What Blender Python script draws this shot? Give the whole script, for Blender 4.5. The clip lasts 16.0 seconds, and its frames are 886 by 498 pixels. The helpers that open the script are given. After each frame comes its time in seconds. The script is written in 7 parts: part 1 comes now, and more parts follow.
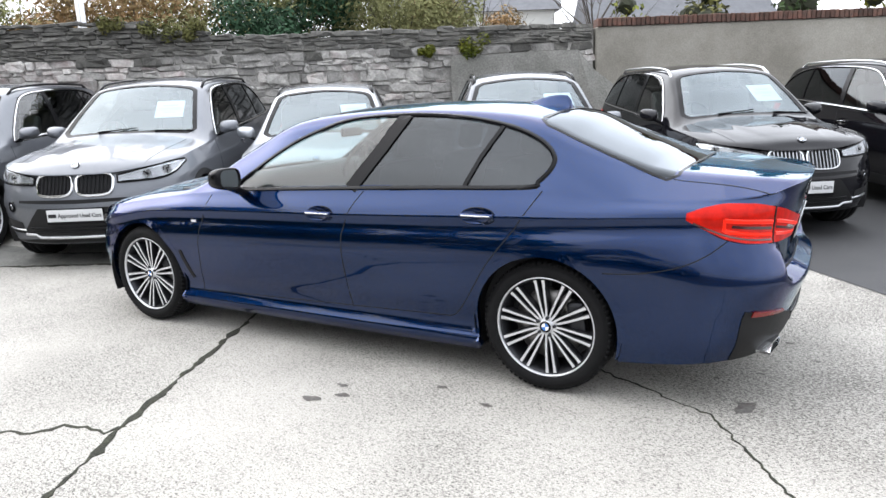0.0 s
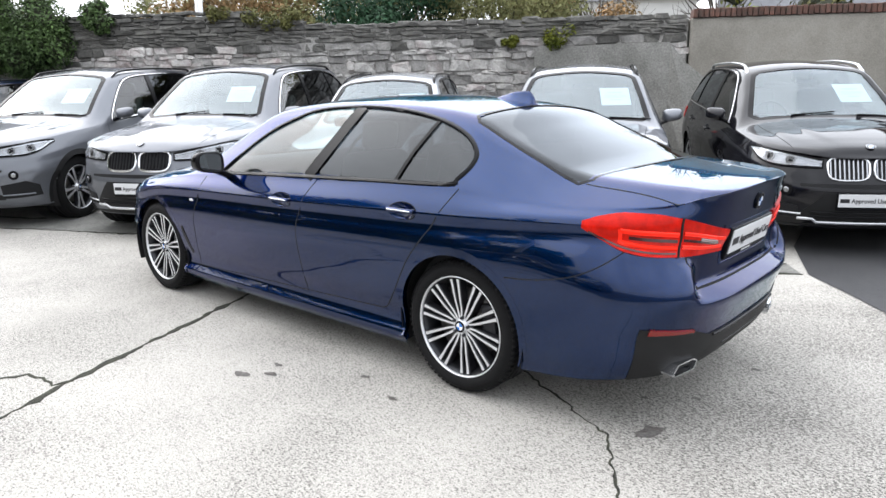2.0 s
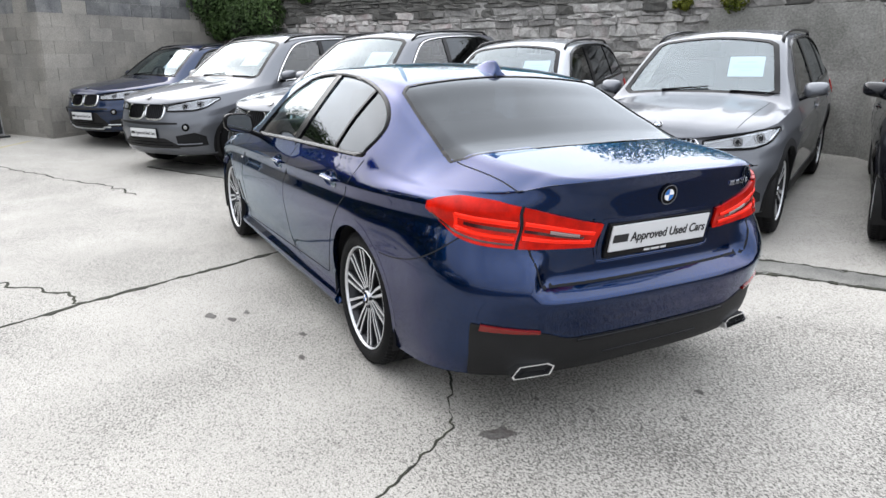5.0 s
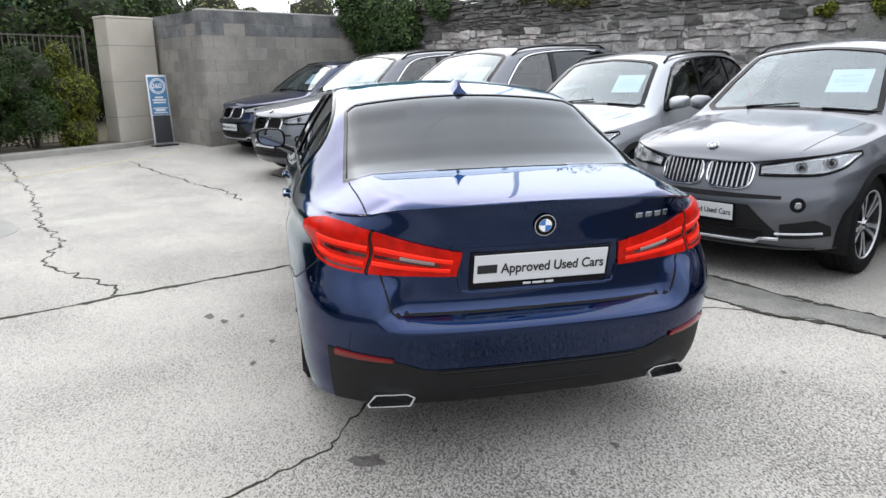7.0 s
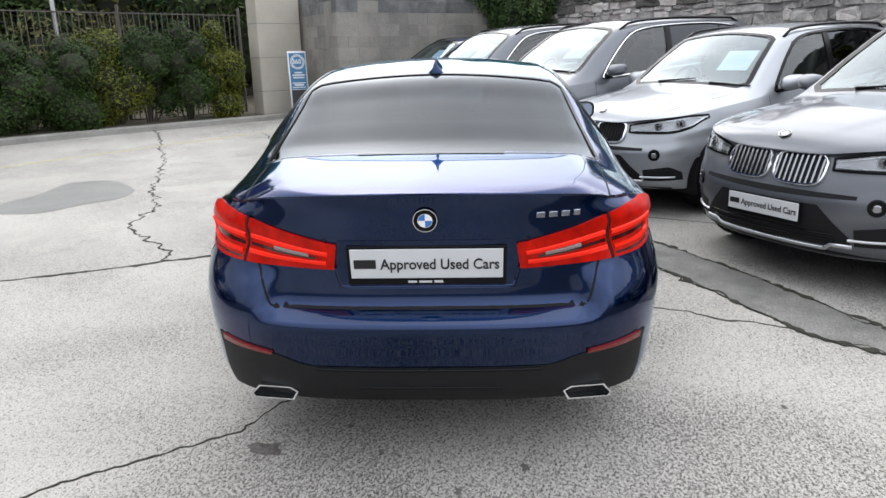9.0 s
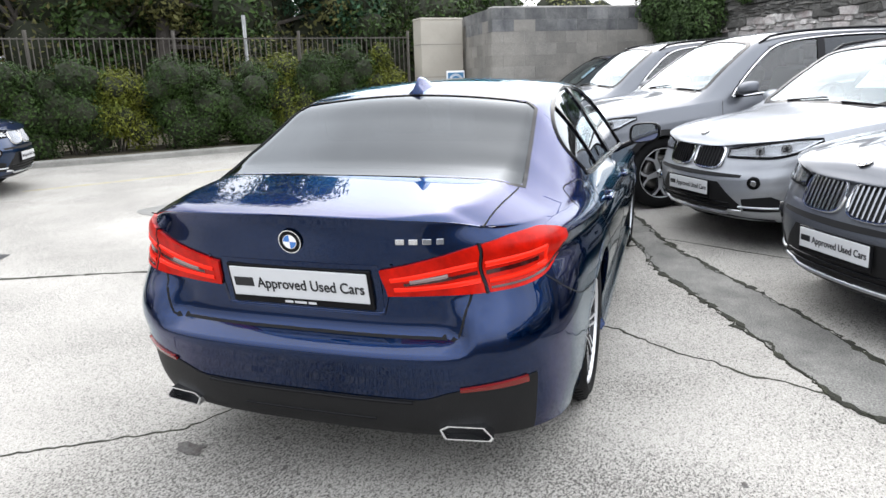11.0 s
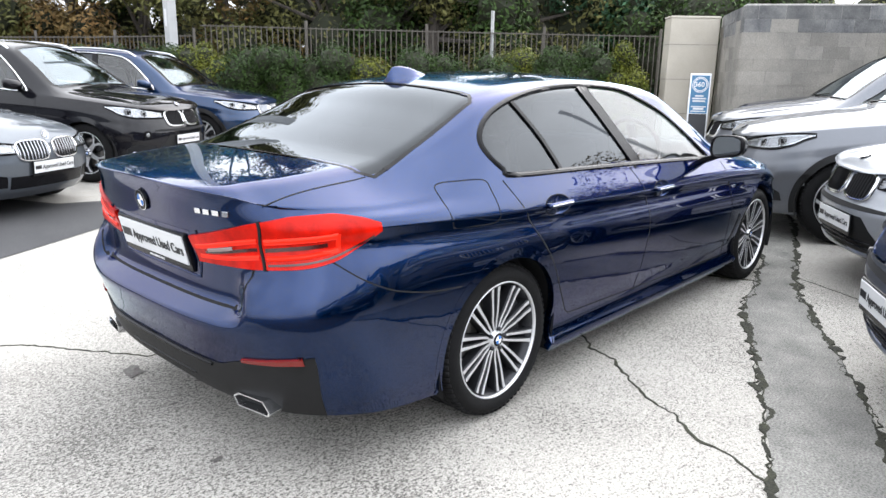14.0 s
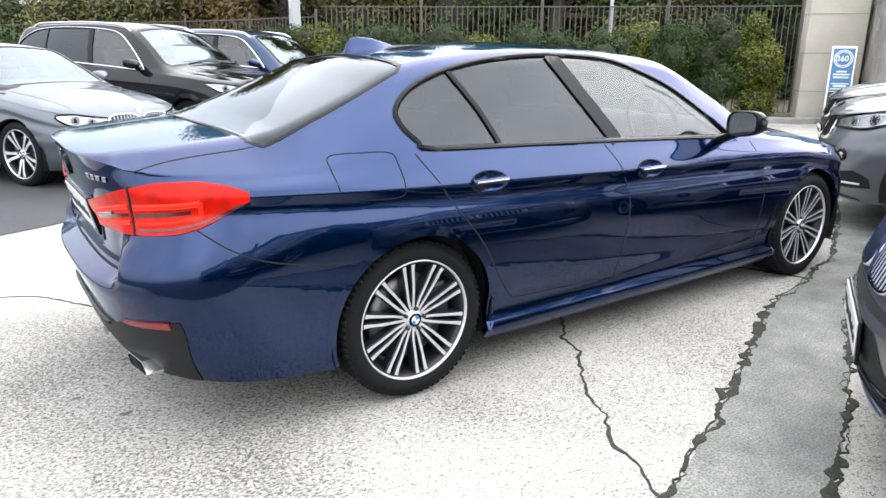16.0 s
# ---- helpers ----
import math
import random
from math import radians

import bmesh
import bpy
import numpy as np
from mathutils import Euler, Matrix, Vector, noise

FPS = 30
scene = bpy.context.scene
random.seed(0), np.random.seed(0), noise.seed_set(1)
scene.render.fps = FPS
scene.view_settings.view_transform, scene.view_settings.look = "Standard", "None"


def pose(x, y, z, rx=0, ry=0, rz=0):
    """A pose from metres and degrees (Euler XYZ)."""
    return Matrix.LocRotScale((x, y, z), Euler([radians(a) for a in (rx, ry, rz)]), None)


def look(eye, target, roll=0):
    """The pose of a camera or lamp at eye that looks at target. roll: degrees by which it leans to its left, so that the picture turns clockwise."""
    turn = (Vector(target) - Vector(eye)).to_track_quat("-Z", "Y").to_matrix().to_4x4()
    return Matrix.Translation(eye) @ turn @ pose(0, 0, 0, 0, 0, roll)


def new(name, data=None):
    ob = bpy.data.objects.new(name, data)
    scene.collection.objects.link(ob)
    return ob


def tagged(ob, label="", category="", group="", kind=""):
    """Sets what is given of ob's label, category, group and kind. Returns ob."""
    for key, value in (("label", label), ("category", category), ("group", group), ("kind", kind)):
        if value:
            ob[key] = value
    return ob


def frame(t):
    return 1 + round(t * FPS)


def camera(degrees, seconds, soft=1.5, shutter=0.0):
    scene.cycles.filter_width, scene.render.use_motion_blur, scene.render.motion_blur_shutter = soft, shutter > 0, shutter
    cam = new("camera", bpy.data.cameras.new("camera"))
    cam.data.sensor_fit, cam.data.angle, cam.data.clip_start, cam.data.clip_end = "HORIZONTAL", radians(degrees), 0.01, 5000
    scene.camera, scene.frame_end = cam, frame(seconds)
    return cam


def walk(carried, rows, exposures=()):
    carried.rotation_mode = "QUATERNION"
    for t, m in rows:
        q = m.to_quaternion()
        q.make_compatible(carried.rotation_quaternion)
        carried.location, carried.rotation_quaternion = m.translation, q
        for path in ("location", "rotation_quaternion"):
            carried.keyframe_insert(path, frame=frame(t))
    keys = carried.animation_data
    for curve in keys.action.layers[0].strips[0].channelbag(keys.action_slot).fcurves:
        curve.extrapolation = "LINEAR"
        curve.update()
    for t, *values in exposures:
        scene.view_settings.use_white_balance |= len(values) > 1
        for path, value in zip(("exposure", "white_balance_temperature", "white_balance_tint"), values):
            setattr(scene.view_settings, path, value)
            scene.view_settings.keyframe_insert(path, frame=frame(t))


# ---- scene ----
cam = camera(65.0, 16.0)
PATH = [
    (0, (-1.222, 3.991, 1.485), (-0.249, 2.296, 1.06), -2.2),
    (0.5, (-1.496, 3.854, 1.48), (-0.443, 2.206, 1.059), -1.1),
    (1, (-1.751, 3.74, 1.499), (-0.628, 2.144, 1.061), -1.2),
    (1.5, (-1.922, 3.579, 1.471), (-0.739, 2.028, 1.028), -2.0),
    (2, (-2.106, 3.366, 1.483), (-0.815, 1.904, 1.039), -0.8),
    (2.5, (-2.316, 3.161, 1.47), (-0.931, 1.788, 1.025), -2.3),
    (3, (-2.577, 2.946, 1.5), (-1.111, 1.665, 1.044), -0.5),
    (3.5, (-2.712, 2.774, 1.489), (-1.195, 1.557, 1.021), -1.6),
    (4, (-2.831, 2.497, 1.485), (-1.222, 1.412, 1.003), -0.5),
    (4.2, (-2.861, 2.417, 1.483), (-1.237, 1.362, 0.985), -0.6),
    (6.3, (-3.355, 1.332, 1.506), (-1.521, 0.739, 0.974), -0.1),
    (6.5, (-3.341, 1.218, 1.506), (-1.494, 0.665, 0.977), -0.6),
    (7, (-3.422, 0.896, 1.505), (-1.53, 0.476, 1.014), -0.8),
    (7.5, (-3.494, 0.64, 1.525), (-1.581, 0.356, 1.014), 0.0),
    (8, (-3.456, 0.399, 1.498), (-1.533, 0.226, 0.976), -0.3),
    (8.5, (-3.372, 0.123, 1.513), (-1.446, 0.062, 0.976), 1.1),
    (9, (-3.326, -0.125, 1.503), (-1.403, -0.067, 0.954), -1.0),
    (9.5, (-3.303, -0.442, 1.52), (-1.397, -0.192, 0.969), 0.4),
    (10, (-3.256, -0.658, 1.515), (-1.37, -0.285, 0.966), -0.4),
    (10.2, (-3.211, -0.769, 1.504), (-1.328, -0.344, 0.98), -0.3),
    (12.3, (-2.746, -1.791, 1.485), (-1.049, -0.869, 0.968), 0.1),
    (12.5, (-2.663, -1.883, 1.486), (-0.995, -0.908, 0.97), 2.0),
    (13, (-2.503, -2.082, 1.475), (-0.905, -0.996, 0.956), 1.1),
    (13.5, (-2.367, -2.36, 1.453), (-0.844, -1.156, 0.97), 0.1),
    (14, (-2.226, -2.572, 1.444), (-0.796, -1.262, 0.955), 1.1),
    (14.5, (-2.033, -2.68, 1.408), (-0.696, -1.281, 0.903), 0.6),
    (15, (-1.817, -2.801, 1.399), (-0.522, -1.371, 0.87), 0.6),
    (15.5, (-1.639, -2.941, 1.402), (-0.439, -1.438, 0.855), -0.4),
    (16, (-1.443, -3.129, 1.413), (-0.342, -1.551, 0.865), 0.4),
]
walk(cam, [(t, look(eye, target, roll)) for t, eye, target, roll in PATH], [(0, 1.46, 6400, 10), (3.5, 1.33, 6400, 10), (6.5, 1.08, 6400, 10), (8, 1.00, 6400, 10), (9, 0.96, 6400, 10), (10, 1.18, 6400, 10), (12.5, 1.46, 6400, 10), (13.5, 1.63, 6400, 10), (14, 1.68, 6400, 10), (16, 1.86, 6400, 10)])

# ---- light ----
world = bpy.data.worlds.new("overcast_sky")
scene.world = world
world.use_nodes = True
wn, wl = world.node_tree.nodes, world.node_tree.links
sky = wn.new("ShaderNodeTexSky")
sky.sky_type, sky.sun_disc = "NISHITA", False
SUN_ELEV, SUN_ROT = radians(40), radians(80)
sky.sun_elevation, sky.sun_rotation = SUN_ELEV, SUN_ROT
sky.air_density, sky.dust_density, sky.ozone_density = 1.0, 6.0, 1.0
grey = wn.new("ShaderNodeHueSaturation")
grey.inputs["Saturation"].default_value = 0.3
wl.new(sky.outputs[0], grey.inputs["Color"])
# uneven cloud cover
wtc = wn.new("ShaderNodeTexCoord")
wno = wn.new("ShaderNodeTexNoise")
wno.inputs["Scale"].default_value, wno.inputs["Detail"].default_value = 2.2, 5
wl.new(wtc.outputs["Generated"], wno.inputs["Vector"])
wmr = wn.new("ShaderNodeMapRange")
for k, v in (("From Min", 0.3), ("From Max", 0.7), ("To Min", 0.78), ("To Max", 1.22)):
    wmr.inputs[k].default_value = v
wl.new(wno.outputs["Fac"], wmr.inputs["Value"])
wmx = wn.new("ShaderNodeMix")
wmx.data_type, wmx.blend_type = "RGBA", "MULTIPLY"
wmx.inputs[0].default_value = 1.0
# an even layer of cloud over the clear sky
veil = wn.new("ShaderNodeMix")
veil.data_type = "RGBA"
veil.inputs[0].default_value = 0.82
veil.inputs[7].default_value = (6.4, 6.6, 7.0, 1)
wl.new(grey.outputs[0], veil.inputs[6])
wl.new(veil.outputs[2], wmx.inputs[6])
wl.new(wmr.outputs[0], wmx.inputs[7])
# an overcast sky is brighter overhead than at the horizon, and brightest over the stone wall
wdt = wn.new("ShaderNodeVectorMath")
wdt.operation = "DOT_PRODUCT"
wdt.inputs[1].default_value = (0.1, -0.45, 0.88)
wl.new(wtc.outputs["Generated"], wdt.inputs[0])
wgr = wn.new("ShaderNodeMapRange")
for k, v in (("From Min", -0.3), ("From Max", 1.0), ("To Min", 0.58), ("To Max", 1.26)):
    wgr.inputs[k].default_value = v
wl.new(wdt.outputs["Value"], wgr.inputs["Value"])
wgx = wn.new("ShaderNodeMix")
wgx.data_type, wgx.blend_type = "RGBA", "MULTIPLY"
wgx.inputs[0].default_value = 1.0
wl.new(wmx.outputs[2], wgx.inputs[6])
wl.new(wgr.outputs[0], wgx.inputs[7])
wl.new(wgx.outputs[2], wn["Background"].inputs["Color"])
wn["Background"].inputs["Strength"].default_value = 0.155
sun = new("sun", bpy.data.lights.new("sun", "SUN"))
sun.data.energy, sun.data.angle, sun.data.color = 0.65, radians(120), (1.0, 0.97, 0.92)
sun.matrix_world = look((0, 0, 20), Vector((0, 0, 20)) - Vector((math.sin(SUN_ROT) * math.cos(SUN_ELEV), math.cos(SUN_ROT) * math.cos(SUN_ELEV), math.sin(SUN_ELEV))))


# ---- materials ----
MATS = {}


def material(name, color=(0.5, 0.5, 0.5), rough=0.5, metal=0.0, coat=0.0, vary=0.0, scale=4.0, bump=0.0, bump_scale=60.0, color2=None, island=0.0, coat_rough=0.03, spec=0.5, fine=0.0, placed=False):
    """A principled surface with colour variation at two scales and fine relief, in metres."""
    if name in MATS:
        return MATS[name]
    m = bpy.data.materials.new(name)
    m.use_nodes = True
    n, l = m.node_tree.nodes, m.node_tree.links
    b = n["Principled BSDF"]
    b.inputs["Base Color"].default_value = (*color, 1)
    b.inputs["Roughness"].default_value, b.inputs["Metallic"].default_value = rough, metal
    b.inputs["Coat Weight"].default_value, b.inputs["Coat Roughness"].default_value = coat, coat_rough
    b.inputs["Specular IOR Level"].default_value = spec
    spot = n.new("ShaderNodeNewGeometry").outputs["Position"] if placed else n.new("ShaderNodeTexCoord").outputs["Object"]
    if vary or color2 or fine:
        big = n.new("ShaderNodeTexNoise")
        big.inputs["Scale"].default_value, big.inputs["Detail"].default_value, big.inputs["Roughness"].default_value = scale, 6, 0.65
        l.new(spot, big.inputs["Vector"])
        ramp = n.new("ShaderNodeMapRange")
        ramp.inputs["From Min"].default_value, ramp.inputs["From Max"].default_value = 0.32, 0.68
        l.new(big.outputs["Fac"], ramp.inputs["Value"])
        mix = n.new("ShaderNodeMix")
        mix.data_type = "RGBA"
        c2 = color2 or tuple(c * (1 - vary) for c in color)
        mix.inputs[6].default_value, mix.inputs[7].default_value = (*color, 1), (*c2, 1)
        l.new(ramp.outputs[0], mix.inputs[0])
        last = mix.outputs[2]
        if fine:
            sm = n.new("ShaderNodeTexNoise")
            sm.inputs["Scale"].default_value, sm.inputs["Detail"].default_value = bump_scale, 3
            l.new(spot, sm.inputs["Vector"])
            r2 = n.new("ShaderNodeMapRange")
            for k, v in (("From Min", 0.3), ("From Max", 0.7), ("To Min", 1 - fine), ("To Max", 1 + fine)):
                r2.inputs[k].default_value = v
            l.new(sm.outputs["Fac"], r2.inputs["Value"])
            mu = n.new("ShaderNodeMix")
            mu.data_type, mu.blend_type = "RGBA", "MULTIPLY"
            mu.inputs[0].default_value = 1
            l.new(last, mu.inputs[6])
            l.new(r2.outputs[0], mu.inputs[7])
            last = mu.outputs[2]
        if island:
            ob = n.new("ShaderNodeObjectInfo")
            ge = n.new("ShaderNodeNewGeometry")
            ad = n.new("ShaderNodeMath")
            ad.operation = "ADD"
            l.new(ob.outputs["Random"], ad.inputs[0])
            l.new(ge.outputs["Random Per Island"], ad.inputs[1])
            fr = n.new("ShaderNodeMath")
            fr.operation = "FRACT"
            l.new(ad.outputs[0], fr.inputs[0])
            r3 = n.new("ShaderNodeMapRange")
            r3.inputs["To Min"].default_value, r3.inputs["To Max"].default_value = 1 - island, 1 + island
            l.new(fr.outputs[0], r3.inputs["Value"])
            mu = n.new("ShaderNodeMix")
            mu.data_type, mu.blend_type = "RGBA", "MULTIPLY"
            mu.inputs[0].default_value = 1
            l.new(last, mu.inputs[6])
            l.new(r3.outputs[0], mu.inputs[7])
            last = mu.outputs[2]
        l.new(last, b.inputs["Base Color"])
    if bump:
        bn = n.new("ShaderNodeTexNoise")
        bn.inputs["Scale"].default_value, bn.inputs["Detail"].default_value = bump_scale, 5
        l.new(spot, bn.inputs["Vector"])
        bp = n.new("ShaderNodeBump")
        bp.inputs["Strength"].default_value, bp.inputs["Distance"].default_value = bump, 0.01
        l.new(bn.outputs["Fac"], bp.inputs["Height"])
        l.new(bp.outputs[0], b.inputs["Normal"])
    MATS[name] = m
    return m


def paint(name, color, metal=0.6, rough=0.36, edge=None, coat_rough=0.06, coat_ior=1.5):
    """Car paint: metallic base with fine flake under a clear coat."""
    if name in MATS:
        return MATS[name]
    m = material(name, color, rough, metal, coat=1.0, coat_rough=coat_rough)
    m.node_tree.nodes["Principled BSDF"].inputs["Coat IOR"].default_value = coat_ior
    if metal < 0.05:
        m.node_tree.nodes["Principled BSDF"].inputs["Specular IOR Level"].default_value = 0.0
    n, l = m.node_tree.nodes, m.node_tree.links
    b = n["Principled BSDF"]
    peak = max(color)
    b.inputs["Specular Tint"].default_value = (*(edge or tuple(0.15 + 0.37 * c / peak for c in color)), 1)
    tc = n.new("ShaderNodeTexCoord")
    no = n.new("ShaderNodeTexNoise")
    no.inputs["Scale"].default_value = 900
    l.new(tc.outputs["Object"], no.inputs["Vector"])
    mr = n.new("ShaderNodeMapRange")
    for k, v in (("From Min", 0.3), ("From Max", 0.7), ("To Min", 0.7), ("To Max", 1.3)):
        mr.inputs[k].default_value = v
    l.new(no.outputs["Fac"], mr.inputs["Value"])
    mx = n.new("ShaderNodeMix")
    mx.data_type, mx.blend_type = "RGBA", "MULTIPLY"
    mx.inputs[0].default_value = 1
    mx.inputs[6].default_value = (*color, 1)
    l.new(mr.outputs[0], mx.inputs[7])
    l.new(mx.outputs[2], b.inputs["Base Color"])
    return m


def glass(name, tint, ior=1.5, gloss=(1.0, 1.0, 1.0)):
    """A thin sheet: lets tinted light straight through, mirrors by Fresnel."""
    if name in MATS:
        return MATS[name]
    m = bpy.data.materials.new(name)
    m.use_nodes = True
    n, l = m.node_tree.nodes, m.node_tree.links
    n.remove(n["Principled BSDF"])
    tr, gl, lw, mx = (n.new("ShaderNode" + k) for k in ("BsdfTransparent", "BsdfGlossy", "LayerWeight", "MixShader"))
    tr.inputs["Color"].default_value = (*tint, 1)
    gl.inputs["Roughness"].default_value = 0.0
    gl.inputs["Color"].default_value = (*gloss, 1)
    lw.inputs["Blend"].default_value = 0.5
    pw, mr = n.new("ShaderNodeMath"), n.new("ShaderNodeMapRange")
    pw.operation = "POWER"
    pw.inputs[1].default_value = 5
    l.new(lw.outputs["Facing"], pw.inputs[0])
    l.new(pw.outputs[0], mr.inputs["Value"])
    mr.inputs["To Min"].default_value = ((ior - 1) / (ior + 1)) ** 2
    l.new(mr.outputs[0], mx.inputs[0])
    l.new(tr.outputs[0], mx.inputs[1])
    l.new(gl.outputs[0], mx.inputs[2])
    l.new(mx.outputs[0], n["Material Output"].inputs["Surface"])
    MATS[name] = m
    return m


BLUE = paint("deep_blue_metallic_paint", (0.0001, 0.0142, 0.067), 0.96, 0.24, (0.02, 0.43, 0.62), 0.01, 1.45)
GREY = paint("space_grey_metallic_paint", (0.1295, 0.1362, 0.1517), 0.6, 0.42, None, 0.06, 1.38)
SILVER = paint("silver_metallic_paint", (0.38, 0.395, 0.42), 0.6, 0.42, None, 0.06, 1.38)
MIDGREY = paint("mid_grey_metallic_paint", (0.135, 0.142, 0.158), 0.6, 0.42, None, 0.06, 1.38)
BLACK = paint("black_gloss_paint", (0.006, 0.006, 0.008), 0.0, 0.3, None, 0.04, 1.40)
NAVY = paint("navy_metallic_paint", (0.006, 0.016, 0.05), 0.8, 0.35, (0.2, 0.35, 0.5))
BRIGHTBLUE = paint("mid_blue_metallic_paint", (0.006, 0.022, 0.065), 0.8, 0.33, (0.2, 0.38, 0.55))
PALE = paint("pale_silver_paint", (0.10, 0.112, 0.13), 0.6, 0.42, None, 0.06, 1.38)
TRIM = material("black_gloss_trim", (0.006, 0.006, 0.007), 0.18, spec=0.14)
RUBBER = material("tyre_rubber", (0.006, 0.006, 0.0066), 0.8, spec=0.22, vary=0.4, scale=14, bump=0.25, bump_scale=140)
PLASTIC = material("dark_grey_plastic", (0.008778, 0.008778, 0.009405), 0.6, vary=0.3, scale=9, bump=0.15, bump_scale=220, spec=0.3)
GAP = material("shut_line_shadow", (0.004, 0.004, 0.005), 0.9)
CHROME = material("chrome", (0.82, 0.83, 0.85), 0.12, 1.0)
DARKCHROME = material("smoked_chrome", (0.35, 0.36, 0.38), 0.2, 1.0)
MIRROR = material("mirror_glass", (0.42, 0.45, 0.48), 0.02, 1.0)
SATIN = material("satin_aluminium", (0.66, 0.67, 0.69), 0.3, 1.0, vary=0.12, scale=20)
ALLOY = material("machined_alloy", (0.72, 0.73, 0.75), 0.38, 0.7, vary=0.1, scale=30)
DARKALLOY = material("dark_grey_alloy", (0.03, 0.031, 0.035), 0.4, 0.6)
BRAKE = material("brake_disc_steel", (0.28, 0.27, 0.26), 0.45, 1.0, vary=0.3, scale=25)
INTERIOR = material("black_leather", (0.014, 0.014, 0.0154), 0.55, vary=0.3, scale=12, bump=0.2, bump_scale=150)
RED = material("red_lamp_lens", (0.60, 0.0075, 0.001), 0.3, coat=0.12, vary=0.5, scale=16, spec=0.12)
REDBRIGHT = material("red_lamp_light_guide", (0.95, 0.022, 0.006), 0.35, coat=0.05, spec=0.15)
REDDARK = material("dark_red_lamp_lens", (0.042, 0.0021, 0.0021), 0.15, coat=0.5)
SMOKED = material("smoky_clear_lens", (0.22, 0.16, 0.15), 0.2, coat=0.5)
PLATEWHITE = material("white_plate", (0.619, 0.626, 0.634), 0.35, vary=0.05, scale=8)
INK = material("black_ink", (0.01, 0.01, 0.012), 0.5)
GLASS_TINT = glass("privacy_glass", (0.07, 0.075, 0.085), 1.6, (0.9, 0.95, 1.0))
GLASS_BACK = glass("dark_back_glass", (0.026, 0.029, 0.037), 1.42, (0.88, 0.94, 1.0))
GLASS_CLEAR = glass("clear_car_glass", (0.66, 0.74, 0.72), 1.8)
GLASS_SCREEN = glass("windscreen_glass", (0.62, 0.74, 0.78), 2.3, (0.86, 0.95, 1.0))
LENS = glass("headlight_lens", (0.92, 0.94, 0.96), 1.7)
LAMPBACK = material("headlight_reflector", (0.72, 0.73, 0.75), 0.16, 0.9, vary=0.5, scale=24)
LAMPHOUSE = material("headlight_housing", (0.36, 0.365, 0.38), 0.2, 0.6, vary=0.5, scale=18)
BADGEBLUE = material("badge_blue", (0.03, 0.16, 0.5), 0.25, coat=1.0)
BADGEWHITE = material("badge_white", (0.85, 0.85, 0.86), 0.25, coat=1.0)
PAPER = material("white_paper", (0.615, 0.645, 0.675), 0.7, vary=0.05, scale=10)

# ---- building helpers ----
def mesh_object(name, verts, faces, mat, parent=None, label="", smooth=True, normals=None):
    me = bpy.data.meshes.new(name)
    me.from_pydata([tuple(float(c) for c in v) for v in verts], [], [tuple(int(i) for i in f) for f in faces])
    if smooth:
        me.polygons.foreach_set("use_smooth", [True] * len(me.polygons))
    me.materials.append(mat)
    me.update()
    if normals is not None:
        me.normals_split_custom_set_from_vertices([tuple(float(c) for c in n) for n in normals])
    ob = new(name, me)
    if parent:
        ob.parent = parent
    return tagged(ob, label)


def part(name, bm, mat, parent, label="", smooth=False):
    me = bpy.data.meshes.new(name)
    bm.normal_update()
    bm.to_mesh(me)
    bm.free()
    if smooth:
        me.polygons.foreach_set("use_smooth", [True] * len(me.polygons))
    me.materials.append(mat)
    ob = new(name, me)
    ob.parent = parent
    return tagged(ob, label)


def empty(name, m, label="", category="", group=""):
    ob = new(name)
    ob.matrix_basis = m
    ob.empty_display_size = 0.2
    return tagged(ob, label, category, group)


def box(bm, size, m, bevel=0.0, seg=2):
    r = bmesh.ops.create_cube(bm, size=1, matrix=m @ Matrix.Diagonal((*size, 1)))
    if bevel:
        es = list({e for v in r["verts"] for e in v.link_edges})
        bmesh.ops.bevel(bm, geom=es, offset=bevel, segments=seg, affect="EDGES", profile=0.5)


def tube(bm, m, r1, r2, depth, seg=20):
    bmesh.ops.create_cone(bm, cap_ends=True, segments=seg, radius1=r1, radius2=r2, depth=depth, matrix=m)


def spline(*pts):
    """Monotone cubic through (x, y) pairs; flat outside."""
    xs, ys = np.array([p[0] for p in pts], float), np.array([p[1] for p in pts], float)
    h, d = np.diff(xs), np.diff(ys) / np.diff(xs)
    m = np.zeros(len(xs))
    m[0], m[-1] = d[0], d[-1]
    for i in range(1, len(xs) - 1):
        if d[i - 1] * d[i] > 0:
            w1, w2 = 2 * h[i] + h[i - 1], h[i] + 2 * h[i - 1]
            m[i] = (w1 + w2) / (w1 / d[i - 1] + w2 / d[i])

    def f(x):
        x = np.clip(np.asarray(x, float), xs[0], xs[-1])
        i = np.clip(np.searchsorted(xs, x) - 1, 0, len(h) - 1)
        t = (x - xs[i]) / h[i]
        return ys[i] * (1 + 2 * t) * (1 - t) ** 2 + h[i] * m[i] * t * (1 - t) ** 2 + ys[i + 1] * t * t * (3 - 2 * t) + h[i] * m[i + 1] * t * t * (t - 1)
    return f


BOUNDS = {}


def inside(poly, x, y):
    k = id(poly)
    if k not in BOUNDS:
        BOUNDS[k] = (min(p[0] for p in poly), max(p[0] for p in poly), min(p[1] for p in poly), max(p[1] for p in poly), poly)
    b = BOUNDS[k]
    if x < b[0] or x > b[1] or y < b[2] or y > b[3]:
        return False
    hit, j = False, len(poly) - 1
    for i in range(len(poly)):
        (xi, yi), (xj, yj) = poly[i], poly[j]
        if (yi > y) != (yj > y) and x < (xj - xi) * (y - yi) / (yj - yi) + xi:
            hit = not hit
        j = i
    return hit


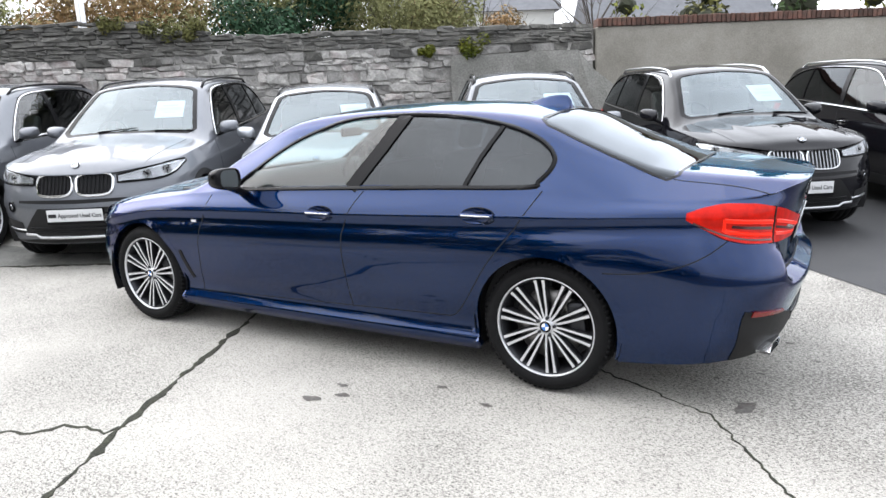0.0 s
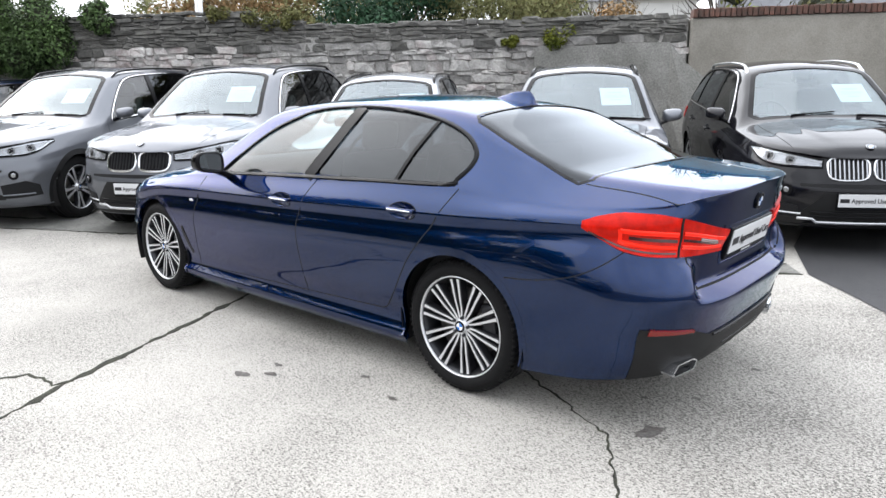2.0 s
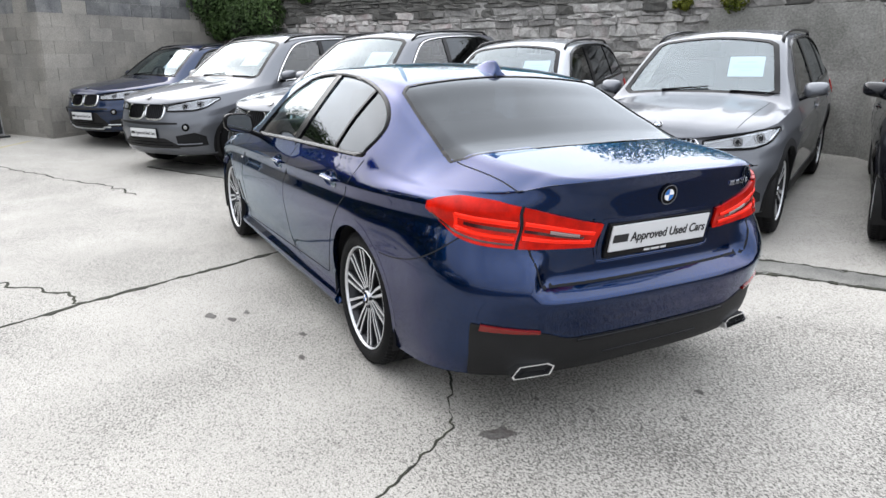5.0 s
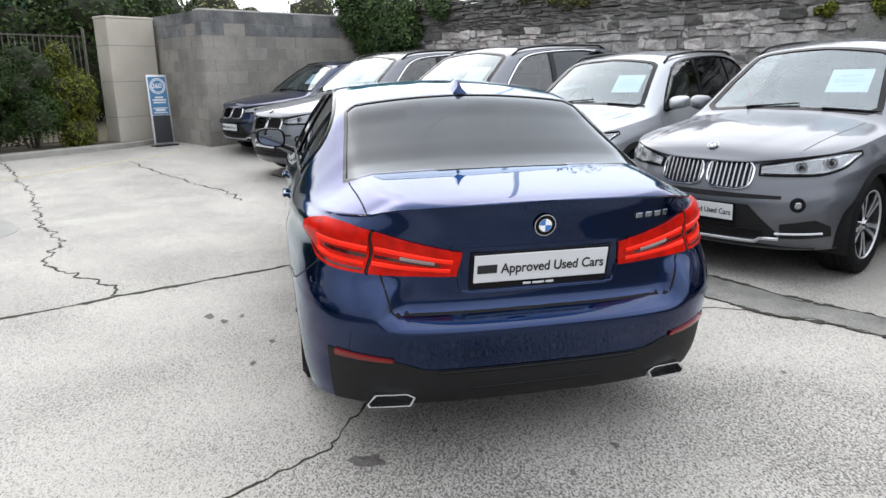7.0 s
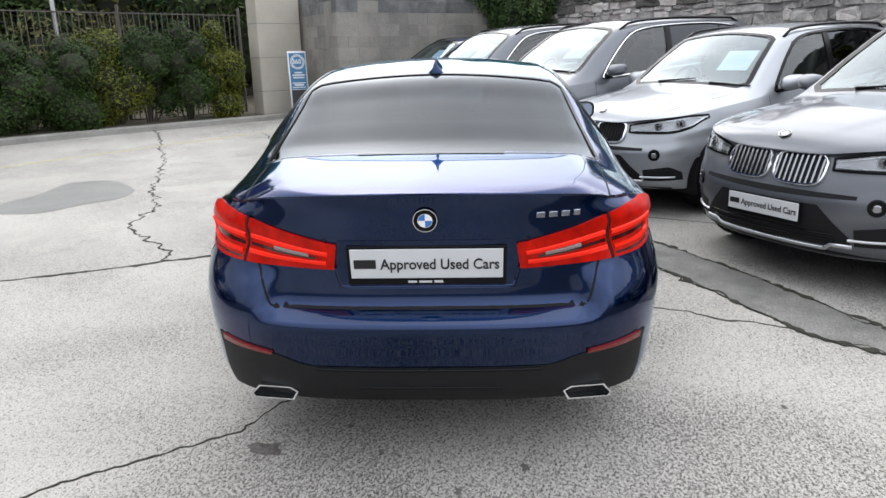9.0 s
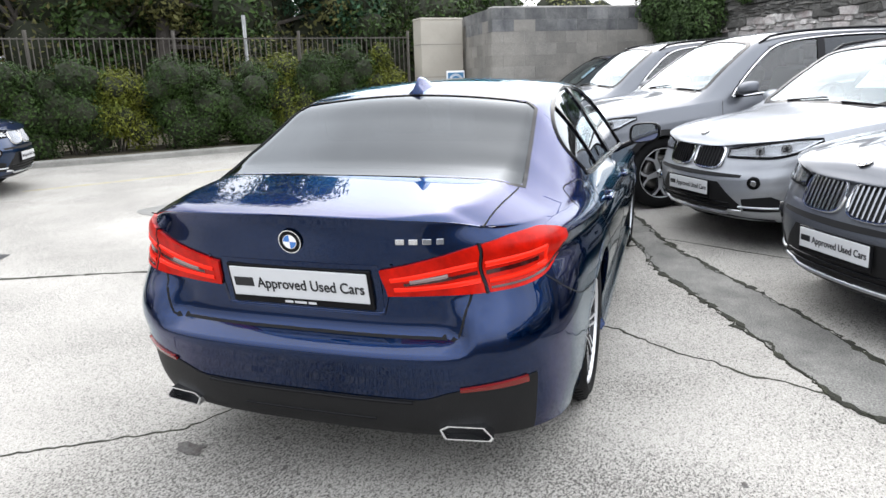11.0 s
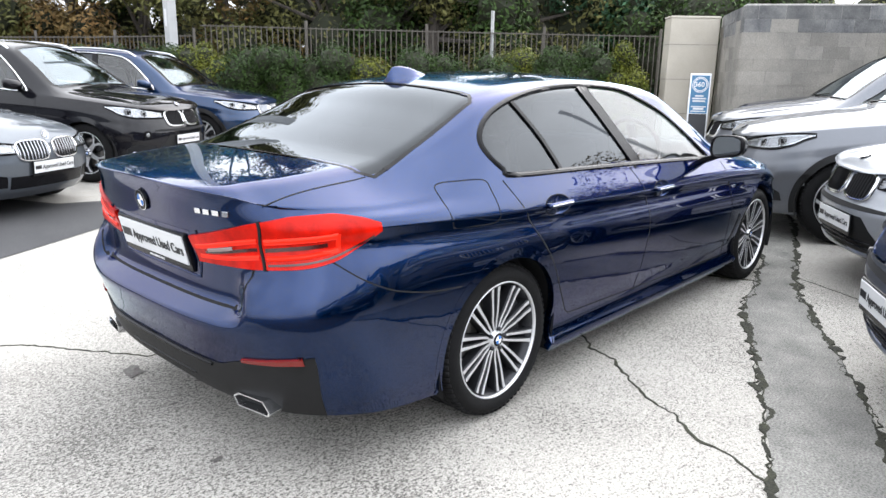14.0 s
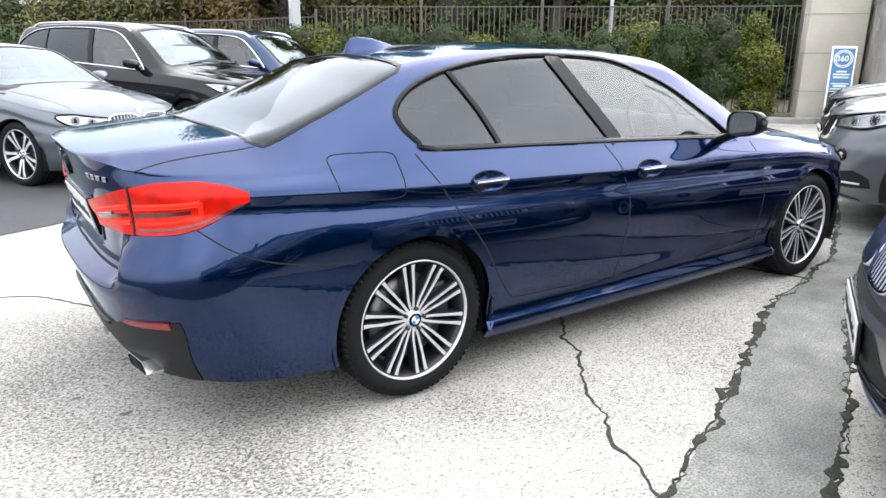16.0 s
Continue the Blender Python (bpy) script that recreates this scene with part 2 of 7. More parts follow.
def rounded(pts, closed=True, n=6):
    """Smooth closed or open outline through the given corners (Catmull-Rom)."""
    out, k = [], len(pts)
    for i in range(k if closed else k - 1):
        p = [pts[(i + j) % k] if closed else pts[min(max(i + j, 0), k - 1)] for j in (-1, 0, 1, 2)]
        for a in range(n):
            t = a / n
            out.append(tuple(0.5 * (2 * p[1][c] + (p[2][c] - p[0][c]) * t + (2 * p[0][c] - 5 * p[1][c] + 4 * p[2][c] - p[3][c]) * t * t
                                    + (3 * p[1][c] - p[0][c] - 3 * p[2][c] + p[3][c]) * t ** 3) for c in range(len(p[1]))))
    if not closed:
        out.append(tuple(pts[-1]))
    return out


def dense(pts, step=0.03, closed=False):
    out, k = [], len(pts)
    for i in range(k if closed else k - 1):
        a, b = np.array(pts[i], float), np.array(pts[(i + 1) % k], float)
        n = max(1, int(np.linalg.norm(b - a) / step))
        out += [tuple(a + (b - a) * j / n) for j in range(n)]
    if not closed:
        out.append(tuple(pts[-1]))
    return out


class Shell:
    """The skin of a car. x forward from the rear axle, y to the left, z up; the left half is computed and mirrored."""

    def __init__(self, c, fine=1.0):
        self.c, c_ = c, c
        self.ends = (c["xr0"], c["xf0"])
        n1, n2, n3 = int(34 * fine), int(120 * fine), int(32 * fine)
        self.S = np.concatenate([np.linspace(0, 1, n1, endpoint=False), np.linspace(1, 2, n2, endpoint=False), np.linspace(2, 3, n3 + 1)])
        ss = np.linspace(0, 3, 1200)
        self.tab_s, self.tab_x = ss, np.array([self.plan(s)[0] for s in ss])
        self.sub = max(2, int(round(5 * fine)))
        self.nu = tuple(max(3, int(round(k * fine))) for k in (12, 7, 17 if c["kind"] == "sedan" else 32))
        # tables of the lower skin and of the upper sections, read by the maps below
        self.zt = np.linspace(0.10, float(max(c["zs"](x) for x in np.linspace(c["xr0"], c["xf0"], 60))) + 0.05, 150)
        self.st = np.linspace(0, 3, 421)
        self.low_tab = np.array([self.low_exact(s, self.zt) for s in self.st])
        self.sec_tab = np.array([self.section_exact(s) for s in self.st])

    def plan(self, s):
        """Nominal x, the width's share, and how much of the end's shape applies (rear, front)."""
        c = self.c
        if s < 1:
            th, p = s * math.pi / 2, c["pr"]
            q = math.cos(th) ** (2 / p) if s < 1 else 0
            return c["xr0"] + c["Lr"] * (1 - q), math.sin(th) ** (2 / p), q, 0
        if s <= 2:
            return c["xr0"] + c["Lr"] + (s - 1) * (c["xf0"] - c["Lf"] - c["xr0"] - c["Lr"]), 1, 0, 0
        th, p = (3 - s) * math.pi / 2, c["pf"]
        q = max(math.cos(th), 0) ** (2 / p)
        return c["xf0"] - c["Lf"] * (1 - q), max(math.sin(th), 0) ** (2 / p), 0, q

    def width(self, x, z):
        lo, hi = self.c["section"](x)
        zc = lo[-1][0]
        z = np.atleast_1d(np.asarray(z, float))
        lowt = float(self.c["taper"](x))
        hight = float(self.c["taper_top"](x)) if "taper_top" in self.c else lowt
        t = np.clip((z - 0.66) / 0.22, 0, 1)
        return np.where(z <= zc, spline(*lo)(z), spline(*hi)(z)) * (lowt + (hight - lowt) * t * t * (3 - 2 * t))

    def low(self, s, z):
        if not np.isscalar(z):
            return self.low_exact(s, z)
        a = min(max(s, 0.0), 3.0) * 140
        b = min(max((z - self.zt[0]) / (self.zt[1] - self.zt[0]), 0.0), 148.999)
        i, j = min(int(a), 419), int(b)
        a, b, t = a - i, b - j, self.low_tab
        p = (t[i, j] * (1 - b) + t[i, j + 1] * b) * (1 - a) + (t[i + 1, j] * (1 - b) + t[i + 1, j + 1] * b) * a
        p[2] = z
        return (p,)

    def section(self, s):
        a = min(max(s, 0.0), 3.0) * 140
        i = min(int(a), 419)
        a -= i
        return self.sec_tab[i] * (1 - a) + self.sec_tab[i + 1] * a

    def low_exact(self, s, z):
        """Points of the lower skin at s and heights z."""
        c = self.c
        xn, w, qr, qf = self.plan(s)
        z = np.atleast_1d(np.asarray(z, float))
        y = self.width(xn, z) * w
        x = np.full_like(z, xn)
        if qr:
            t = np.clip((w - 0.55) / 0.25, 0, 1) * np.ones_like(z)
            if c["kind"] == "sedan":
                # the boot lid sits back between the bumper's shoulders
                m = np.clip((0.765 - z) / 0.03, 0, 1)
                t = t * (1 - m) + m * np.clip((w - 0.56) / 0.15, 0, 1)
            t = t * t * (3 - 2 * t)
            if c["kind"] == "sedan":
                y = y * (1 + 0.02 * qr * np.clip((0.84 - z) / 0.2, 0, 1))
            x = x + ((1 - t) * c["xr"](z) + t * c["xrc"](z) - c["xr0"]) * qr
        if qf:
            x = x + (c["xf"](z) - c["xf0"]) * qf
        return np.stack([x, y, z], -1)

    def section_exact(self, s):
        c = self.c
        x, w, qr, qf = self.plan(s)
        zs = float(c["zs"](x))
        yb = float(self.width(x, zs)[0]) * w
        zr = max(float(c["zr"](x)), zs + 0.004)
        crown = min(float(c["crown"](x)), 0.6 * (zr - zs))
        zc = zr - crown
        yc = max(yb - float(c["k"](x)) * (zc - zs) - 0.012 * w, 0.5 * yb)
        A, C = np.array([yb, zs]), np.array([yc, zc])
        leg = np.linalg.norm(C - A)
        r1 = min(float(c["rr"](x)), 0.8 * leg)
        r2 = min(float(c["rr"](x)), 0.5 * yc)
        C1 = C + (A - C) / max(leg, 1e-6) * r1

        # pressed lines of the bonnet: the middle stands higher than the sides
        f0 = c["screen"][5][0] + 0.02
        span = max(c["xf0"] - 0.05 - f0, 0.1)
        fade = min(max((x - f0) / 0.12, 0), 1) * min(max((c["xf0"] - 0.06 - x) / 0.25, 0), 1)
        rise = 0.006 if c["kind"] == "suv" else 0.006

        def bonnet(y):
            if fade <= 0:
                return 0.0
            g = min(max((x - f0) / span, 0), 1)
            r = 0.0
            for ya, yb_ in ((0.46, 0.24), (0.66, 0.50)):
                t = min(max((ya + (yb_ - ya) * g - y) / 0.10 + 0.5, 0), 1)
                r += rise * t * t * (3 - 2 * t)
            return r * fade

        def roof(y):
            return zr - crown * (y / max(yc, 1e-6)) ** 2 + bonnet(y)
        C2 = np.array([yc - r2, roof(yc - r2)])
        # corner control point: where the side leg meets the tangent of the roof
        n1, n2, n3 = self.nu
        bow = float(c["bow"](x))
        P = [A + (C1 - A) * t + np.array([bow * 4 * t * (1 - t), 0]) for t in np.linspace(0, 1, n1 + 1)]
        for t in np.linspace(0, 1, n2 + 1)[1:]:
            P.append((1 - t) ** 2 * C1 + 2 * t * (1 - t) * C + t * t * C2)
        for t in np.linspace(0, 1, n3 + 1)[1:]:
            y = C2[0] * (1 - t)
            P.append(np.array([y, roof(y)]))
        P = np.array(P)
        return np.column_stack([np.full(len(P), x), P[:, 0], P[:, 1]])

    def grid(self):
        cols, self.nl = [], None
        for s in self.S:
            x = self.plan(s)[0]
            lo, hi = self.c["section"](x)
            zb, zs = float(self.c["zb"](x)), float(self.c["zs"](x))
            lev = [zb] + [p[0] for p in lo if p[0] > zb + 0.01 and p[0] < zs] + [p[0] for p in hi[1:-1] if p[0] < zs] + [zs]
            # a fixed number of rows: the crease keeps its own row
            zc = min(max(lo[-1][0], zb + 0.05), zs - 0.02)
            z = np.concatenate([zb + (zc - zb) * np.linspace(0, 1, 5 * self.sub + 1), zc + (zs - zc) * np.linspace(0, 1, 2 * self.sub + 1)[1:]])
            P = self.low(s, z)
            self.nl = len(P)
            cols.append(np.concatenate([P, self.section_exact(s)[1:]]))
        G = np.array(cols)
        du = np.gradient(G, axis=0)
        dv = np.gradient(G, axis=1)
        N = np.cross(du, dv)
        L = np.linalg.norm(N, axis=2, keepdims=True)
        N = N / np.maximum(L, 1e-9)
        out = G - np.array([1.3, 0, 0.55])
        N *= np.where((N * out).sum(-1, keepdims=True) < 0, -1, 1)
        bad = L[..., 0] < 1e-8
        N[bad] = (out / np.linalg.norm(out, axis=2, keepdims=True))[bad]
        N[:, -1, 1] = 0
        N /= np.linalg.norm(N, axis=2, keepdims=True)
        self.G, self.N = G, N
        return G, N

    def s_of(self, x):
        return float(np.interp(x, self.tab_x, self.tab_s))

    def belt(self, x):
        a = self.s_of(x) * 140
        i = min(int(a), 419)
        return self.sec_tab[i, 0, 2] * (1 - a + i) + self.sec_tab[i + 1, 0, 2] * (a - i)

    # maps from two numbers to the skin
    def side(self, x, z):
        if z <= self.belt(x):
            s = self.s_of(x)
            if s < 1.02 or s > 1.98:
                for _ in range(4):
                    s = self.s_of(self.plan(s)[0] + x - self.low(s, z)[0][0])
            return self.low(s, z)[0]
        P = self.section(self.s_of(x))
        i = int(np.argmax(P[:, 2]))
        return np.array([x, np.interp(z, P[:i + 1, 2], P[:i + 1, 1]), z])

    def round(self, s, z):
        return self.low(s, z)[0]

    def end(self, y, z, front=False):
        a, b = (3.0, 1.9) if front else (0.0, 1.1)
        sign = math.copysign(1, y)
        for _ in range(26):
            m = (a + b) / 2
            if self.low(m, z)[0][1] < abs(y):
                a = m
            else:
                b = m
        p = self.low((a + b) / 2, z)[0]
        return np.array([p[0], y, p[2]]) if abs(y) < 1e-3 else np.array([p[0], sign * p[1], p[2]])

    def tail(self, y, z):
        return self.end(y, z)

    def nose(self, y, z):
        return self.end(y, z, True)

    def top(self, x, y):
        P = self.section(self.s_of(x))
        return np.array([x, y, np.interp(-abs(y), -P[:, 1], P[:, 2])])

    def normal(self, f, u, w, e=0.006):
        n = np.cross(f(u + e, w) - f(u - e, w), f(u, w + e) - f(u, w - e))
        l = np.linalg.norm(n)
        p = f(u, w)
        o = p - np.array([min(max(p[0], 0.3), 2.3), 0, 0.55])
        n = n / l if l > 1e-12 else o / np.linalg.norm(o)
        return n if n @ o > 0 else -n


def flip(p, side):
    return np.array([p[0], p[1] * side, p[2]])


def patch(sh, name, f, us, lo, hi, off, mat, parent, label="", nv=6, depth=0.01, side=1):
    """A piece that follows the skin between the curves lo(u) and hi(u), proud by off, with a rim."""
    P, Q, nu = [], [], len(us)
    for u in us:
        a, b = lo(u), hi(u)
        for j in range(nv + 1):
            w = a + (b - a) * j / nv
            p, n = f(u, w), sh.normal(f, u, w)
            P.append(flip(p + n * off, side))
            Q.append(flip(p - n * depth, side))
    k = nv + 1
    F = [(i * k + j, (i + 1) * k + j, (i + 1) * k + j + 1, i * k + j + 1) for i in range(nu - 1) for j in range(nv)]
    loop = [i * k for i in range(nu)] + [(nu - 1) * k + j for j in range(1, k)] + [i * k + nv for i in range(nu - 2, -1, -1)] + [j for j in range(nv - 1, 0, -1)]
    base = len(P)
    V = P + [Q[i] for i in loop] + [P[i] for i in loop]
    m = len(loop)
    F += [(base + m + i, base + m + (i + 1) % m, base + (i + 1) % m, base + i) for i in range(m)]
    a, b, c_ = (np.array(V[i]) for i in F[len(F) // 4][:3])
    return mesh_object(name, V, orient(V, F), mat, parent, label)


def orient(V, F):
    """Turns faces outward, away from the car's core."""
    V = np.array(V)
    out = []
    for q in F:
        p = V[list(q)]
        n = np.cross(p[1] - p[0], p[2] - p[0])
        c = p.mean(0)
        o = c - np.array([min(max(c[0], 0.3), 2.3), 0, 0.55])
        out.append(q if n @ o >= 0 else q[::-1])
    return out


def ribbon(sh, name, f, pts, width, off, mat, parent, label="", closed=False, side=1, crown=0.0, sink=0.004):
    """A strip along a line on the skin."""
    pts = [p for i, p in enumerate(pts) if i == 0 or np.hypot(p[0] - pts[i - 1][0], p[1] - pts[i - 1][1]) > 1e-5]
    P = np.array([f(*p) for p in pts])
    N = np.array([sh.normal(f, *p) for p in pts])
    if closed:
        T = np.roll(P, -1, 0) - np.roll(P, 1, 0)
    else:
        T = np.gradient(P, axis=0)
    T /= np.maximum(np.linalg.norm(T, axis=1, keepdims=True), 1e-9)
    B = np.cross(T, N)
    h = width / 2
    rows = [P - B * h - N * sink, P - B * h + N * off, P + N * (off + crown), P + B * h + N * off, P + B * h - N * sink]
    k, n = len(rows), len(P)
    V = [flip(rows[r][i], side) for i in range(n) for r in range(k)]
    F = [(i * k + r, i * k + r + 1, ((i + 1) % n) * k + r + 1, ((i + 1) % n) * k + r) for i in range(n if closed else n - 1) for r in range(k - 1)]
    return mesh_object(name, V, orient(V, F), mat, parent, label, smooth=crown > 0)


def loft_disc(bm, prof, seg, m):
    """Turns (radius, depth) pairs round the local y axis."""
    rings = []
    for r, d in prof:
        rings.append([bm.verts.new(m @ Vector((r * math.cos(2 * math.pi * i / seg), d, r * math.sin(2 * math.pi * i / seg)))) for i in range(seg)])
    for a, b in zip(rings, rings[1:]):
        for i in range(seg):
            bm.faces.new((a[i], a[(i + 1) % seg], b[(i + 1) % seg], b[i]))
    return rings

# ---- cars ----
def sedan_spec():
    crease = spline((-1.12, 0.925), (-0.7, 0.92), (-0.1, 0.895), (1.2, 0.85), (2.8, 0.80), (3.3, 0.72), (3.83, 0.60))
    zs = spline((-1.12, 1.05), (-1.05, 1.035), (-0.95, 1.0), (-0.6, 0.985), (-0.3, 0.995), (0.06, 1.022), (1.1, 0.985), (2.04, 0.948), (2.4, 0.93), (2.8, 0.885), (3.2, 0.83), (3.6, 0.76), (3.8, 0.70))

    def section(x):
        z, b = float(crease(x)), float(zs(x))
        r = max(min((-0.1 - x) / 0.3, 1), min((x - 2.9) / 0.3, 1), 0)
        mid = lambda p, q: p + (q - p) * r
        lo = [(0.10, mid(0.80, 0.80)), (0.165, mid(0.858, 0.845)), (0.20, mid(0.893, 0.868)), (0.228, mid(0.906, 0.885)), (0.268, mid(0.872, 0.893)), (0.31, mid(0.872, 0.903)), (0.42, mid(0.896, 0.914)), (0.54, mid(0.914, 0.921)), (z - 0.20, 0.926), (z - 0.115, 0.920), (z - 0.04, 0.899), (z, 0.908)]
        lo = sorted(lo)
        hi = [(z, 0.908), (z + 0.03, 0.896), (max(b, z + 0.05), 0.842), (max(b, z + 0.05) + 0.1, 0.80)]
        return lo, hi
    return dict(
        kind="sedan", wb=2.975, wheel=0.338, rim=0.254, track=0.885, arch=0.385, tyre=0.25,
        xr0=-1.12, xf0=3.80, Lr=0.66, Lf=0.62, pr=3.2, pf=2.5, section=section, zs=zs,
        zb=spline((-1.12, 0.262), (-1.0, 0.264), (-0.7, 0.24), (-0.42, 0.215), (0.3, 0.165), (2.6, 0.16), (3.2, 0.19), (3.8, 0.2)),
        taper_top=spline((-1.12, 0.905), (-0.66, 0.937), (-0.3, 0.974), (0.1, 0.997), (0.5, 1.0), (2.4, 0.997), (3.0, 0.985), (3.5, 0.95), (3.84, 0.90)),
        taper=spline((-1.12, 0.945), (-0.9, 0.953), (-0.6, 0.966), (-0.38, 0.979), (-0.2, 0.992), (0, 1.0), (1.5, 1.0), (2.4, 0.997), (3.0, 0.985), (3.5, 0.95), (3.84, 0.90)),
        xr=spline((0.25, -1.0), (0.30, -1.045), (0.36, -1.068), (0.42, -1.082), (0.465, -1.092), (0.495, -1.104), (0.55, -1.122), (0.592, -1.136), (0.608, -1.128), (0.632, -1.058), (0.68, -1.042), (0.79, -1.05), (0.86, -1.075), (0.92, -1.085), (1.0, -1.10), (1.05, -1.12)),
        xrc=spline((0.25, -1.01), (0.36, -1.068), (0.46, -1.09), (0.495, -1.106), (0.56, -1.128), (0.61, -1.142), (0.66, -1.134), (0.72, -1.108), (0.78, -1.083), (0.85, -1.073), (0.9, -1.076), (1.0, -1.086), (1.05, -1.10)),
        xf=spline((0.2, 3.70), (0.3, 3.80), (0.45, 3.83), (0.55, 3.835), (0.65, 3.82), (0.70, 3.80), (0.8, 3.76)),
        zr=spline((-1.12, 1.056), (-1.05, 1.066), (-0.8, 1.090), (-0.60, 1.108), (-0.555, 1.112), (-0.52, 1.122), (-0.3, 1.208), (-0.1, 1.292), (0.12, 1.385), (0.3, 1.418), (0.6, 1.446), (0.9, 1.456), (1.2, 1.452), (1.5, 1.435), (1.72, 1.405), (2.1, 1.235), (2.52, 1.015), (2.62, 0.99), (3.0, 0.95), (3.4, 0.87), (3.65, 0.80), (3.8, 0.712)),
        k=spline((-1.12, 2), (-0.6, 1.7), (-0.5, 1.4), (-0.3, 0.95), (0.1, 0.66), (0.5, 0.56), (1, 0.52), (1.7, 0.52), (2.1, 0.6), (2.45, 1.0), (2.62, 1.8), (3.8, 1.8)),
        crown=spline((-1.12, 0.008), (-0.6, 0.012), (-0.4, 0.03), (0.1, 0.045), (1, 0.045), (1.7, 0.05), (2.4, 0.06), (2.62, 0.05), (3.3, 0.06), (3.8, 0.03)),
        rr=spline((-1.12, 0.03), (-0.6, 0.05), (-0.4, 0.06), (0, 0.08), (1.7, 0.07), (2.3, 0.05), (2.62, 0.06), (3.8, 0.05)),
        bow=spline((-0.6, 0.0), (0, 0.010), (1.8, 0.010), (2.3, 0.0)),
        window=rounded([(0.10, 1.034), (0.6, 1.018), (1.1, 1.001), (1.6, 0.982), (2.06, 0.965), (2.08, 0.99), (1.9, 1.12), (1.69, 1.245), (1.5, 1.32), (1.32, 1.37), (1.1, 1.390), (0.85, 1.394), (0.6, 1.380), (0.4, 1.353), (0.22, 1.31), (0.08, 1.25), (0.0, 1.18), (0.0, 1.12), (0.05, 1.06)], n=4),
        pillar=[(0.915, 1.392), (1.02, 1.22), (1.18, 0.995)], pillar_w=0.085, divider=[(0.30, 1.335), (0.39, 1.17), (0.455, 1.02)],
        back=[(-0.575, -0.62), (-0.59, 0), (-0.575, 0.62), (-0.53, 0.67), (0.08, 0.60), (0.13, 0.55), (0.145, 0), (0.13, -0.55), (0.08, -0.60), (-0.53, -0.67)],
        screen=[(1.735, -0.50), (1.715, 0), (1.735, 0.50), (1.78, 0.555), (2.40, 0.69), (2.47, 0.62), (2.50, 0), (2.47, -0.62), (2.40, -0.69), (1.78, -0.555)],
        seam_front=[(2.285, 0.925), (2.33, 0.80), (2.385, 0.60), (2.43, 0.28)], seam_mid=[(1.085, 0.985), (1.15, 0.89), (1.205, 0.74), (1.20, 0.50), (1.185, 0.305)],
        seam_rear=[(0.02, 1.02), (0.15, 0.83), (0.30, 0.64), (0.42, 0.45), (0.50, 0.35), (0.56, 0.335)],
        handles=[(1.365, 0.857), (0.345, 0.893)], mirror=(2.0, 0.955, 1.02), tinted=True)


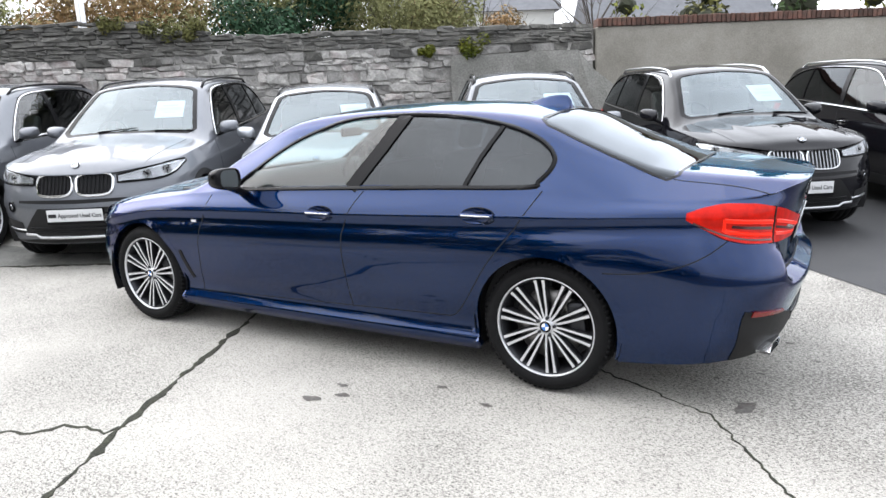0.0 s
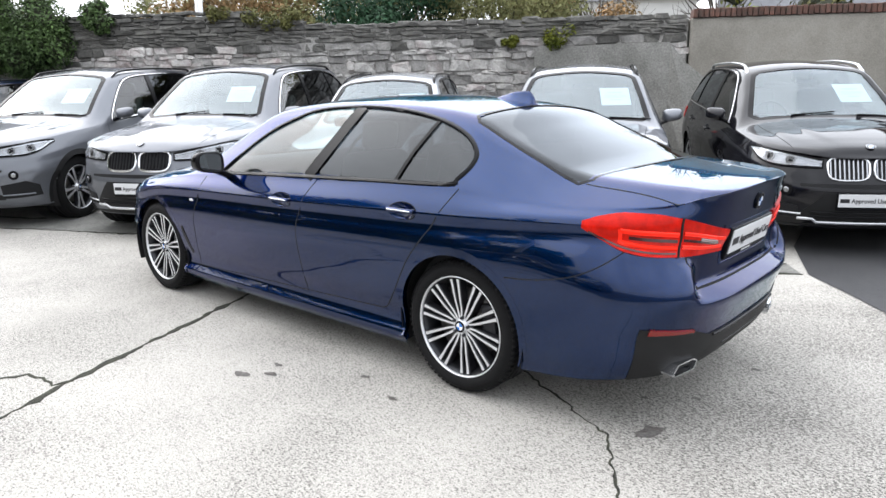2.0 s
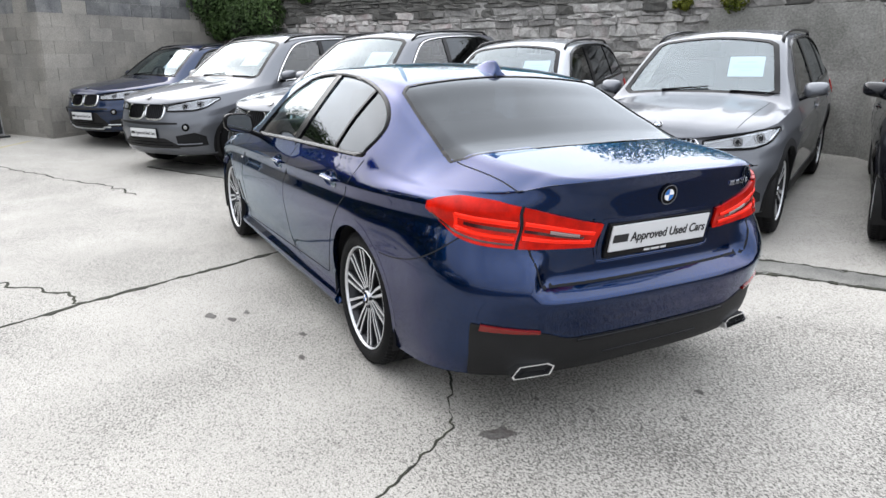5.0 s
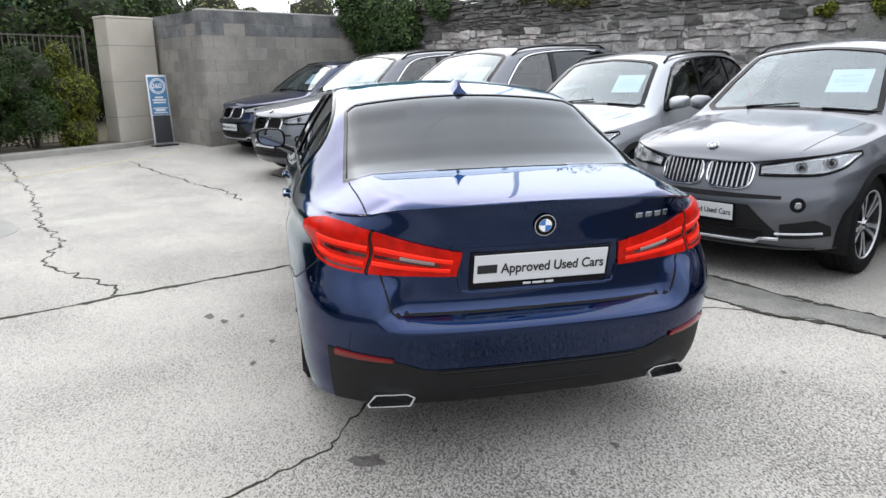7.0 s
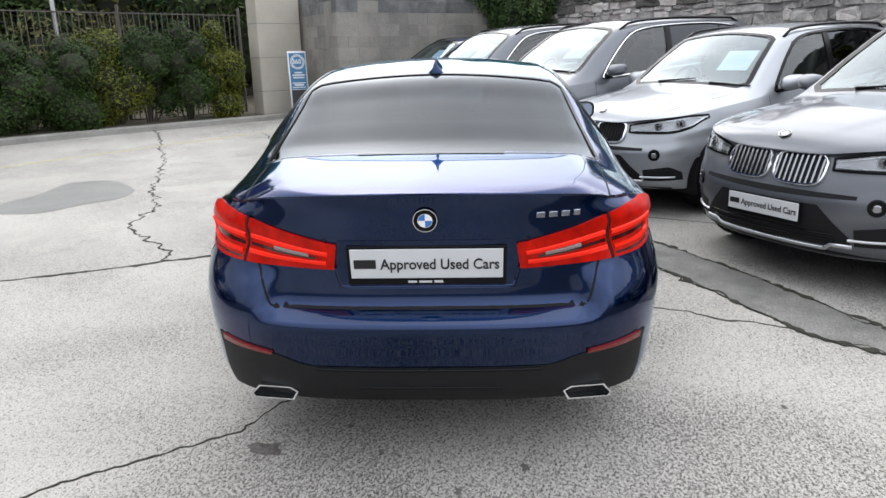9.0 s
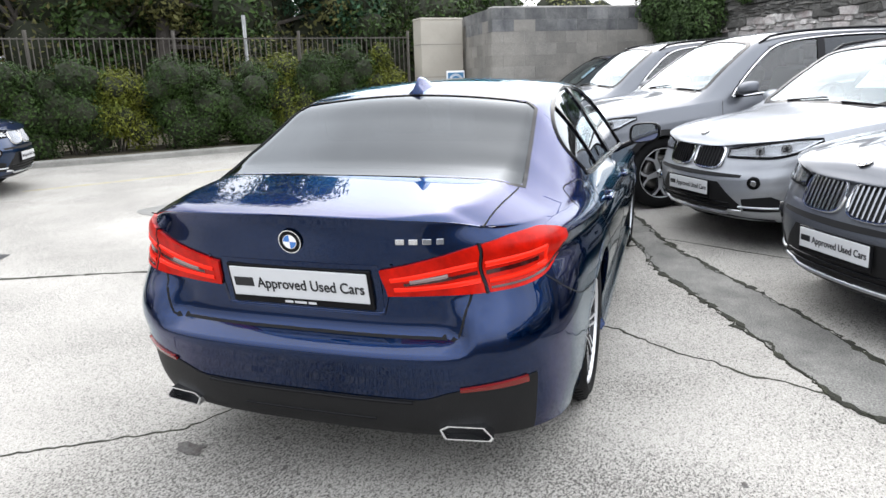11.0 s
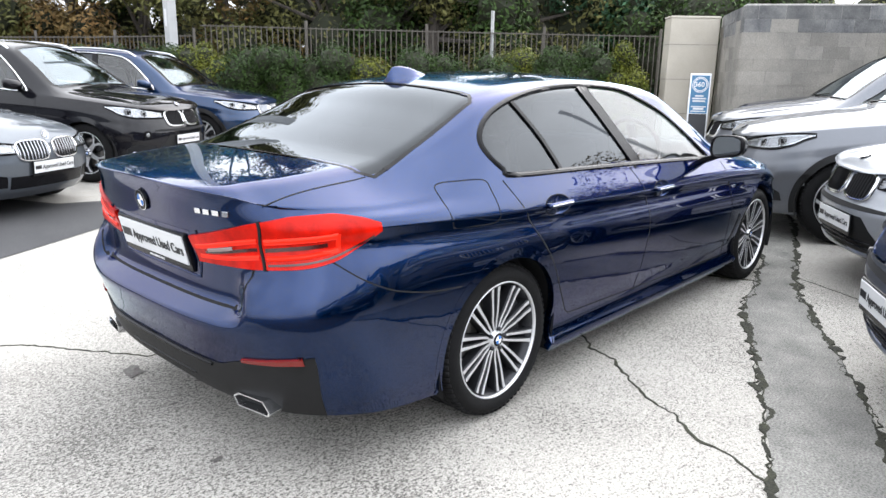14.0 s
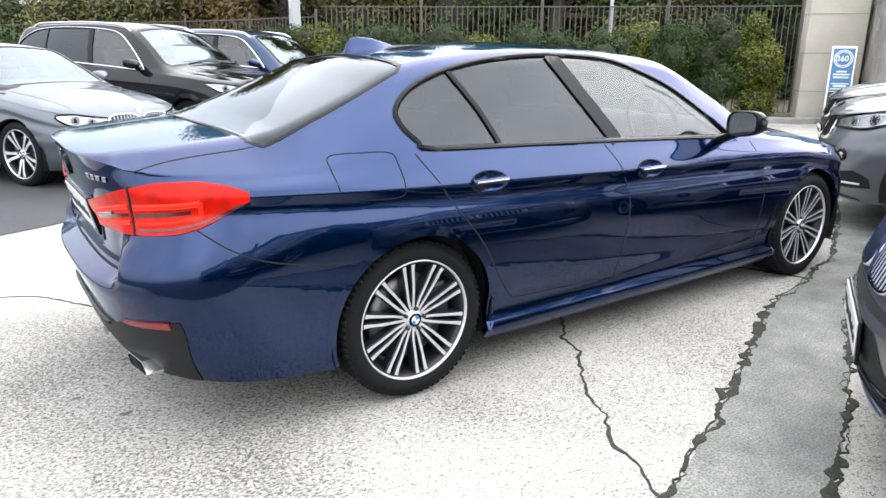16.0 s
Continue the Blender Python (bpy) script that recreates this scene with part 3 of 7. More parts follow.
def suv_spec(wb=2.933, nose=0.87, tail=0.98, half=0.965, height=1.762, wheel=0.375, coupe=0.0):
    """A tall estate; heights scale with the roof, lengths with the wheelbase."""
    h, g, w = height / 1.762, wb / 2.933, half / 0.965
    X = lambda x: x * g if 0 <= x <= 2.933 else (x if x < 0 else wb + (x - 2.933))
    sp = lambda *p: spline(*((X(x), z * h) for x, z in p))
    sf = lambda *p: spline(*((X(x), z) for x, z in p))
    xf0, xr0 = wb + nose - 0.07, -tail
    crease = sp((-1.0, 0.98), (0, 0.96), (1.5, 0.93), (2.7, 0.90), (3.4, 0.82), (3.85, 0.70))
    zs = spline(*((x, z * h) for x, z in ((xr0, 1.14), (xr0 + 0.1, 1.16), (X(-0.4), 1.155), (X(0.5), 1.135), (X(1.5), 1.105), (X(2.2), 1.085), (X(2.6), 1.06), (X(3.0), 1.035), (X(3.35), 1.0), (X(3.6), 0.965), (xf0, 0.925))))

    def section(x):
        z, b = float(crease(x)), float(zs(x))
        lo = [(0.16, 0.84 * w), (0.22, 0.885 * w), (0.27, 0.915 * w), (0.36, 0.918 * w), (0.44, 0.925 * w), (0.60 * h, 0.945 * w), (z - 0.20, 0.962 * w), (z - 0.11, 0.958 * w), (z - 0.03, 0.944 * w), (z, 0.948 * w)]
        t = max(b, z + 0.05)
        return sorted(lo), [(z, 0.948 * w), (z + 0.03, 0.938 * w), (t, 0.885 * w), (t + 0.1, 0.84 * w)]
    return dict(
        kind="suv", wb=wb, wheel=wheel, rim=wheel * 0.69, track=0.915 * w, arch=wheel * 1.11, tyre=0.26, h=h, w=w,
        xr0=xr0, xf0=xf0, Lr=0.5, Lf=0.62, pr=2.9, pf=2.6, section=section, zs=zs,
        zb=spline((xr0, 0.33), (-0.5, 0.30), (0.4, 0.24), (wb - 0.4, 0.24), (wb + 0.4, 0.26), (xf0, 0.25)),
        taper=spline((xr0, 0.94), (-0.3, 0.985), (0.3, 1), (wb - 0.6, 1.0), (wb, 0.99), (wb + 0.5, 0.955), (xf0 + 0.05, 0.91)),
        xr=spline((0.25, xr0 + 0.1), (0.5, xr0 - 0.03), (0.7, xr0 - 0.04), (0.8, xr0), (1.14 * h, xr0)),
        xrc=spline((0.25, xr0 + 0.1), (0.5, xr0 - 0.02), (0.8, xr0), (1.14 * h, xr0)),
        xf=spline((0.22, xf0 - 0.10), (0.32, xf0 + 0.02), (0.45, xf0 + 0.06), (0.60, xf0 + 0.07), (0.70 * h, xf0 + 0.05), (0.83 * h, xf0), (0.95 * h, xf0 - 0.05)),
        zr=spline(*((x, z * h) for x, z in ((xr0, 1.15), (xr0 + 0.04, 1.26), (xr0 + 0.12, 1.44), (xr0 + 0.24, 1.60), (xr0 + 0.45, 1.69), (X(0.2), 1.745), (X(0.8), 1.76), (X(1.3), 1.745), (X(1.62), 1.70), (X(2.0), 1.50), (X(2.45), 1.20), (X(2.55), 1.165), (X(3.0), 1.115), (X(3.4), 1.06), (X(3.62), 1.015), (xf0 - 0.03, 0.962), (xf0, 0.935)))),
        k=spline((xr0, 0.6), (-0.5, 0.50), (0.5, 0.44), (X(1.6), 0.44), (X(2.1), 0.55), (X(2.45), 1.0), (X(2.6), 1.7), (xf0, 1.7)),
        crown=sf((-1, 0.04), (0, 0.055), (1.6, 0.055), (2.4, 0.06), (2.6, 0.05), (3.3, 0.07), (3.8, 0.03)),
        rr=sf((-1, 0.05), (0, 0.08), (1.6, 0.07), (2.3, 0.05), (2.6, 0.07), (3.8, 0.05)),
        bow=sf((-0.8, 0.0), (0, 0.010), (1.8, 0.010), (2.3, 0.0)),
        window=rounded([(X(x), z * h) for x, z in ((-0.55, 1.205), (0.0, 1.185), (0.8, 1.16), (1.5, 1.135), (2.05, 1.11), (2.10, 1.13), (1.95, 1.27), (1.75, 1.43), (1.55, 1.56), (1.35, 1.625), (1.0, 1.655), (0.5, 1.66), (0.0, 1.64), (-0.35, 1.58), (-0.58, 1.45), (-0.66, 1.30), (-0.63, 1.23))], n=3),
        pillar=[(X(0.90), 1.66 * h), (X(0.97), 1.4 * h), (X(1.06), 1.15 * h)], pillar_w=0.09, divider=[(X(-0.02), 1.64 * h), (X(0.03), 1.4 * h), (X(0.10), 1.18 * h)],
        back=[(xr0 + 0.02, -0.55), (xr0 + 0.02, 0.55), (xr0 + 0.22, 0.50), (xr0 + 0.22, -0.50)],
        screen=[(X(a), b * w) for a, b in ((1.69, -0.50), (1.665, 0), (1.69, 0.50), (1.74, 0.57), (2.34, 0.71), (2.42, 0.64), (2.45, 0), (2.42, -0.64), (2.34, -0.71), (1.74, -0.57))],
        seam_front=[(X(2.24), 1.075 * h), (X(2.28), 0.85 * h), (X(2.31), 0.36)], seam_mid=[(X(1.03), 1.11 * h), (X(1.10), 0.9 * h), (X(1.10), 0.36)],
        seam_rear=[(X(-0.05), 1.15 * h), (X(0.12), 0.9 * h), (X(0.40), 0.56 * h), (X(0.52), 0.38)],
        handles=[(X(1.26), 0.97 * h), (X(0.20), 1.0 * h)], mirror=(X(2.03), 0.945 * w, 1.165 * h), tinted=True)


PLATE_TEXT = {}


def text_mesh(words, size, width=None):
    """Lettering as a flat mesh, shared by all that carry the same words."""
    key = (words, size)
    if key not in PLATE_TEXT:
        cu = bpy.data.curves.new("lettering", "FONT")
        cu.body, cu.size, cu.extrude, cu.align_x, cu.align_y, cu.offset = words, size, 0.0008, "LEFT", "CENTER", 0.0007
        ob = new("lettering", cu)
        me = bpy.data.meshes.new_from_object(ob.evaluated_get(bpy.context.evaluated_depsgraph_get()))
        bpy.data.objects.remove(ob)
        xs = [v.co.x for v in me.vertices]
        lo, hi = min(xs), max(xs)
        for v in me.vertices:
            v.co.x = (v.co.x - lo) * ((width / (hi - lo)) if width else 1)
        me.materials.append(INK)
        PLATE_TEXT[key] = me
    return PLATE_TEXT[key]


def number_plate(car, m, depth=0.012, bottom_line=True):
    """White dealer plate in a dark surround; m looks out along its local z, x to the reader's right."""
    bm = bmesh.new()
    box(bm, (0.545, 0.15, depth), m @ Matrix.Translation((0, -0.006, -depth / 2)), 0.004)
    surround = part("plate_surround", bm, TRIM, car)
    bm = bmesh.new()
    box(bm, (0.52, 0.112, 0.006), m @ Matrix.Translation((0, 0.004, 0.003)), 0.0025)
    plate = part("number_plate", bm, PLATEWHITE, car, "white plate with black lettering")
    bm = bmesh.new()
    box(bm, (0.075, 0.034, 0.002), m @ Matrix.Translation((-0.21, 0.004, 0.0065)))
    part("dark_bar", bm, INK, plate)
    me = text_mesh("Approved Used Cars", 0.056, 0.405)
    t = new("lettering", me)
    t.parent = plate
    t.matrix_basis = m @ Matrix.Translation((-0.158, 0.002, 0.0075))
    if bottom_line:
        for x, w in ((-0.05, 0.03), (-0.005, 0.045), (0.04, 0.03)):
            bm = bmesh.new()
            box(bm, (w, 0.008, 0.002), m @ Matrix.Translation((x, -0.068, 0.001)))
            part("small_print_bar", bm, PLATEWHITE, surround)
    return plate


def badge(car, m, r=0.041):
    """Round badge: dark ring, chrome edge, blue and white quarters."""
    bm = bmesh.new()
    tube(bm, m @ Matrix.Translation((0, 0, 0.003)), r, r * 0.97, 0.008, 32)
    ring = part("badge", bm, TRIM, car, "round badge with blue and white quarters")
    bm = bmesh.new()
    for a, b in ((r, r * 0.93), (r * 0.62, r * 0.57)):
        rim = [[bm.verts.new(m @ Vector((q * math.cos(i * math.pi / 18), q * math.sin(i * math.pi / 18), 0.0082))) for i in range(36)] for q in (a, b)]
        for i in range(36):
            bm.faces.new((rim[0][i], rim[0][(i + 1) % 36], rim[1][(i + 1) % 36], rim[1][i]))
    part("chrome_ring", bm, CHROME, ring)
    for q in range(4):
        bm = bmesh.new()
        c = bm.verts.new(m @ Vector((0, 0, 0.0084)))
        vs = [bm.verts.new(m @ Vector((r * 0.57 * math.cos((q + i / 8) * math.pi / 2), r * 0.57 * math.sin((q + i / 8) * math.pi / 2), 0.0084))) for i in range(9)]
        for i in range(8):
            bm.faces.new((c, vs[i], vs[i + 1]))
        part("quarter", bm, BADGEBLUE if q % 2 else BADGEWHITE, ring)
    return ring


RIMS = {}


def wheel_meshes(style, R, rim, width):
    """Tyre, rim barrel, spokes, brake disc and cap; the outer face looks along +y."""
    key = (style, R, rim)
    if key in RIMS:
        return RIMS[key]
    I = Matrix.Identity(4)
    out = []

    def done(name, bm, mat, smooth=True):
        me = bpy.data.meshes.new(name)
        bmesh.ops.recalc_face_normals(bm, faces=bm.faces)
        bm.to_mesh(me)
        bm.free()
        me.polygons.foreach_set("use_smooth", [smooth] * len(me.polygons))
        me.materials.append(mat)
        out.append((name, me))
    w = width / 2
    bm = bmesh.new()
    loft_disc(bm, [(rim - 0.008, w - 0.03), (rim + 0.002, w - 0.012), (rim + 0.02, w - 0.002), (rim + 0.045, w + 0.004), (R - 0.03, w - 0.004), (R - 0.012, w - 0.018), (R - 0.003, w - 0.04),
                   (R, w - 0.06), (R, w - 0.066), (R - 0.008, w - 0.068), (R - 0.008, w - 0.076), (R, w - 0.078), (R, 0.006), (R - 0.008, 0.005), (R - 0.008, -0.005), (R, -0.006), (R, -w + 0.07), (R - 0.008, -w + 0.069), (R - 0.008, -w + 0.06), (R, -w + 0.058), (R - 0.012, -w + 0.018), (R - 0.04, -w), (rim, -w + 0.02), (rim - 0.01, -w + 0.03)], 64, I)
    done("tyre", bm, RUBBER)
    bm = bmesh.new()
    n = 72
    for i in range(n):
        a = 2 * math.pi * (i + 0.5) / n
        for s in (1, -1):
            m = Matrix.Rotation(-a, 4, "Y") @ Matrix.Translation((R - 0.008, s * (w - 0.032), 0)) @ Matrix.Rotation(s * 0.30, 4, "Z")
            bmesh.ops.create_cube(bm, size=1, matrix=m @ Matrix.Diagonal((0.012, 0.036, 0.017, 1)))
    done("tyre_tread", bm, RUBBER)
    bm = bmesh.new()
    loft_disc(bm, [(rim - 0.004, w - 0.022), (rim - 0.012, w - 0.03), (rim - 0.022, w - 0.06), (rim - 0.04, -w + 0.05), (rim - 0.01, -w + 0.02)], 48, I)
    loft_disc(bm, [(rim - 0.04, w - 0.17), (0.01, w - 0.17)], 48, I)
    done("rim_barrel", bm, DARKALLOY)
    bm = bmesh.new()
    loft_disc(bm, [(rim + 0.005, w - 0.014), (rim + 0.005, w - 0.010), (rim + 0.002, w - 0.008), (rim - 0.002, w - 0.010), (rim - 0.004, w - 0.022)], 64, I)
    done("rim_lip", bm, ALLOY)

    face_bm, side_bm = bmesh.new(), bmesh.new()

    def spoke(pts):
        """pts: (radius, angle, half width, depth) from hub to lip: a bright face and dark flanks."""
        rows = []
        for r, a, h, d in pts:
            c, s = math.cos(a), math.sin(a)
            P = lambda t, dd: Vector((r * c - t * s, dd, r * s + t * c))
            rows.append((P(-h, d), P(h, d), P(-h - 0.004, d - 0.006), P(h + 0.004, d - 0.006), P(-h - 0.003, d - 0.05), P(h + 0.003, d - 0.05)))
        for bmx, pairs in ((face_bm, ((0, 1),)), (side_bm, ((2, 0), (1, 3), (4, 2), (3, 5)))):
            for p, q in pairs:
                va = [bmx.verts.new(r_[p]) for r_ in rows]
                vb = [bmx.verts.new(r_[q]) for r_ in rows]
                for i in range(len(rows) - 1):
                    bmx.faces.new((va[i], va[i + 1], vb[i + 1], vb[i]))
    f = w - 0.022
    if style == "multi":
        for k in range(10):
            a = 2 * math.pi * k / 10 + math.pi / 2
            for s in (1, -1):
                spoke([(0.036, a + s * 0.10, 0.0072, f - 0.012), (0.062, a + s * 0.145, 0.0056, f - 0.013), (0.09, a + s * 0.142, 0.0054, f - 0.012), (0.13, a + s * 0.120, 0.0056, f - 0.006), (0.175, a + s * 0.102, 0.0060, f - 0.002), (0.215, a + s * 0.092, 0.0068, f), (rim - 0.012, a + s * 0.088, 0.0085, f + 0.004)])
    elif style == "double":
        for k in range(5):
            a = 2 * math.pi * k / 5 + math.pi / 2
            for s in (1, -1):
                spoke([(0.055, a + s * 0.20, 0.016, f - 0.018), (0.10, a + s * 0.20, 0.014, f - 0.010), (rim * 0.7, a + s * 0.17, 0.014, f), (rim - 0.012, a + s * 0.20, 0.020, f + 0.004)])
    else:
        for k in range(5):
            a = 2 * math.pi * k / 5 + math.pi / 2
            spoke([(0.05, a, 0.034, f - 0.016), (0.11, a, 0.026, f - 0.008), (rim * 0.68, a, 0.024, f)])
            for s in (1, -1):
                spoke([(rim * 0.62, a + s * 0.08, 0.013, f - 0.002), (rim * 0.8, a + s * 0.19, 0.014, f), (rim - 0.012, a + s * 0.30, 0.018, f + 0.004)])
    done("spoke_face", face_bm, ALLOY, False)
    done("spoke_flank", side_bm, DARKALLOY, False)
    bm = bmesh.new()
    loft_disc(bm, [(0.060, f - 0.06), (0.056, f - 0.028), (0.044, f - 0.016), (0.034, f - 0.006), (0.033, f - 0.002), (0.028, f + 0.001), (0.001, f + 0.002)], 30, I)
    done("hub", bm, ALLOY)
    for k in range(5):
        bm = bmesh.new()
        a = 2 * math.pi * (k + 0.5) / 5
        tube(bm, Matrix.Translation((0.047 * math.cos(a), f - 0.004, 0.047 * math.sin(a))) @ Matrix.Rotation(-math.pi / 2, 4, "X"), 0.009, 0.008, 0.014, 8)
        done("wheel_bolt", bm, DARKALLOY)
    bm = bmesh.new()
    tube(bm, Matrix.Translation((0, f + 0.001, 0)) @ Matrix.Rotation(-math.pi / 2, 4, "X"), 0.030, 0.029, 0.004, 28)
    done("hub_cap", bm, TRIM)
    bm = bmesh.new()
    for q in range(4):
        c = bm.verts.new((0, f + 0.0038, 0))
        vs = [bm.verts.new((0.019 * math.cos((q + i / 6) * math.pi / 2), f + 0.0038, 0.019 * math.sin((q + i / 6) * math.pi / 2))) for i in range(7)]
        if q % 2:
            for i in range(6):
                bm.faces.new((c, vs[i], vs[i + 1]))
    done("cap_blue_quarter", bm, BADGEBLUE, False)
    bm = bmesh.new()
    for q in range(4):
        c = bm.verts.new((0, f + 0.0038, 0))
        vs = [bm.verts.new((0.019 * math.cos((q + i / 6) * math.pi / 2), f + 0.0038, 0.019 * math.sin((q + i / 6) * math.pi / 2))) for i in range(7)]
        if q % 2 == 0:
            for i in range(6):
                bm.faces.new((c, vs[i], vs[i + 1]))
    done("cap_white_quarter", bm, BADGEWHITE, False)
    bm = bmesh.new()
    loft_disc(bm, [(0.075, w - 0.10), (0.078, w - 0.085), (rim * 0.72, w - 0.085), (rim * 0.72, w - 0.11)], 40, I)
    done("brake_disc", bm, BRAKE)
    bm = bmesh.new()
    box(bm, (0.09, 0.07, 0.17), Matrix.Translation((-rim * 0.60, w - 0.088, 0.03)), 0.02)
    done("brake_caliper", bm, DARKALLOY, False)
    RIMS[key] = out
    return out


def skin(sh, car, colour, coarse=False):
    """Splits the skin into body, doors, bonnet, boot lid and bumpers, and leaves out windows and arches."""
    c = sh.c
    G, N = sh.G, sh.N
    ns, nr = G.shape[:2]
    wb, arch, hub = c["wb"], c["arch"], c["wheel"]
    sedan = c["kind"] == "sedan"
    win, back, screen = c["window"], c["back"], c["screen"]
    bottom = 0.33 if sedan else 0.38
    fd = [*c["seam_front"], (c["seam_mid"][-1][0], c["seam_mid"][-1][1]), *c["seam_mid"][::-1][1:]]
    rd = [*c["seam_mid"], *c["seam_rear"][::-1]]
    B = c["pillar"]
    panels, glassf = {}, {"front": [], "rear": [], "back": [], "screen": []}
    for i in range(ns - 1):
        for j in range(nr - 1):
            ctr = (G[i, j] + G[i + 1, j] + G[i, j + 1] + G[i + 1, j + 1]) / 4
            x, y, z = ctr
            up = j >= sh.nl - 1
            q = (i * nr + j, (i + 1) * nr + j, (i + 1) * nr + j + 1, i * nr + j + 1)
            corners = [G[i, j], G[i + 1, j], G[i + 1, j + 1], G[i, j + 1]]
            if not up and ((x - wb) ** 2 + (z - hub) ** 2 < arch ** 2 or x ** 2 + (z - hub) ** 2 < arch ** 2):
                continue
            if up:
                sidey = y > 0.42
                hitc = sidey and inside(win, x, z)
                if sidey and (hitc or any(inside(win, p[0], p[2]) for p in corners)):
                    glassf["front" if x > np.interp(z, [B[2][1], B[1][1], B[0][1]], [B[2][0], B[1][0], B[0][0]]) else "rear"].append(q)
                if hitc:
                    continue
                for nm, poly in (("back", back), ("screen", screen)):
                    hitp = inside(poly, x, y)
                    if hitp or any(inside(poly, p[0], p[1]) for p in corners):
                        glassf[nm].append(q)
                    if hitp:
                        break
                else:
                    hitp = False
                if hitp:
                    continue
            if not up and inside(fd, x, z):
                nm = "front_door"
            elif not up and inside(rd, x, z):
                nm = "rear_door"
            elif up and x > c["screen"][5][0] + 0.02 and y < 0.72 * c["taper"](x):
                nm = "bonnet"
            elif sedan and ((up and x < -0.56 and y < 0.64) or (not up and x < -1.0 and y < 0.60 and z > 0.645)):
                nm = "boot_lid"
            elif not up and x < -0.2 and z < (0.66 if x > -0.45 else 0.66 + (-0.45 - x) * 0.42) and sedan:
                nm = "rear_bumper"
            elif not up and x > wb + 0.42 and z < 0.62 * c["xf0"] / 3.8:
                nm = "front_bumper"
            else:
                nm = "body"
            panels.setdefault(nm, []).append(q)
    V, VN = G.reshape(-1, 3), N.reshape(-1, 3)

    def emit(name, faces, mat, sides, shift=0.0, label=""):
        res = []
        for sgn in sides:
            verts, norms, fs, idx = [], [], [], {}
            for sg in ((1, -1) if sgn == 0 else (sgn,)):
                idx = {}
                for q in faces:
                    f = []
                    for v in q:
                        if v not in idx:
                            idx[v] = len(verts)
                            verts.append(flip(V[v] + VN[v] * shift, sg))
                            norms.append(flip(VN[v], sg))
                        f.append(idx[v])
                    p = [verts[a] for a in f]
                    n = np.cross(p[2] - p[0], p[3] - p[1])
                    fs.append(tuple(f) if n @ norms[f[0]] >= 0 else tuple(f[::-1]))
            res.append(mesh_object(name, verts, fs, mat, car, label, normals=norms))
        return res
    doors = {}
    for nm, fs in panels.items():
        doors[nm] = emit(nm, fs, colour, (1, -1) if "door" in nm else (0,))
    tint = GLASS_TINT
    emit("side_window", glassf["front"], GLASS_CLEAR, (1, -1), -0.006, "clear side window glass")
    emit("rear_side_window", glassf["rear"], tint, (1, -1), -0.006, "dark tinted side window glass")
    emit("back_window", glassf["back"], GLASS_BACK, (0,), -0.004, "dark tinted rear window glass")
    emit("windscreen", glassf["screen"], GLASS_SCREEN, (0,), -0.004, "clear windscreen glass")
    return doors


def handle(sh, car, x, z, side, colour):
    sz = lambda u, w: sh.side(u, w)
    us = np.linspace(x - 0.095, x + 0.095, 11)
    half = lambda u: 0.044 * max(1 - ((u - x) / 0.1) ** 2, 0.02) ** 0.5
    oval = [(u, z - 0.006 + half(u)) for u in us] + [(u, z - 0.006 - half(u)) for u in us[::-1]]
    ribbon(sh, "handle_recess", sz, oval, 0.005, 0.0008, GAP, car, "", True, side)
    # the bowl behind the handle: a shallow dish with its rim on the skin
    V, N, F, n, k = [], [], [], 28, 5
    c0, n0 = sh.side(x, z - 0.006), sh.normal(sh.side, x, z - 0.006)
    for r in range(k + 1):
        for i in range(n):
            a = 2 * math.pi * i / n
            du, dw = 0.094 * math.cos(a) * r / k, 0.043 * math.sin(a) * r / k
            q, m = sh.side(x + du, z - 0.006 + dw), sh.normal(sh.side, x + du, z - 0.006 + dw)
            out = q - c0
            out = out / max(np.linalg.norm(out), 1e-6)
            tilt = 0.95 * (r / k) ** 1.5
            V.append(flip(q + m * (0.0008 + 0.0012 * (r / k) ** 2), side))
            N.append(flip(m * math.cos(tilt) - out * math.sin(tilt), side))
    F = [(r * n + i, r * n + (i + 1) % n, (r + 1) * n + (i + 1) % n, (r + 1) * n + i) for r in range(k) for i in range(n)]
    mesh_object("handle_bowl", V, orient(V, F), colour, car, normals=N)
    p = flip(sh.side(x, z), side)
    bm = bmesh.new()
    box(bm, (0.19, 0.022, 0.024), Matrix.Translation((p[0], p[1] + side * 0.018, p[2])), 0.0105, 4)
    for s in (-1, 1):
        box(bm, (0.022, 0.03, 0.02), Matrix.Translation((p[0] + s * 0.08, p[1] + side * 0.008, p[2])), 0.005)
    h = part("door_handle", bm, colour, car, "", True)
    bm = bmesh.new()
    box(bm, (0.165, 0.006, 0.007), Matrix.Translation((p[0], p[1] + side * 0.028, p[2] + 0.001)), 0.0028, 3)
    part("chrome_strip", bm, CHROME, h, "chrome strip")


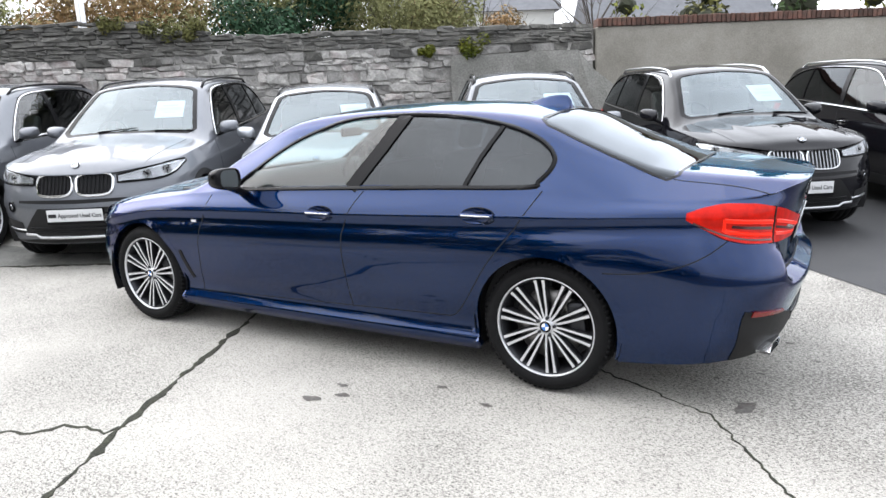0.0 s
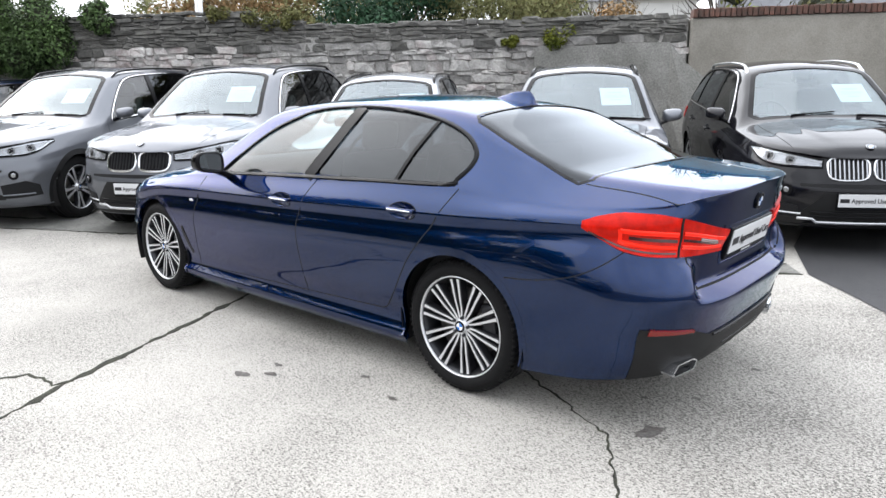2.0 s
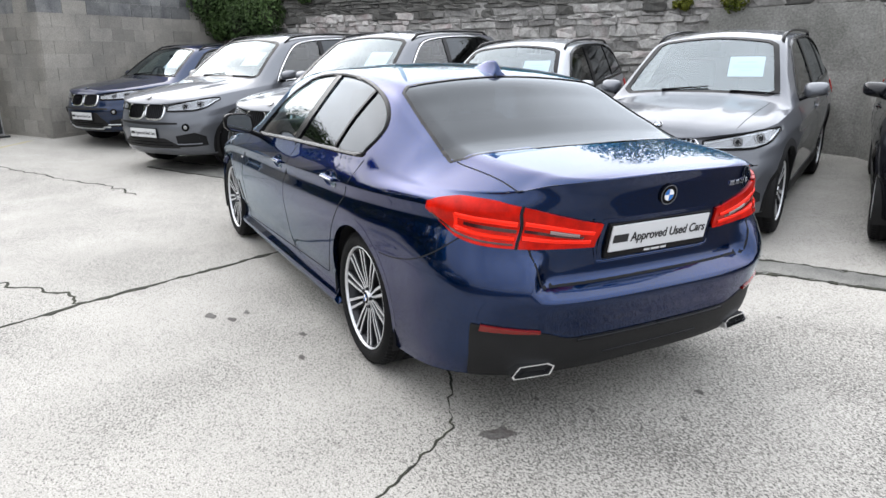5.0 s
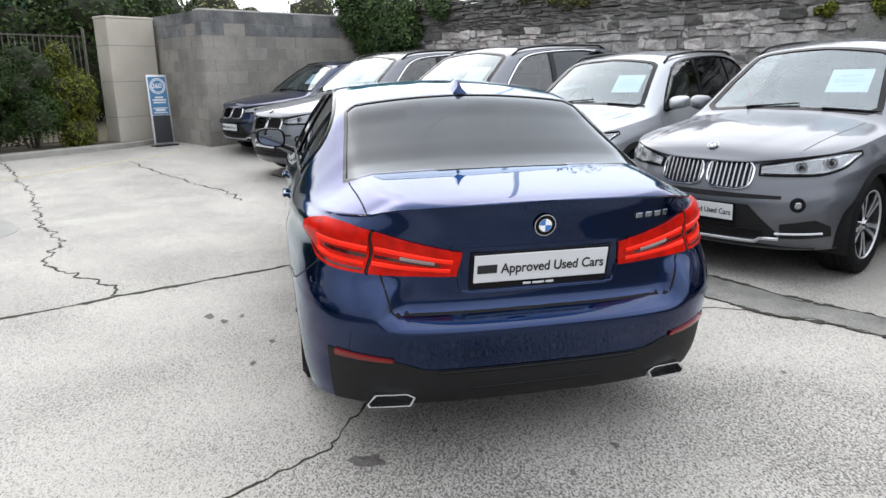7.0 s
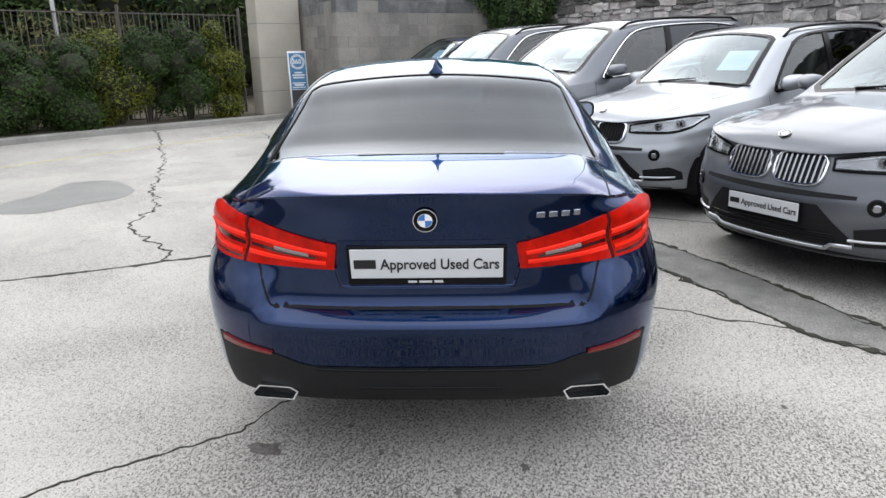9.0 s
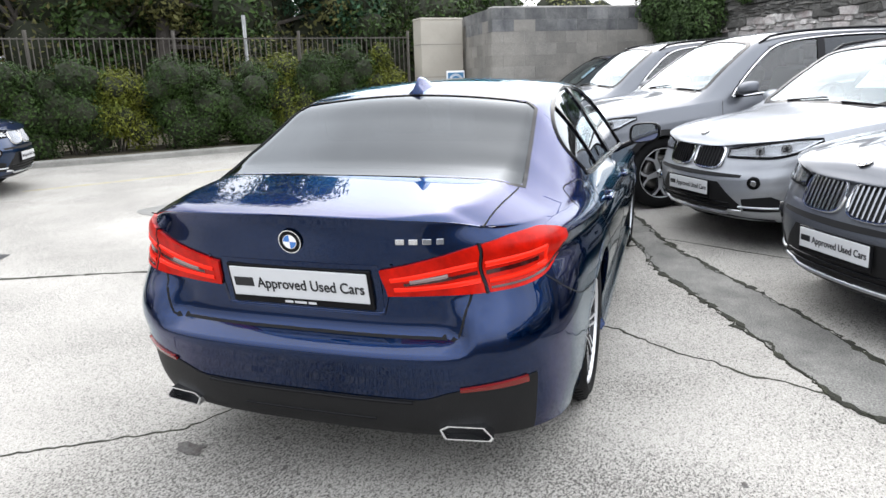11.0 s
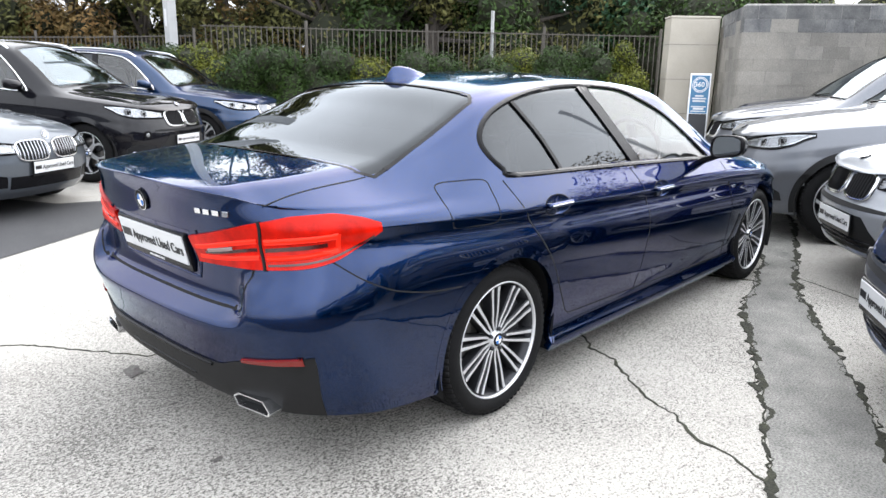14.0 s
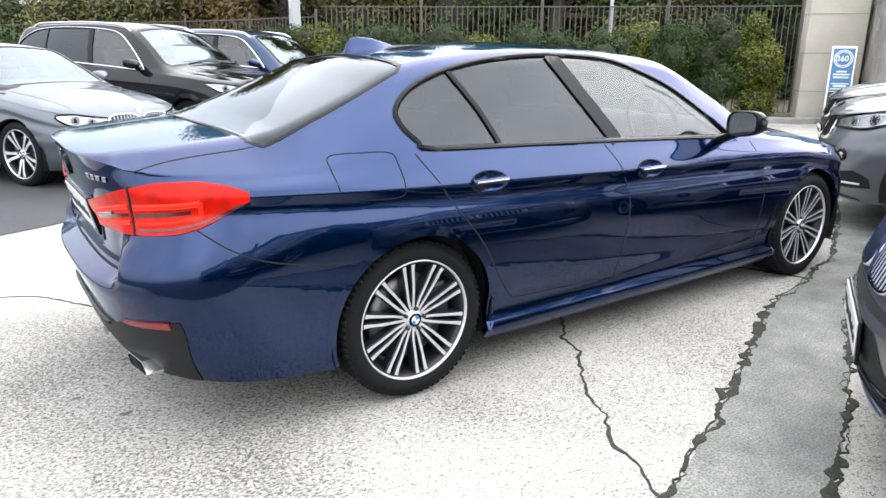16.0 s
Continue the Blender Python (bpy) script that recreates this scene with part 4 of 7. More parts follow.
def wing_mirror(sh, car, side, colour):
    """A tapered housing with a rounded face, glass in a dark rim, and a short arm to the door."""
    x, y, z = sh.c["mirror"]
    m = Matrix.Translation((x, side * (y + 0.055), z + 0.03)) @ Matrix.Rotation(side * 0.16, 4, "Z")
    ring = []
    for i in range(28):
        a = 2 * math.pi * i / 28
        c, s = math.cos(a), math.sin(a)
        py, pz = math.copysign(abs(c) ** 0.62, c) * 0.105, math.copysign(abs(s) ** 0.62, s) * 0.068
        ring.append((py, pz * (1.0 - 0.9 * py) + 0.1 * py))

    def loft(rows, close_front):
        bm = bmesh.new()
        rr = [[bm.verts.new(m @ Vector((d, side * (py * k + sh_y), pz * k + sh_z))) for py, pz in ring] for d, k, sh_y, sh_z in rows]
        for a, b in zip(rr, rr[1:]):
            for i in range(28):
                bm.faces.new((a[i], a[(i + 1) % 28], b[(i + 1) % 28], b[i]))
        if close_front:
            bm.faces.new(rr[-1])
        bmesh.ops.recalc_face_normals(bm, faces=bm.faces)
        return bm
    cap = TRIM if colour is BLUE else colour
    house = part("wing_mirror", loft([(-0.055, 0.93, 0, 0), (-0.052, 0.99, 0, 0), (-0.03, 1.0, 0, 0), (0.0, 0.97, -0.002, 0), (0.035, 0.86, -0.006, -0.003), (0.065, 0.64, -0.012, -0.008), (0.082, 0.34, -0.018, -0.012), (0.086, 0.08, -0.02, -0.014)], True), cap, car, "", True)
    part("mirror_rim", loft([(-0.050, 0.97, 0, 0), (-0.058, 0.955, 0, 0), (-0.058, 0.86, 0, 0), (-0.050, 0.84, 0, 0)], False), TRIM, house, "", True)
    part("mirror_glass", loft([(-0.048, 0.90, 0, 0), (-0.051, 0.86, 0, 0), (-0.051, 0.05, 0, 0)], True), MIRROR, house, "mirror glass")
    bm = bmesh.new()
    box(bm, (0.075, 0.17, 0.035), Matrix.Translation((x + 0.015, side * (y - 0.05), z - 0.045)) @ Matrix.Rotation(side * 0.42, 4, "X"), 0.014)
    part("mirror_arm", bm, TRIM, house)


def seat(car, x, y, z, width=0.5):
    bm = bmesh.new()
    box(bm, (0.52, width, 0.16), Matrix.Translation((x, y, z)) @ Matrix.Rotation(-0.1, 4, "Y"), 0.05, 3)
    box(bm, (0.14, width, 0.58), Matrix.Translation((x - 0.29, y, z + 0.32)) @ Matrix.Rotation(-0.28, 4, "Y"), 0.06, 3)
    for yy in ((y,) if width < 0.7 else (y - 0.4, y + 0.4)):
        box(bm, (0.09, 0.26, 0.17), Matrix.Translation((x - 0.39, yy, z + 0.70)) @ Matrix.Rotation(-0.2, 4, "Y"), 0.04, 3)
    part("seat", bm, INTERIOR, car, "black leather seat", True)


def cabin(sh, car):
    c = sh.c
    sedan = c["kind"] == "sedan"
    z0 = 0.50 if sedan else 0.72
    wb = c["wb"]
    bm = bmesh.new()
    zs = float(c["zs"](1.0))
    box(bm, (wb - 0.2, 1.42, 0.06), Matrix.Translation((wb / 2 - 0.1, 0, z0 - 0.22)))
    for s in (1, -1):
        box(bm, (wb - 0.3, 0.05, zs - z0 + 0.16), Matrix.Translation((wb / 2 - 0.15, s * 0.735, (zs + z0 - 0.24) / 2)), 0.02)
    box(bm, (0.10, 1.40, zs - z0 + 0.2), Matrix.Translation((-0.12 if sedan else -0.55, 0, (zs + z0 - 0.2) / 2)), 0.03)
    part("cabin_lining", bm, INTERIOR, car)
    bm = bmesh.new()
    box(bm, (0.55, 1.44, 0.28), Matrix.Translation((wb - 0.68, 0, zs - 0.10)) @ Matrix.Rotation(0.12, 4, "Y"), 0.08, 3)
    part("dashboard", bm, INTERIOR, car, "", True)
    bm = bmesh.new()
    if sedan:
        box(bm, (0.46, 1.36, 0.03), Matrix.Translation((-0.30, 0, 1.045)), 0.01)
    else:
        box(bm, (0.60, 1.36, 0.03), Matrix.Translation((-0.45, 0, 1.10 * c["h"])), 0.01)
    part("parcel_shelf", bm, INTERIOR, car)
    for s in (1, -1):
        seat(car, 1.42 / 2.975 * wb, s * 0.38, z0 + 0.02)
    seat(car, 0.62 / 2.975 * wb, 0, z0 + 0.05, 1.3)
    bm = bmesh.new()
    m = Matrix.Translation((wb - 0.98, -0.38, zs + 0.02)) @ Matrix.Rotation(radians(68), 4, "Y")
    for i in range(28):
        a, b = 2 * math.pi * i / 28, 2 * math.pi * (i + 1) / 28
        pa, pb = Vector((0.18 * math.cos(a), 0.18 * math.sin(a), 0)), Vector((0.18 * math.cos(b), 0.18 * math.sin(b), 0))
        d = pb - pa
        tube(bm, m @ Matrix.Translation((pa + pb) / 2) @ d.to_track_quat("Z", "Y").to_matrix().to_4x4(), 0.015, 0.015, d.length * 1.1, 8)
    box(bm, (0.30, 0.05, 0.02), m)
    tube(bm, m, 0.06, 0.05, 0.04, 16)
    part("steering_wheel", bm, INTERIOR, car)
    bm = bmesh.new()
    zt = float(c["zr"](c["screen"][1][0] + 0.12))
    box(bm, (0.03, 0.22, 0.06), Matrix.Translation((c["screen"][1][0] + 0.06, 0, zt - 0.10)), 0.012)
    part("rear_view_mirror", bm, TRIM, car)


def wheels(sh, car, style):
    c = sh.c
    parts = wheel_meshes(style, c["wheel"], c["rim"], c["tyre"])
    for x in (0.0, c["wb"]):
        for s in (1, -1):
            w = new("wheel")
            w.parent = car
            w.empty_display_size = 0.1
            w.matrix_basis = Matrix.Translation((x, s * (c["track"] - c["tyre"] / 2 + 0.0), c["wheel"])) @ Matrix.Rotation(0 if s > 0 else math.pi, 4, "Z") @ Matrix.Rotation(0.13 * (1 + x), 4, "Y")
            for nm, me in parts:
                o = new(nm, me)
                o.parent = w
                if nm == "tyre_tread":
                    tagged(o, kind="stuff")
            # arch lining
        for s in (1, -1):
            R, hub = c["arch"] + 0.004, c["wheel"]
            V, F = [], []
            n = 26
            for i in range(n + 1):
                a = math.radians(-22 + 224 * i / n)
                for y, rr in ((c["track"] + 0.0, R), (0.60, R), (0.44, R * 0.98), (0.43, 0.10)):
                    V.append((x + rr * math.cos(a), s * y, hub + rr * math.sin(a)))
            for i in range(n):
                for j in range(3):
                    F.append((i * 4 + j, i * 4 + j + 1, i * 4 + j + 5, i * 4 + j + 4))
            mesh_object("arch_lining", V, F, PLASTIC, car)


def common(sh, car, colour, trim_mat, wheel_style):
    """What all the cars share: skin, trim, seams, handles, mirrors, cabin, wheels."""
    c = sh.c
    hub, arch = c["wheel"], c["arch"]
    doors = skin(sh, car, colour)
    for s, k in ((1, 0), (-1, 1)):
        win = dense(c["window"], 0.03, True)
        ribbon(sh, "window_trim", sh.side, win, 0.024 if c["kind"] == "sedan" else 0.034, 0.003, TRIM, car, "", True, s, 0.002)
        ribbon(sh, "window_seal", sh.side, win, 0.012 if c["kind"] == "sedan" else 0.011, 0.006, trim_mat, car, "", True, s, 0.002)
        ribbon(sh, "b_pillar", sh.side, dense(c["pillar"], 0.03), c["pillar_w"], 0.003, TRIM, car, "", False, s)
        ribbon(sh, "window_divider", sh.side, dense(c["divider"], 0.03), 0.022, 0.003, TRIM, car, "", False, s)
        for nm in ("seam_front", "seam_mid", "seam_rear"):
            ribbon(sh, "shut_line", sh.side, dense(rounded(c[nm], False, 4), 0.03), 0.006, 0.0008, GAP, car, "", False, s)
        a, b = c["seam_rear"][-1], c["seam_front"][-1]
        ribbon(sh, "shut_line", sh.side, dense([a, b], 0.04), 0.006, 0.0008, GAP, car, "", False, s)
        lip = 0.006 if c["kind"] == "sedan" else 0.012
        for x0 in (0.0, c["wb"]):
            pts = []
            for i in range(49):
                t = math.radians(-22 + 224 * i / 48)
                x, z = x0 + (arch + lip) * math.cos(t), hub + (arch + lip) * math.sin(t)
                if z > float(c["zb"](x)) - 0.01:
                    pts.append((x, z))
            wide, mat = (0.040, colour) if c["kind"] == "sedan" else (0.062, PLASTIC if colour is not BLACK else BLACK)
            ribbon(sh, "arch_lip", sh.side, pts, wide, 0.0006 if c["kind"] == "sedan" else 0.004, mat, car, "", False, s, 0.0, 0.03)
        for (x, z), nm in zip(c["handles"], ("front_door", "rear_door")):
            handle(sh, doors[nm][k], x, z, s, colour)
        wing_mirror(sh, car, s, colour)
    ribbon(sh, "windscreen_frame", sh.top, dense(c["screen"], 0.03, True), 0.05 if c["kind"] == "suv" else 0.03, 0.0025, TRIM, car, "", True)
    # underside
    bm = bmesh.new()
    zb = 0.19 if c["kind"] == "sedan" else 0.28
    box(bm, (c["xf0"] - c["xr0"] - 1.1, 1.35, 0.08), Matrix.Translation(((c["xf0"] + c["xr0"]) / 2, 0, zb + 0.06)), 0.02)
    part("underbody", bm, PLASTIC, car)
    cabin(sh, car)
    wheels(sh, car, wheel_style)
    return doors


def facing(p, n, up=(0, 0, 1)):
    """A frame at p with z along n and y near up."""
    z = Vector(n).normalized()
    x = Vector(up).cross(z).normalized()
    return Matrix.Translation(Vector(p)) @ Matrix((x, z.cross(x), z)).transposed().to_4x4()


def at_nose(sh, y, z, off=0.0):
    p, n = sh.nose(y, z), sh.normal(sh.nose, y, z)
    return facing(p + n * off, n)


def at_tail(sh, y, z, off=0.0):
    p, n = sh.tail(y, z), sh.normal(sh.tail, y, z)
    return facing(p + n * off, n)


def blob(cy, cz, ry, rz, p=3.0):
    """Upper and lower edges of a rounded outline in y and z."""
    e = lambda u: rz * max(1 - abs((u - cy) / ry) ** p, 0.0) ** (1 / p)
    return (lambda u: cz - e(u)), (lambda u: cz + e(u)), [cy + ry * math.sin(math.pi / 2 * t) for t in np.linspace(-1, 1, 15)]


def kidney(sh, car, cy, cz, ry, rz, slat_mat, n=9, tilt=0.0):
    for s in (1, -1):
        lo, hi, us = blob(cy, cz, ry, rz, 3.4)
        k = patch(sh, "kidney_grille", sh.nose, us, lo, hi, 0.003, GAP, car, "kidney-shaped grille with upright slats", 4, 0.01, s)
        ring = [(u, hi(u)) for u in us] + [(u, lo(u)) for u in us[::-1][1:-1]]
        ribbon(sh, "grille_surround", sh.nose, ring, 0.022 if slat_mat is TRIM else 0.015, 0.014, CHROME, k, "chrome surround", True, s, 0.006, 0.01)
        for i in range(n):
            u = cy - ry * 0.86 + 2 * ry * 0.86 * i / (n - 1)
            a, b = lo(u) + 0.008, hi(u) - 0.008
            ribbon(sh, "slat", sh.nose, [(u, a + (b - a) * t / 5) for t in range(6)], 0.014, 0.010, slat_mat, k, "", False, s, 0.007, 0.006)


def headlight(sh, car, us, lo, hi, side, rings, brow=None):
    """Reflector bowl with light rings under a clear lens; us runs along the skin from grille to wing."""
    base = patch(sh, "headlight", sh.round, us, lo, hi, 0.002, LAMPHOUSE, car, "clear headlight with twin light rings", 4, 0.01, side)
    for a, b in rings:
        u = (a + b) / 2
        w, r = (lo(u) + hi(u)) / 2, min(0.43 * (hi(u) - lo(u)), 0.066)
        p, n = sh.round(u, w), sh.normal(sh.round, u, w)
        q = facing(flip(p + n * 0.004, side), flip(n, side))
        # an open tube of light round a dark projector
        bm = bmesh.new()
        loft_disc(bm, [(r * 0.84, 0.001), (r * 0.84, 0.006), (r * 0.90, 0.009), (r * 0.97, 0.006), (r, 0.001)], 24, q @ Matrix.Rotation(math.pi / 2, 4, "X"))
        ring = part("light_ring", bm, DARKCHROME, base, "", True)
        bm = bmesh.new()
        loft_disc(bm, [(r * 0.82, 0.001), (r * 0.55, 0.004), (r * 0.52, 0.005), (r * 0.40, 0.008), (r * 0.22, 0.010), (r * 0.01, 0.0105)], 20, q @ Matrix.Rotation(math.pi / 2, 4, "X"))
        part("projector", bm, TRIM, ring, "", True)
    edge = [(u, hi(u)) for u in us] + [(u, lo(u)) for u in us[::-1]]
    ribbon(sh, "lamp_border", sh.round, edge, 0.016, 0.014, TRIM, base, "", True, side, 0.002, 0.012)
    ribbon(sh, "light_strip", sh.round, [(u, hi(u) - 0.018) for u in us], 0.012, 0.007, LAMPBACK, base, "", False, side, 0.003)
    ribbon(sh, "light_strip", sh.round, [(u, lo(u) + 0.016) for u in us], 0.012, 0.007, LAMPBACK, base, "", False, side, 0.003)
    patch(sh, "lens", sh.round, us, lo, hi, 0.013, LENS, base, "", 4, 0.0, side)


def price_card(place, m, group="price cards behind windscreens"):
    """A sheet of paper with grey print bars, standing in a windscreen."""
    card = empty("price_card", place @ m, "white printed price sheet standing behind a windscreen", "price card", group)
    bm = bmesh.new()
    box(bm, (0.31, 0.30, 0.002), Matrix.Identity(4))
    part("sheet", bm, PAPER, card)
    ink = material("faded_blue_print", (0.42, 0.52, 0.60), 0.7)
    for y, w, h in ((0.065, 0.16, 0.022), (0.02, 0.24, 0.008), (0.0, 0.22, 0.008), (-0.02, 0.24, 0.008), (-0.06, 0.12, 0.014)):
        bm = bmesh.new()
        box(bm, (w, h, 0.001), Matrix.Translation((0, y, 0.0018)))
        part("print_bar", bm, ink, card)


def sedan_front(sh, car, colour):
    kidney(sh, car, 0.205, 0.655, 0.175, 0.095, DARKCHROME, 9)
    lo = spline((2.26, 0.735), (2.4, 0.66), (2.55, 0.635), (2.76, 0.635))
    hi = spline((2.26, 0.755), (2.4, 0.765), (2.55, 0.745), (2.76, 0.715))
    for s in (1, -1):
        headlight(sh, car, np.linspace(2.27, 2.74, 16), lambda u: float(lo(u)), lambda u: float(hi(u)), s, ((2.40, 2.50), (2.54, 2.64)))
        patch(sh, "air_intake", sh.round, np.linspace(2.42, 2.66, 8), lambda u: 0.32, lambda u: 0.45 - 0.2 * abs(u - 2.55), 0.003, TRIM, car, "", 4, 0.01, s)
        ribbon(sh, "bonnet_line", sh.top, [(x, 0.60 + 0.05 * (3.5 - x)) for x in np.linspace(2.62, 3.5, 24)], 0.006, 0.0008, GAP, car, "", False, s)
    patch(sh, "lower_grille", sh.nose, np.linspace(-0.46, 0.46, 13), lambda u: 0.30, lambda u: 0.42, 0.003, TRIM, car, "", 4, 0.01)
    number_plate(car, at_nose(sh, 0, 0.49, 0.014), bottom_line=False)
    badge(car, at_nose(sh, 0, 0.79, 0.003))


SHELLS = {}


def shell_of(key, spec, fine):
    """Cars of one kind share the computed skin."""
    if key not in SHELLS:
        SHELLS[key] = Shell(spec(), fine)
        SHELLS[key].grid()
    return SHELLS[key]


def sedan(name, colour, m, label, group="", wheel_style="multi", main=False):
    sh = shell_of(('sedan', main), sedan_spec, 1.0 if main else 0.7)
    car = empty(name, m, label, "car", group)
    doors = common(sh, car, colour, TRIM if main else CHROME, wheel_style)
    sedan_front(sh, car, colour)
    tail_parts(sh, car, colour, doors)
    return sh, car


def tail_parts(sh, car, colour, doors):
    lid, bumper = doors["boot_lid"][0], doors["rear_bumper"][0]
    S_of_y = lambda y, z: next(s for s in np.linspace(0, 1.2, 400) if sh.low(s, z)[0][1] >= y)
    S_of_x = lambda x, z: next(s for s in np.linspace(0.3, 1.2, 400) if sh.low(s, z)[0][0] >= x)
    s0, s1, s3 = S_of_y(0.308, 0.83), S_of_y(0.615, 0.87), S_of_x(-0.655, 0.925)
    # stations along the outer lamp by its length round the corner
    run = np.linspace(s1, s3, 120)
    way = np.array([sh.low(u, 0.9)[0] for u in run])
    arc = np.concatenate([[0], np.cumsum(np.linalg.norm(np.diff(way, axis=0), axis=1))])
    at = lambda f: float(np.interp(f * arc[-1], arc, run))
    hi = spline((s0, 0.872), (s1, 0.953), (at(0.35), 0.972), (at(0.6), 0.974), (at(0.85), 0.958), (s3, 0.940))
    lo = spline((s0, 0.778), (s1, 0.795), (at(0.3), 0.803), (at(0.55), 0.822), (at(0.8), 0.866), (s3, 0.914))
    sg = at(0.62)
    H, L = (lambda u: float(hi(u))), (lambda u: float(lo(u)))
    for s in (1, -1):
        inner = patch(sh, "tail_light", sh.round, np.linspace(s0, s1 - 0.006, 12), L, H, 0.010, RED, lid, "glossy red inner tail light", 6, 0.012, s)
        outer = patch(sh, "tail_light", sh.round, [at(f) for f in np.linspace(0.02, 1, 30)], L, H, 0.010, RED, car, "glossy red wrap-round tail light", 8, 0.012, s)
        frac = lambda f: (lambda u: L(u) + f * (H(u) - L(u)))
        for f, w in ((0.62, 0.016), (0.26, 0.016)):
            ribbon(sh, "light_guide", sh.round, [(u, frac(f)(u)) for u in np.linspace(s0 + 0.02, s1 - 0.012, 14)], w, 0.0125, REDBRIGHT, inner, "", False, s, 0.003)
        ribbon(sh, "dark_band", sh.round, [(u, frac(0.43)(u)) for u in np.linspace(s0 + 0.05, s1 - 0.012, 14)], 0.012, 0.0115, REDDARK, inner, "", False, s)
        ribbon(sh, "reversing_lens", sh.round, [(u, frac(0.50)(u)) for u in np.linspace(s0 + 0.07, s0 + 0.62 * (s1 - s0), 10)], 0.012, 0.0135, SMOKED, inner, "smoky clear reversing lens", False, s, 0.002)
        for f, w in ((0.58, 0.020), (0.22, 0.018)):
            ribbon(sh, "light_guide", sh.round, [(u, frac(f)(u)) for u in [at(f) for f in np.linspace(0.04, 0.62, 16)]], w, 0.0125, REDBRIGHT, outer, "", False, s, 0.004)
        ribbon(sh, "light_guide", sh.round, [(sg, frac(f)(sg)) for f in np.linspace(0.18, 0.62, 6)], 0.016, 0.0125, REDBRIGHT, outer, "", False, s, 0.004)
        ribbon(sh, "dark_band", sh.round, [(u, frac(0.40)(u)) for u in [at(f) for f in np.linspace(0.04, 0.54, 14)]], 0.014, 0.0115, REDDARK, outer, "", False, s)
        ribbon(sh, "dark_band", sh.round, [(u, frac(0.09)(u)) for u in [at(f) for f in np.linspace(0.04, 0.93, 20)]], 0.008, 0.0115, REDDARK, outer, "", False, s)
        ribbon(sh, "lamp_gap", sh.round, [(s1, frac(f)(s1)) for f in np.linspace(-0.02, 1.02, 8)], 0.007, 0.011, GAP, car, "", False, s)
        # boot and bumper joints
        ribbon(sh, "shut_line", sh.top, [(x, 0.655 - 0.06 * (-0.56 - x)) for x in np.linspace(-0.56, -1.0, 16)], 0.006, 0.0008, GAP, car, "", False, s)
        ribbon(sh, "shut_line", sh.tail, [(0.595, 0.795), (0.588, 0.765), (0.58, 0.735), (0.572, 0.70), (0.564, 0.668), (0.556, 0.648), (0.54, 0.638)], 0.008, 0.001, GAP, car, "", False, s)
        ribbon(sh, "shut_line", sh.side, dense(rounded([(-0.30, 0.652), (-0.45, 0.663), (-0.62, 0.70), (-0.74, 0.755), (-0.83, 0.825)], False), 0.03), 0.005, 0.0008, GAP, car, "", False, s)
        # reflectors
        patch(sh, "reflector", sh.tail, np.linspace(0.56, 0.765, 10), lambda u: 0.462 + (u - 0.56) * 0.08, lambda u: 0.474 + (u - 0.56) * 0.14, 0.009, REDDARK if colour is not BLUE else material("red_reflector", (0.17, 0.008, 0.005), 0.25, coat=0.3), bumper, "red reflector strip", 2, 0.012, s)
        # exhaust tips
        q = facing(sh.tail(0.566, 0.300) * np.array([1, s, 1]) + np.array([-0.012, 0, 0]), (-1, s * 0.16, -0.04))
        corners = [(-0.094, -0.012), (-0.062, 0.026), (0.060, 0.026), (0.088, 0.010), (0.070, -0.026), (-0.085, -0.026)]
        if s < 0:
            corners = [(-a, b) for a, b in corners][::-1]
        bm = bmesh.new()
        rings = []
        for sc, d in ((1.0, -0.10), (1.02, 0.02), (1.02, 0.024), (0.93, 0.024), (0.915, 0.01), (0.905, -0.10)):
            rings.append([bm.verts.new(q @ Vector((a * sc, b * (sc if sc > 0.95 else 0.84), d))) for a, b in corners])
        for a, b in zip(rings, rings[1:]):
            for i in range(6):
                bm.faces.new((a[i], a[(i + 1) % 6], b[(i + 1) % 6], b[i]))
        ex = part("exhaust_tip", bm, CHROME, bumper, "chrome trapezoid exhaust tip")
        bm = bmesh.new()
        bm.faces.new([bm.verts.new(q @ Vector((a * 0.92, b * 0.86, -0.02))) for a, b in corners])
        part("exhaust_mouth", bm, GAP, ex)
    # dark lower bumper
    se = S_of_y(0.788, 0.45)
    top = spline((0, 0.422), (S_of_y(0.42, 0.43), 0.424), (S_of_y(0.53, 0.44), 0.456), (S_of_y(0.68, 0.44), 0.489), (se, 0.503))
    for s in (1, -1):
        us = np.concatenate([np.linspace(0.0, S_of_y(0.42, 0.43), 14), np.linspace(S_of_y(0.42, 0.43), se, 18)[1:]])
        bot = lambda u: float(sh.c["zb"](sh.plan(u)[0])) + 0.002
        patch(sh, "lower_bumper", sh.round, us, bot, lambda u: max(float(top(u)), bot(u) + 0.01), 0.004, PLASTIC, bumper, "dark grey plastic diffuser", 6, 0.01, s)
        ribbon(sh, "diffuser_line", sh.tail, [(y, 0.415) for y in np.linspace(0.002, 0.40, 12)], 0.010, 0.010, TRIM, bumper, "", False, s, 0.004)
        ribbon(sh, "diffuser_line", sh.tail, [(y, 0.335) for y in np.linspace(0.002, 0.26, 10)], 0.008, 0.006, TRIM, bumper, "", False, s, 0.003)
    ribbon(sh, "shut_line", sh.tail, [(y, 0.639) for y in np.linspace(-0.545, 0.545, 44)], 0.024, 0.001, GAP, car)
    # plate recess, plate, badge, model letters
    patch(sh, "plate_recess", sh.tail, np.linspace(-0.30, 0.30, 9), lambda u: 0.715, lambda u: 0.888, 0.0015, colour, lid, "", 3, 0.0)
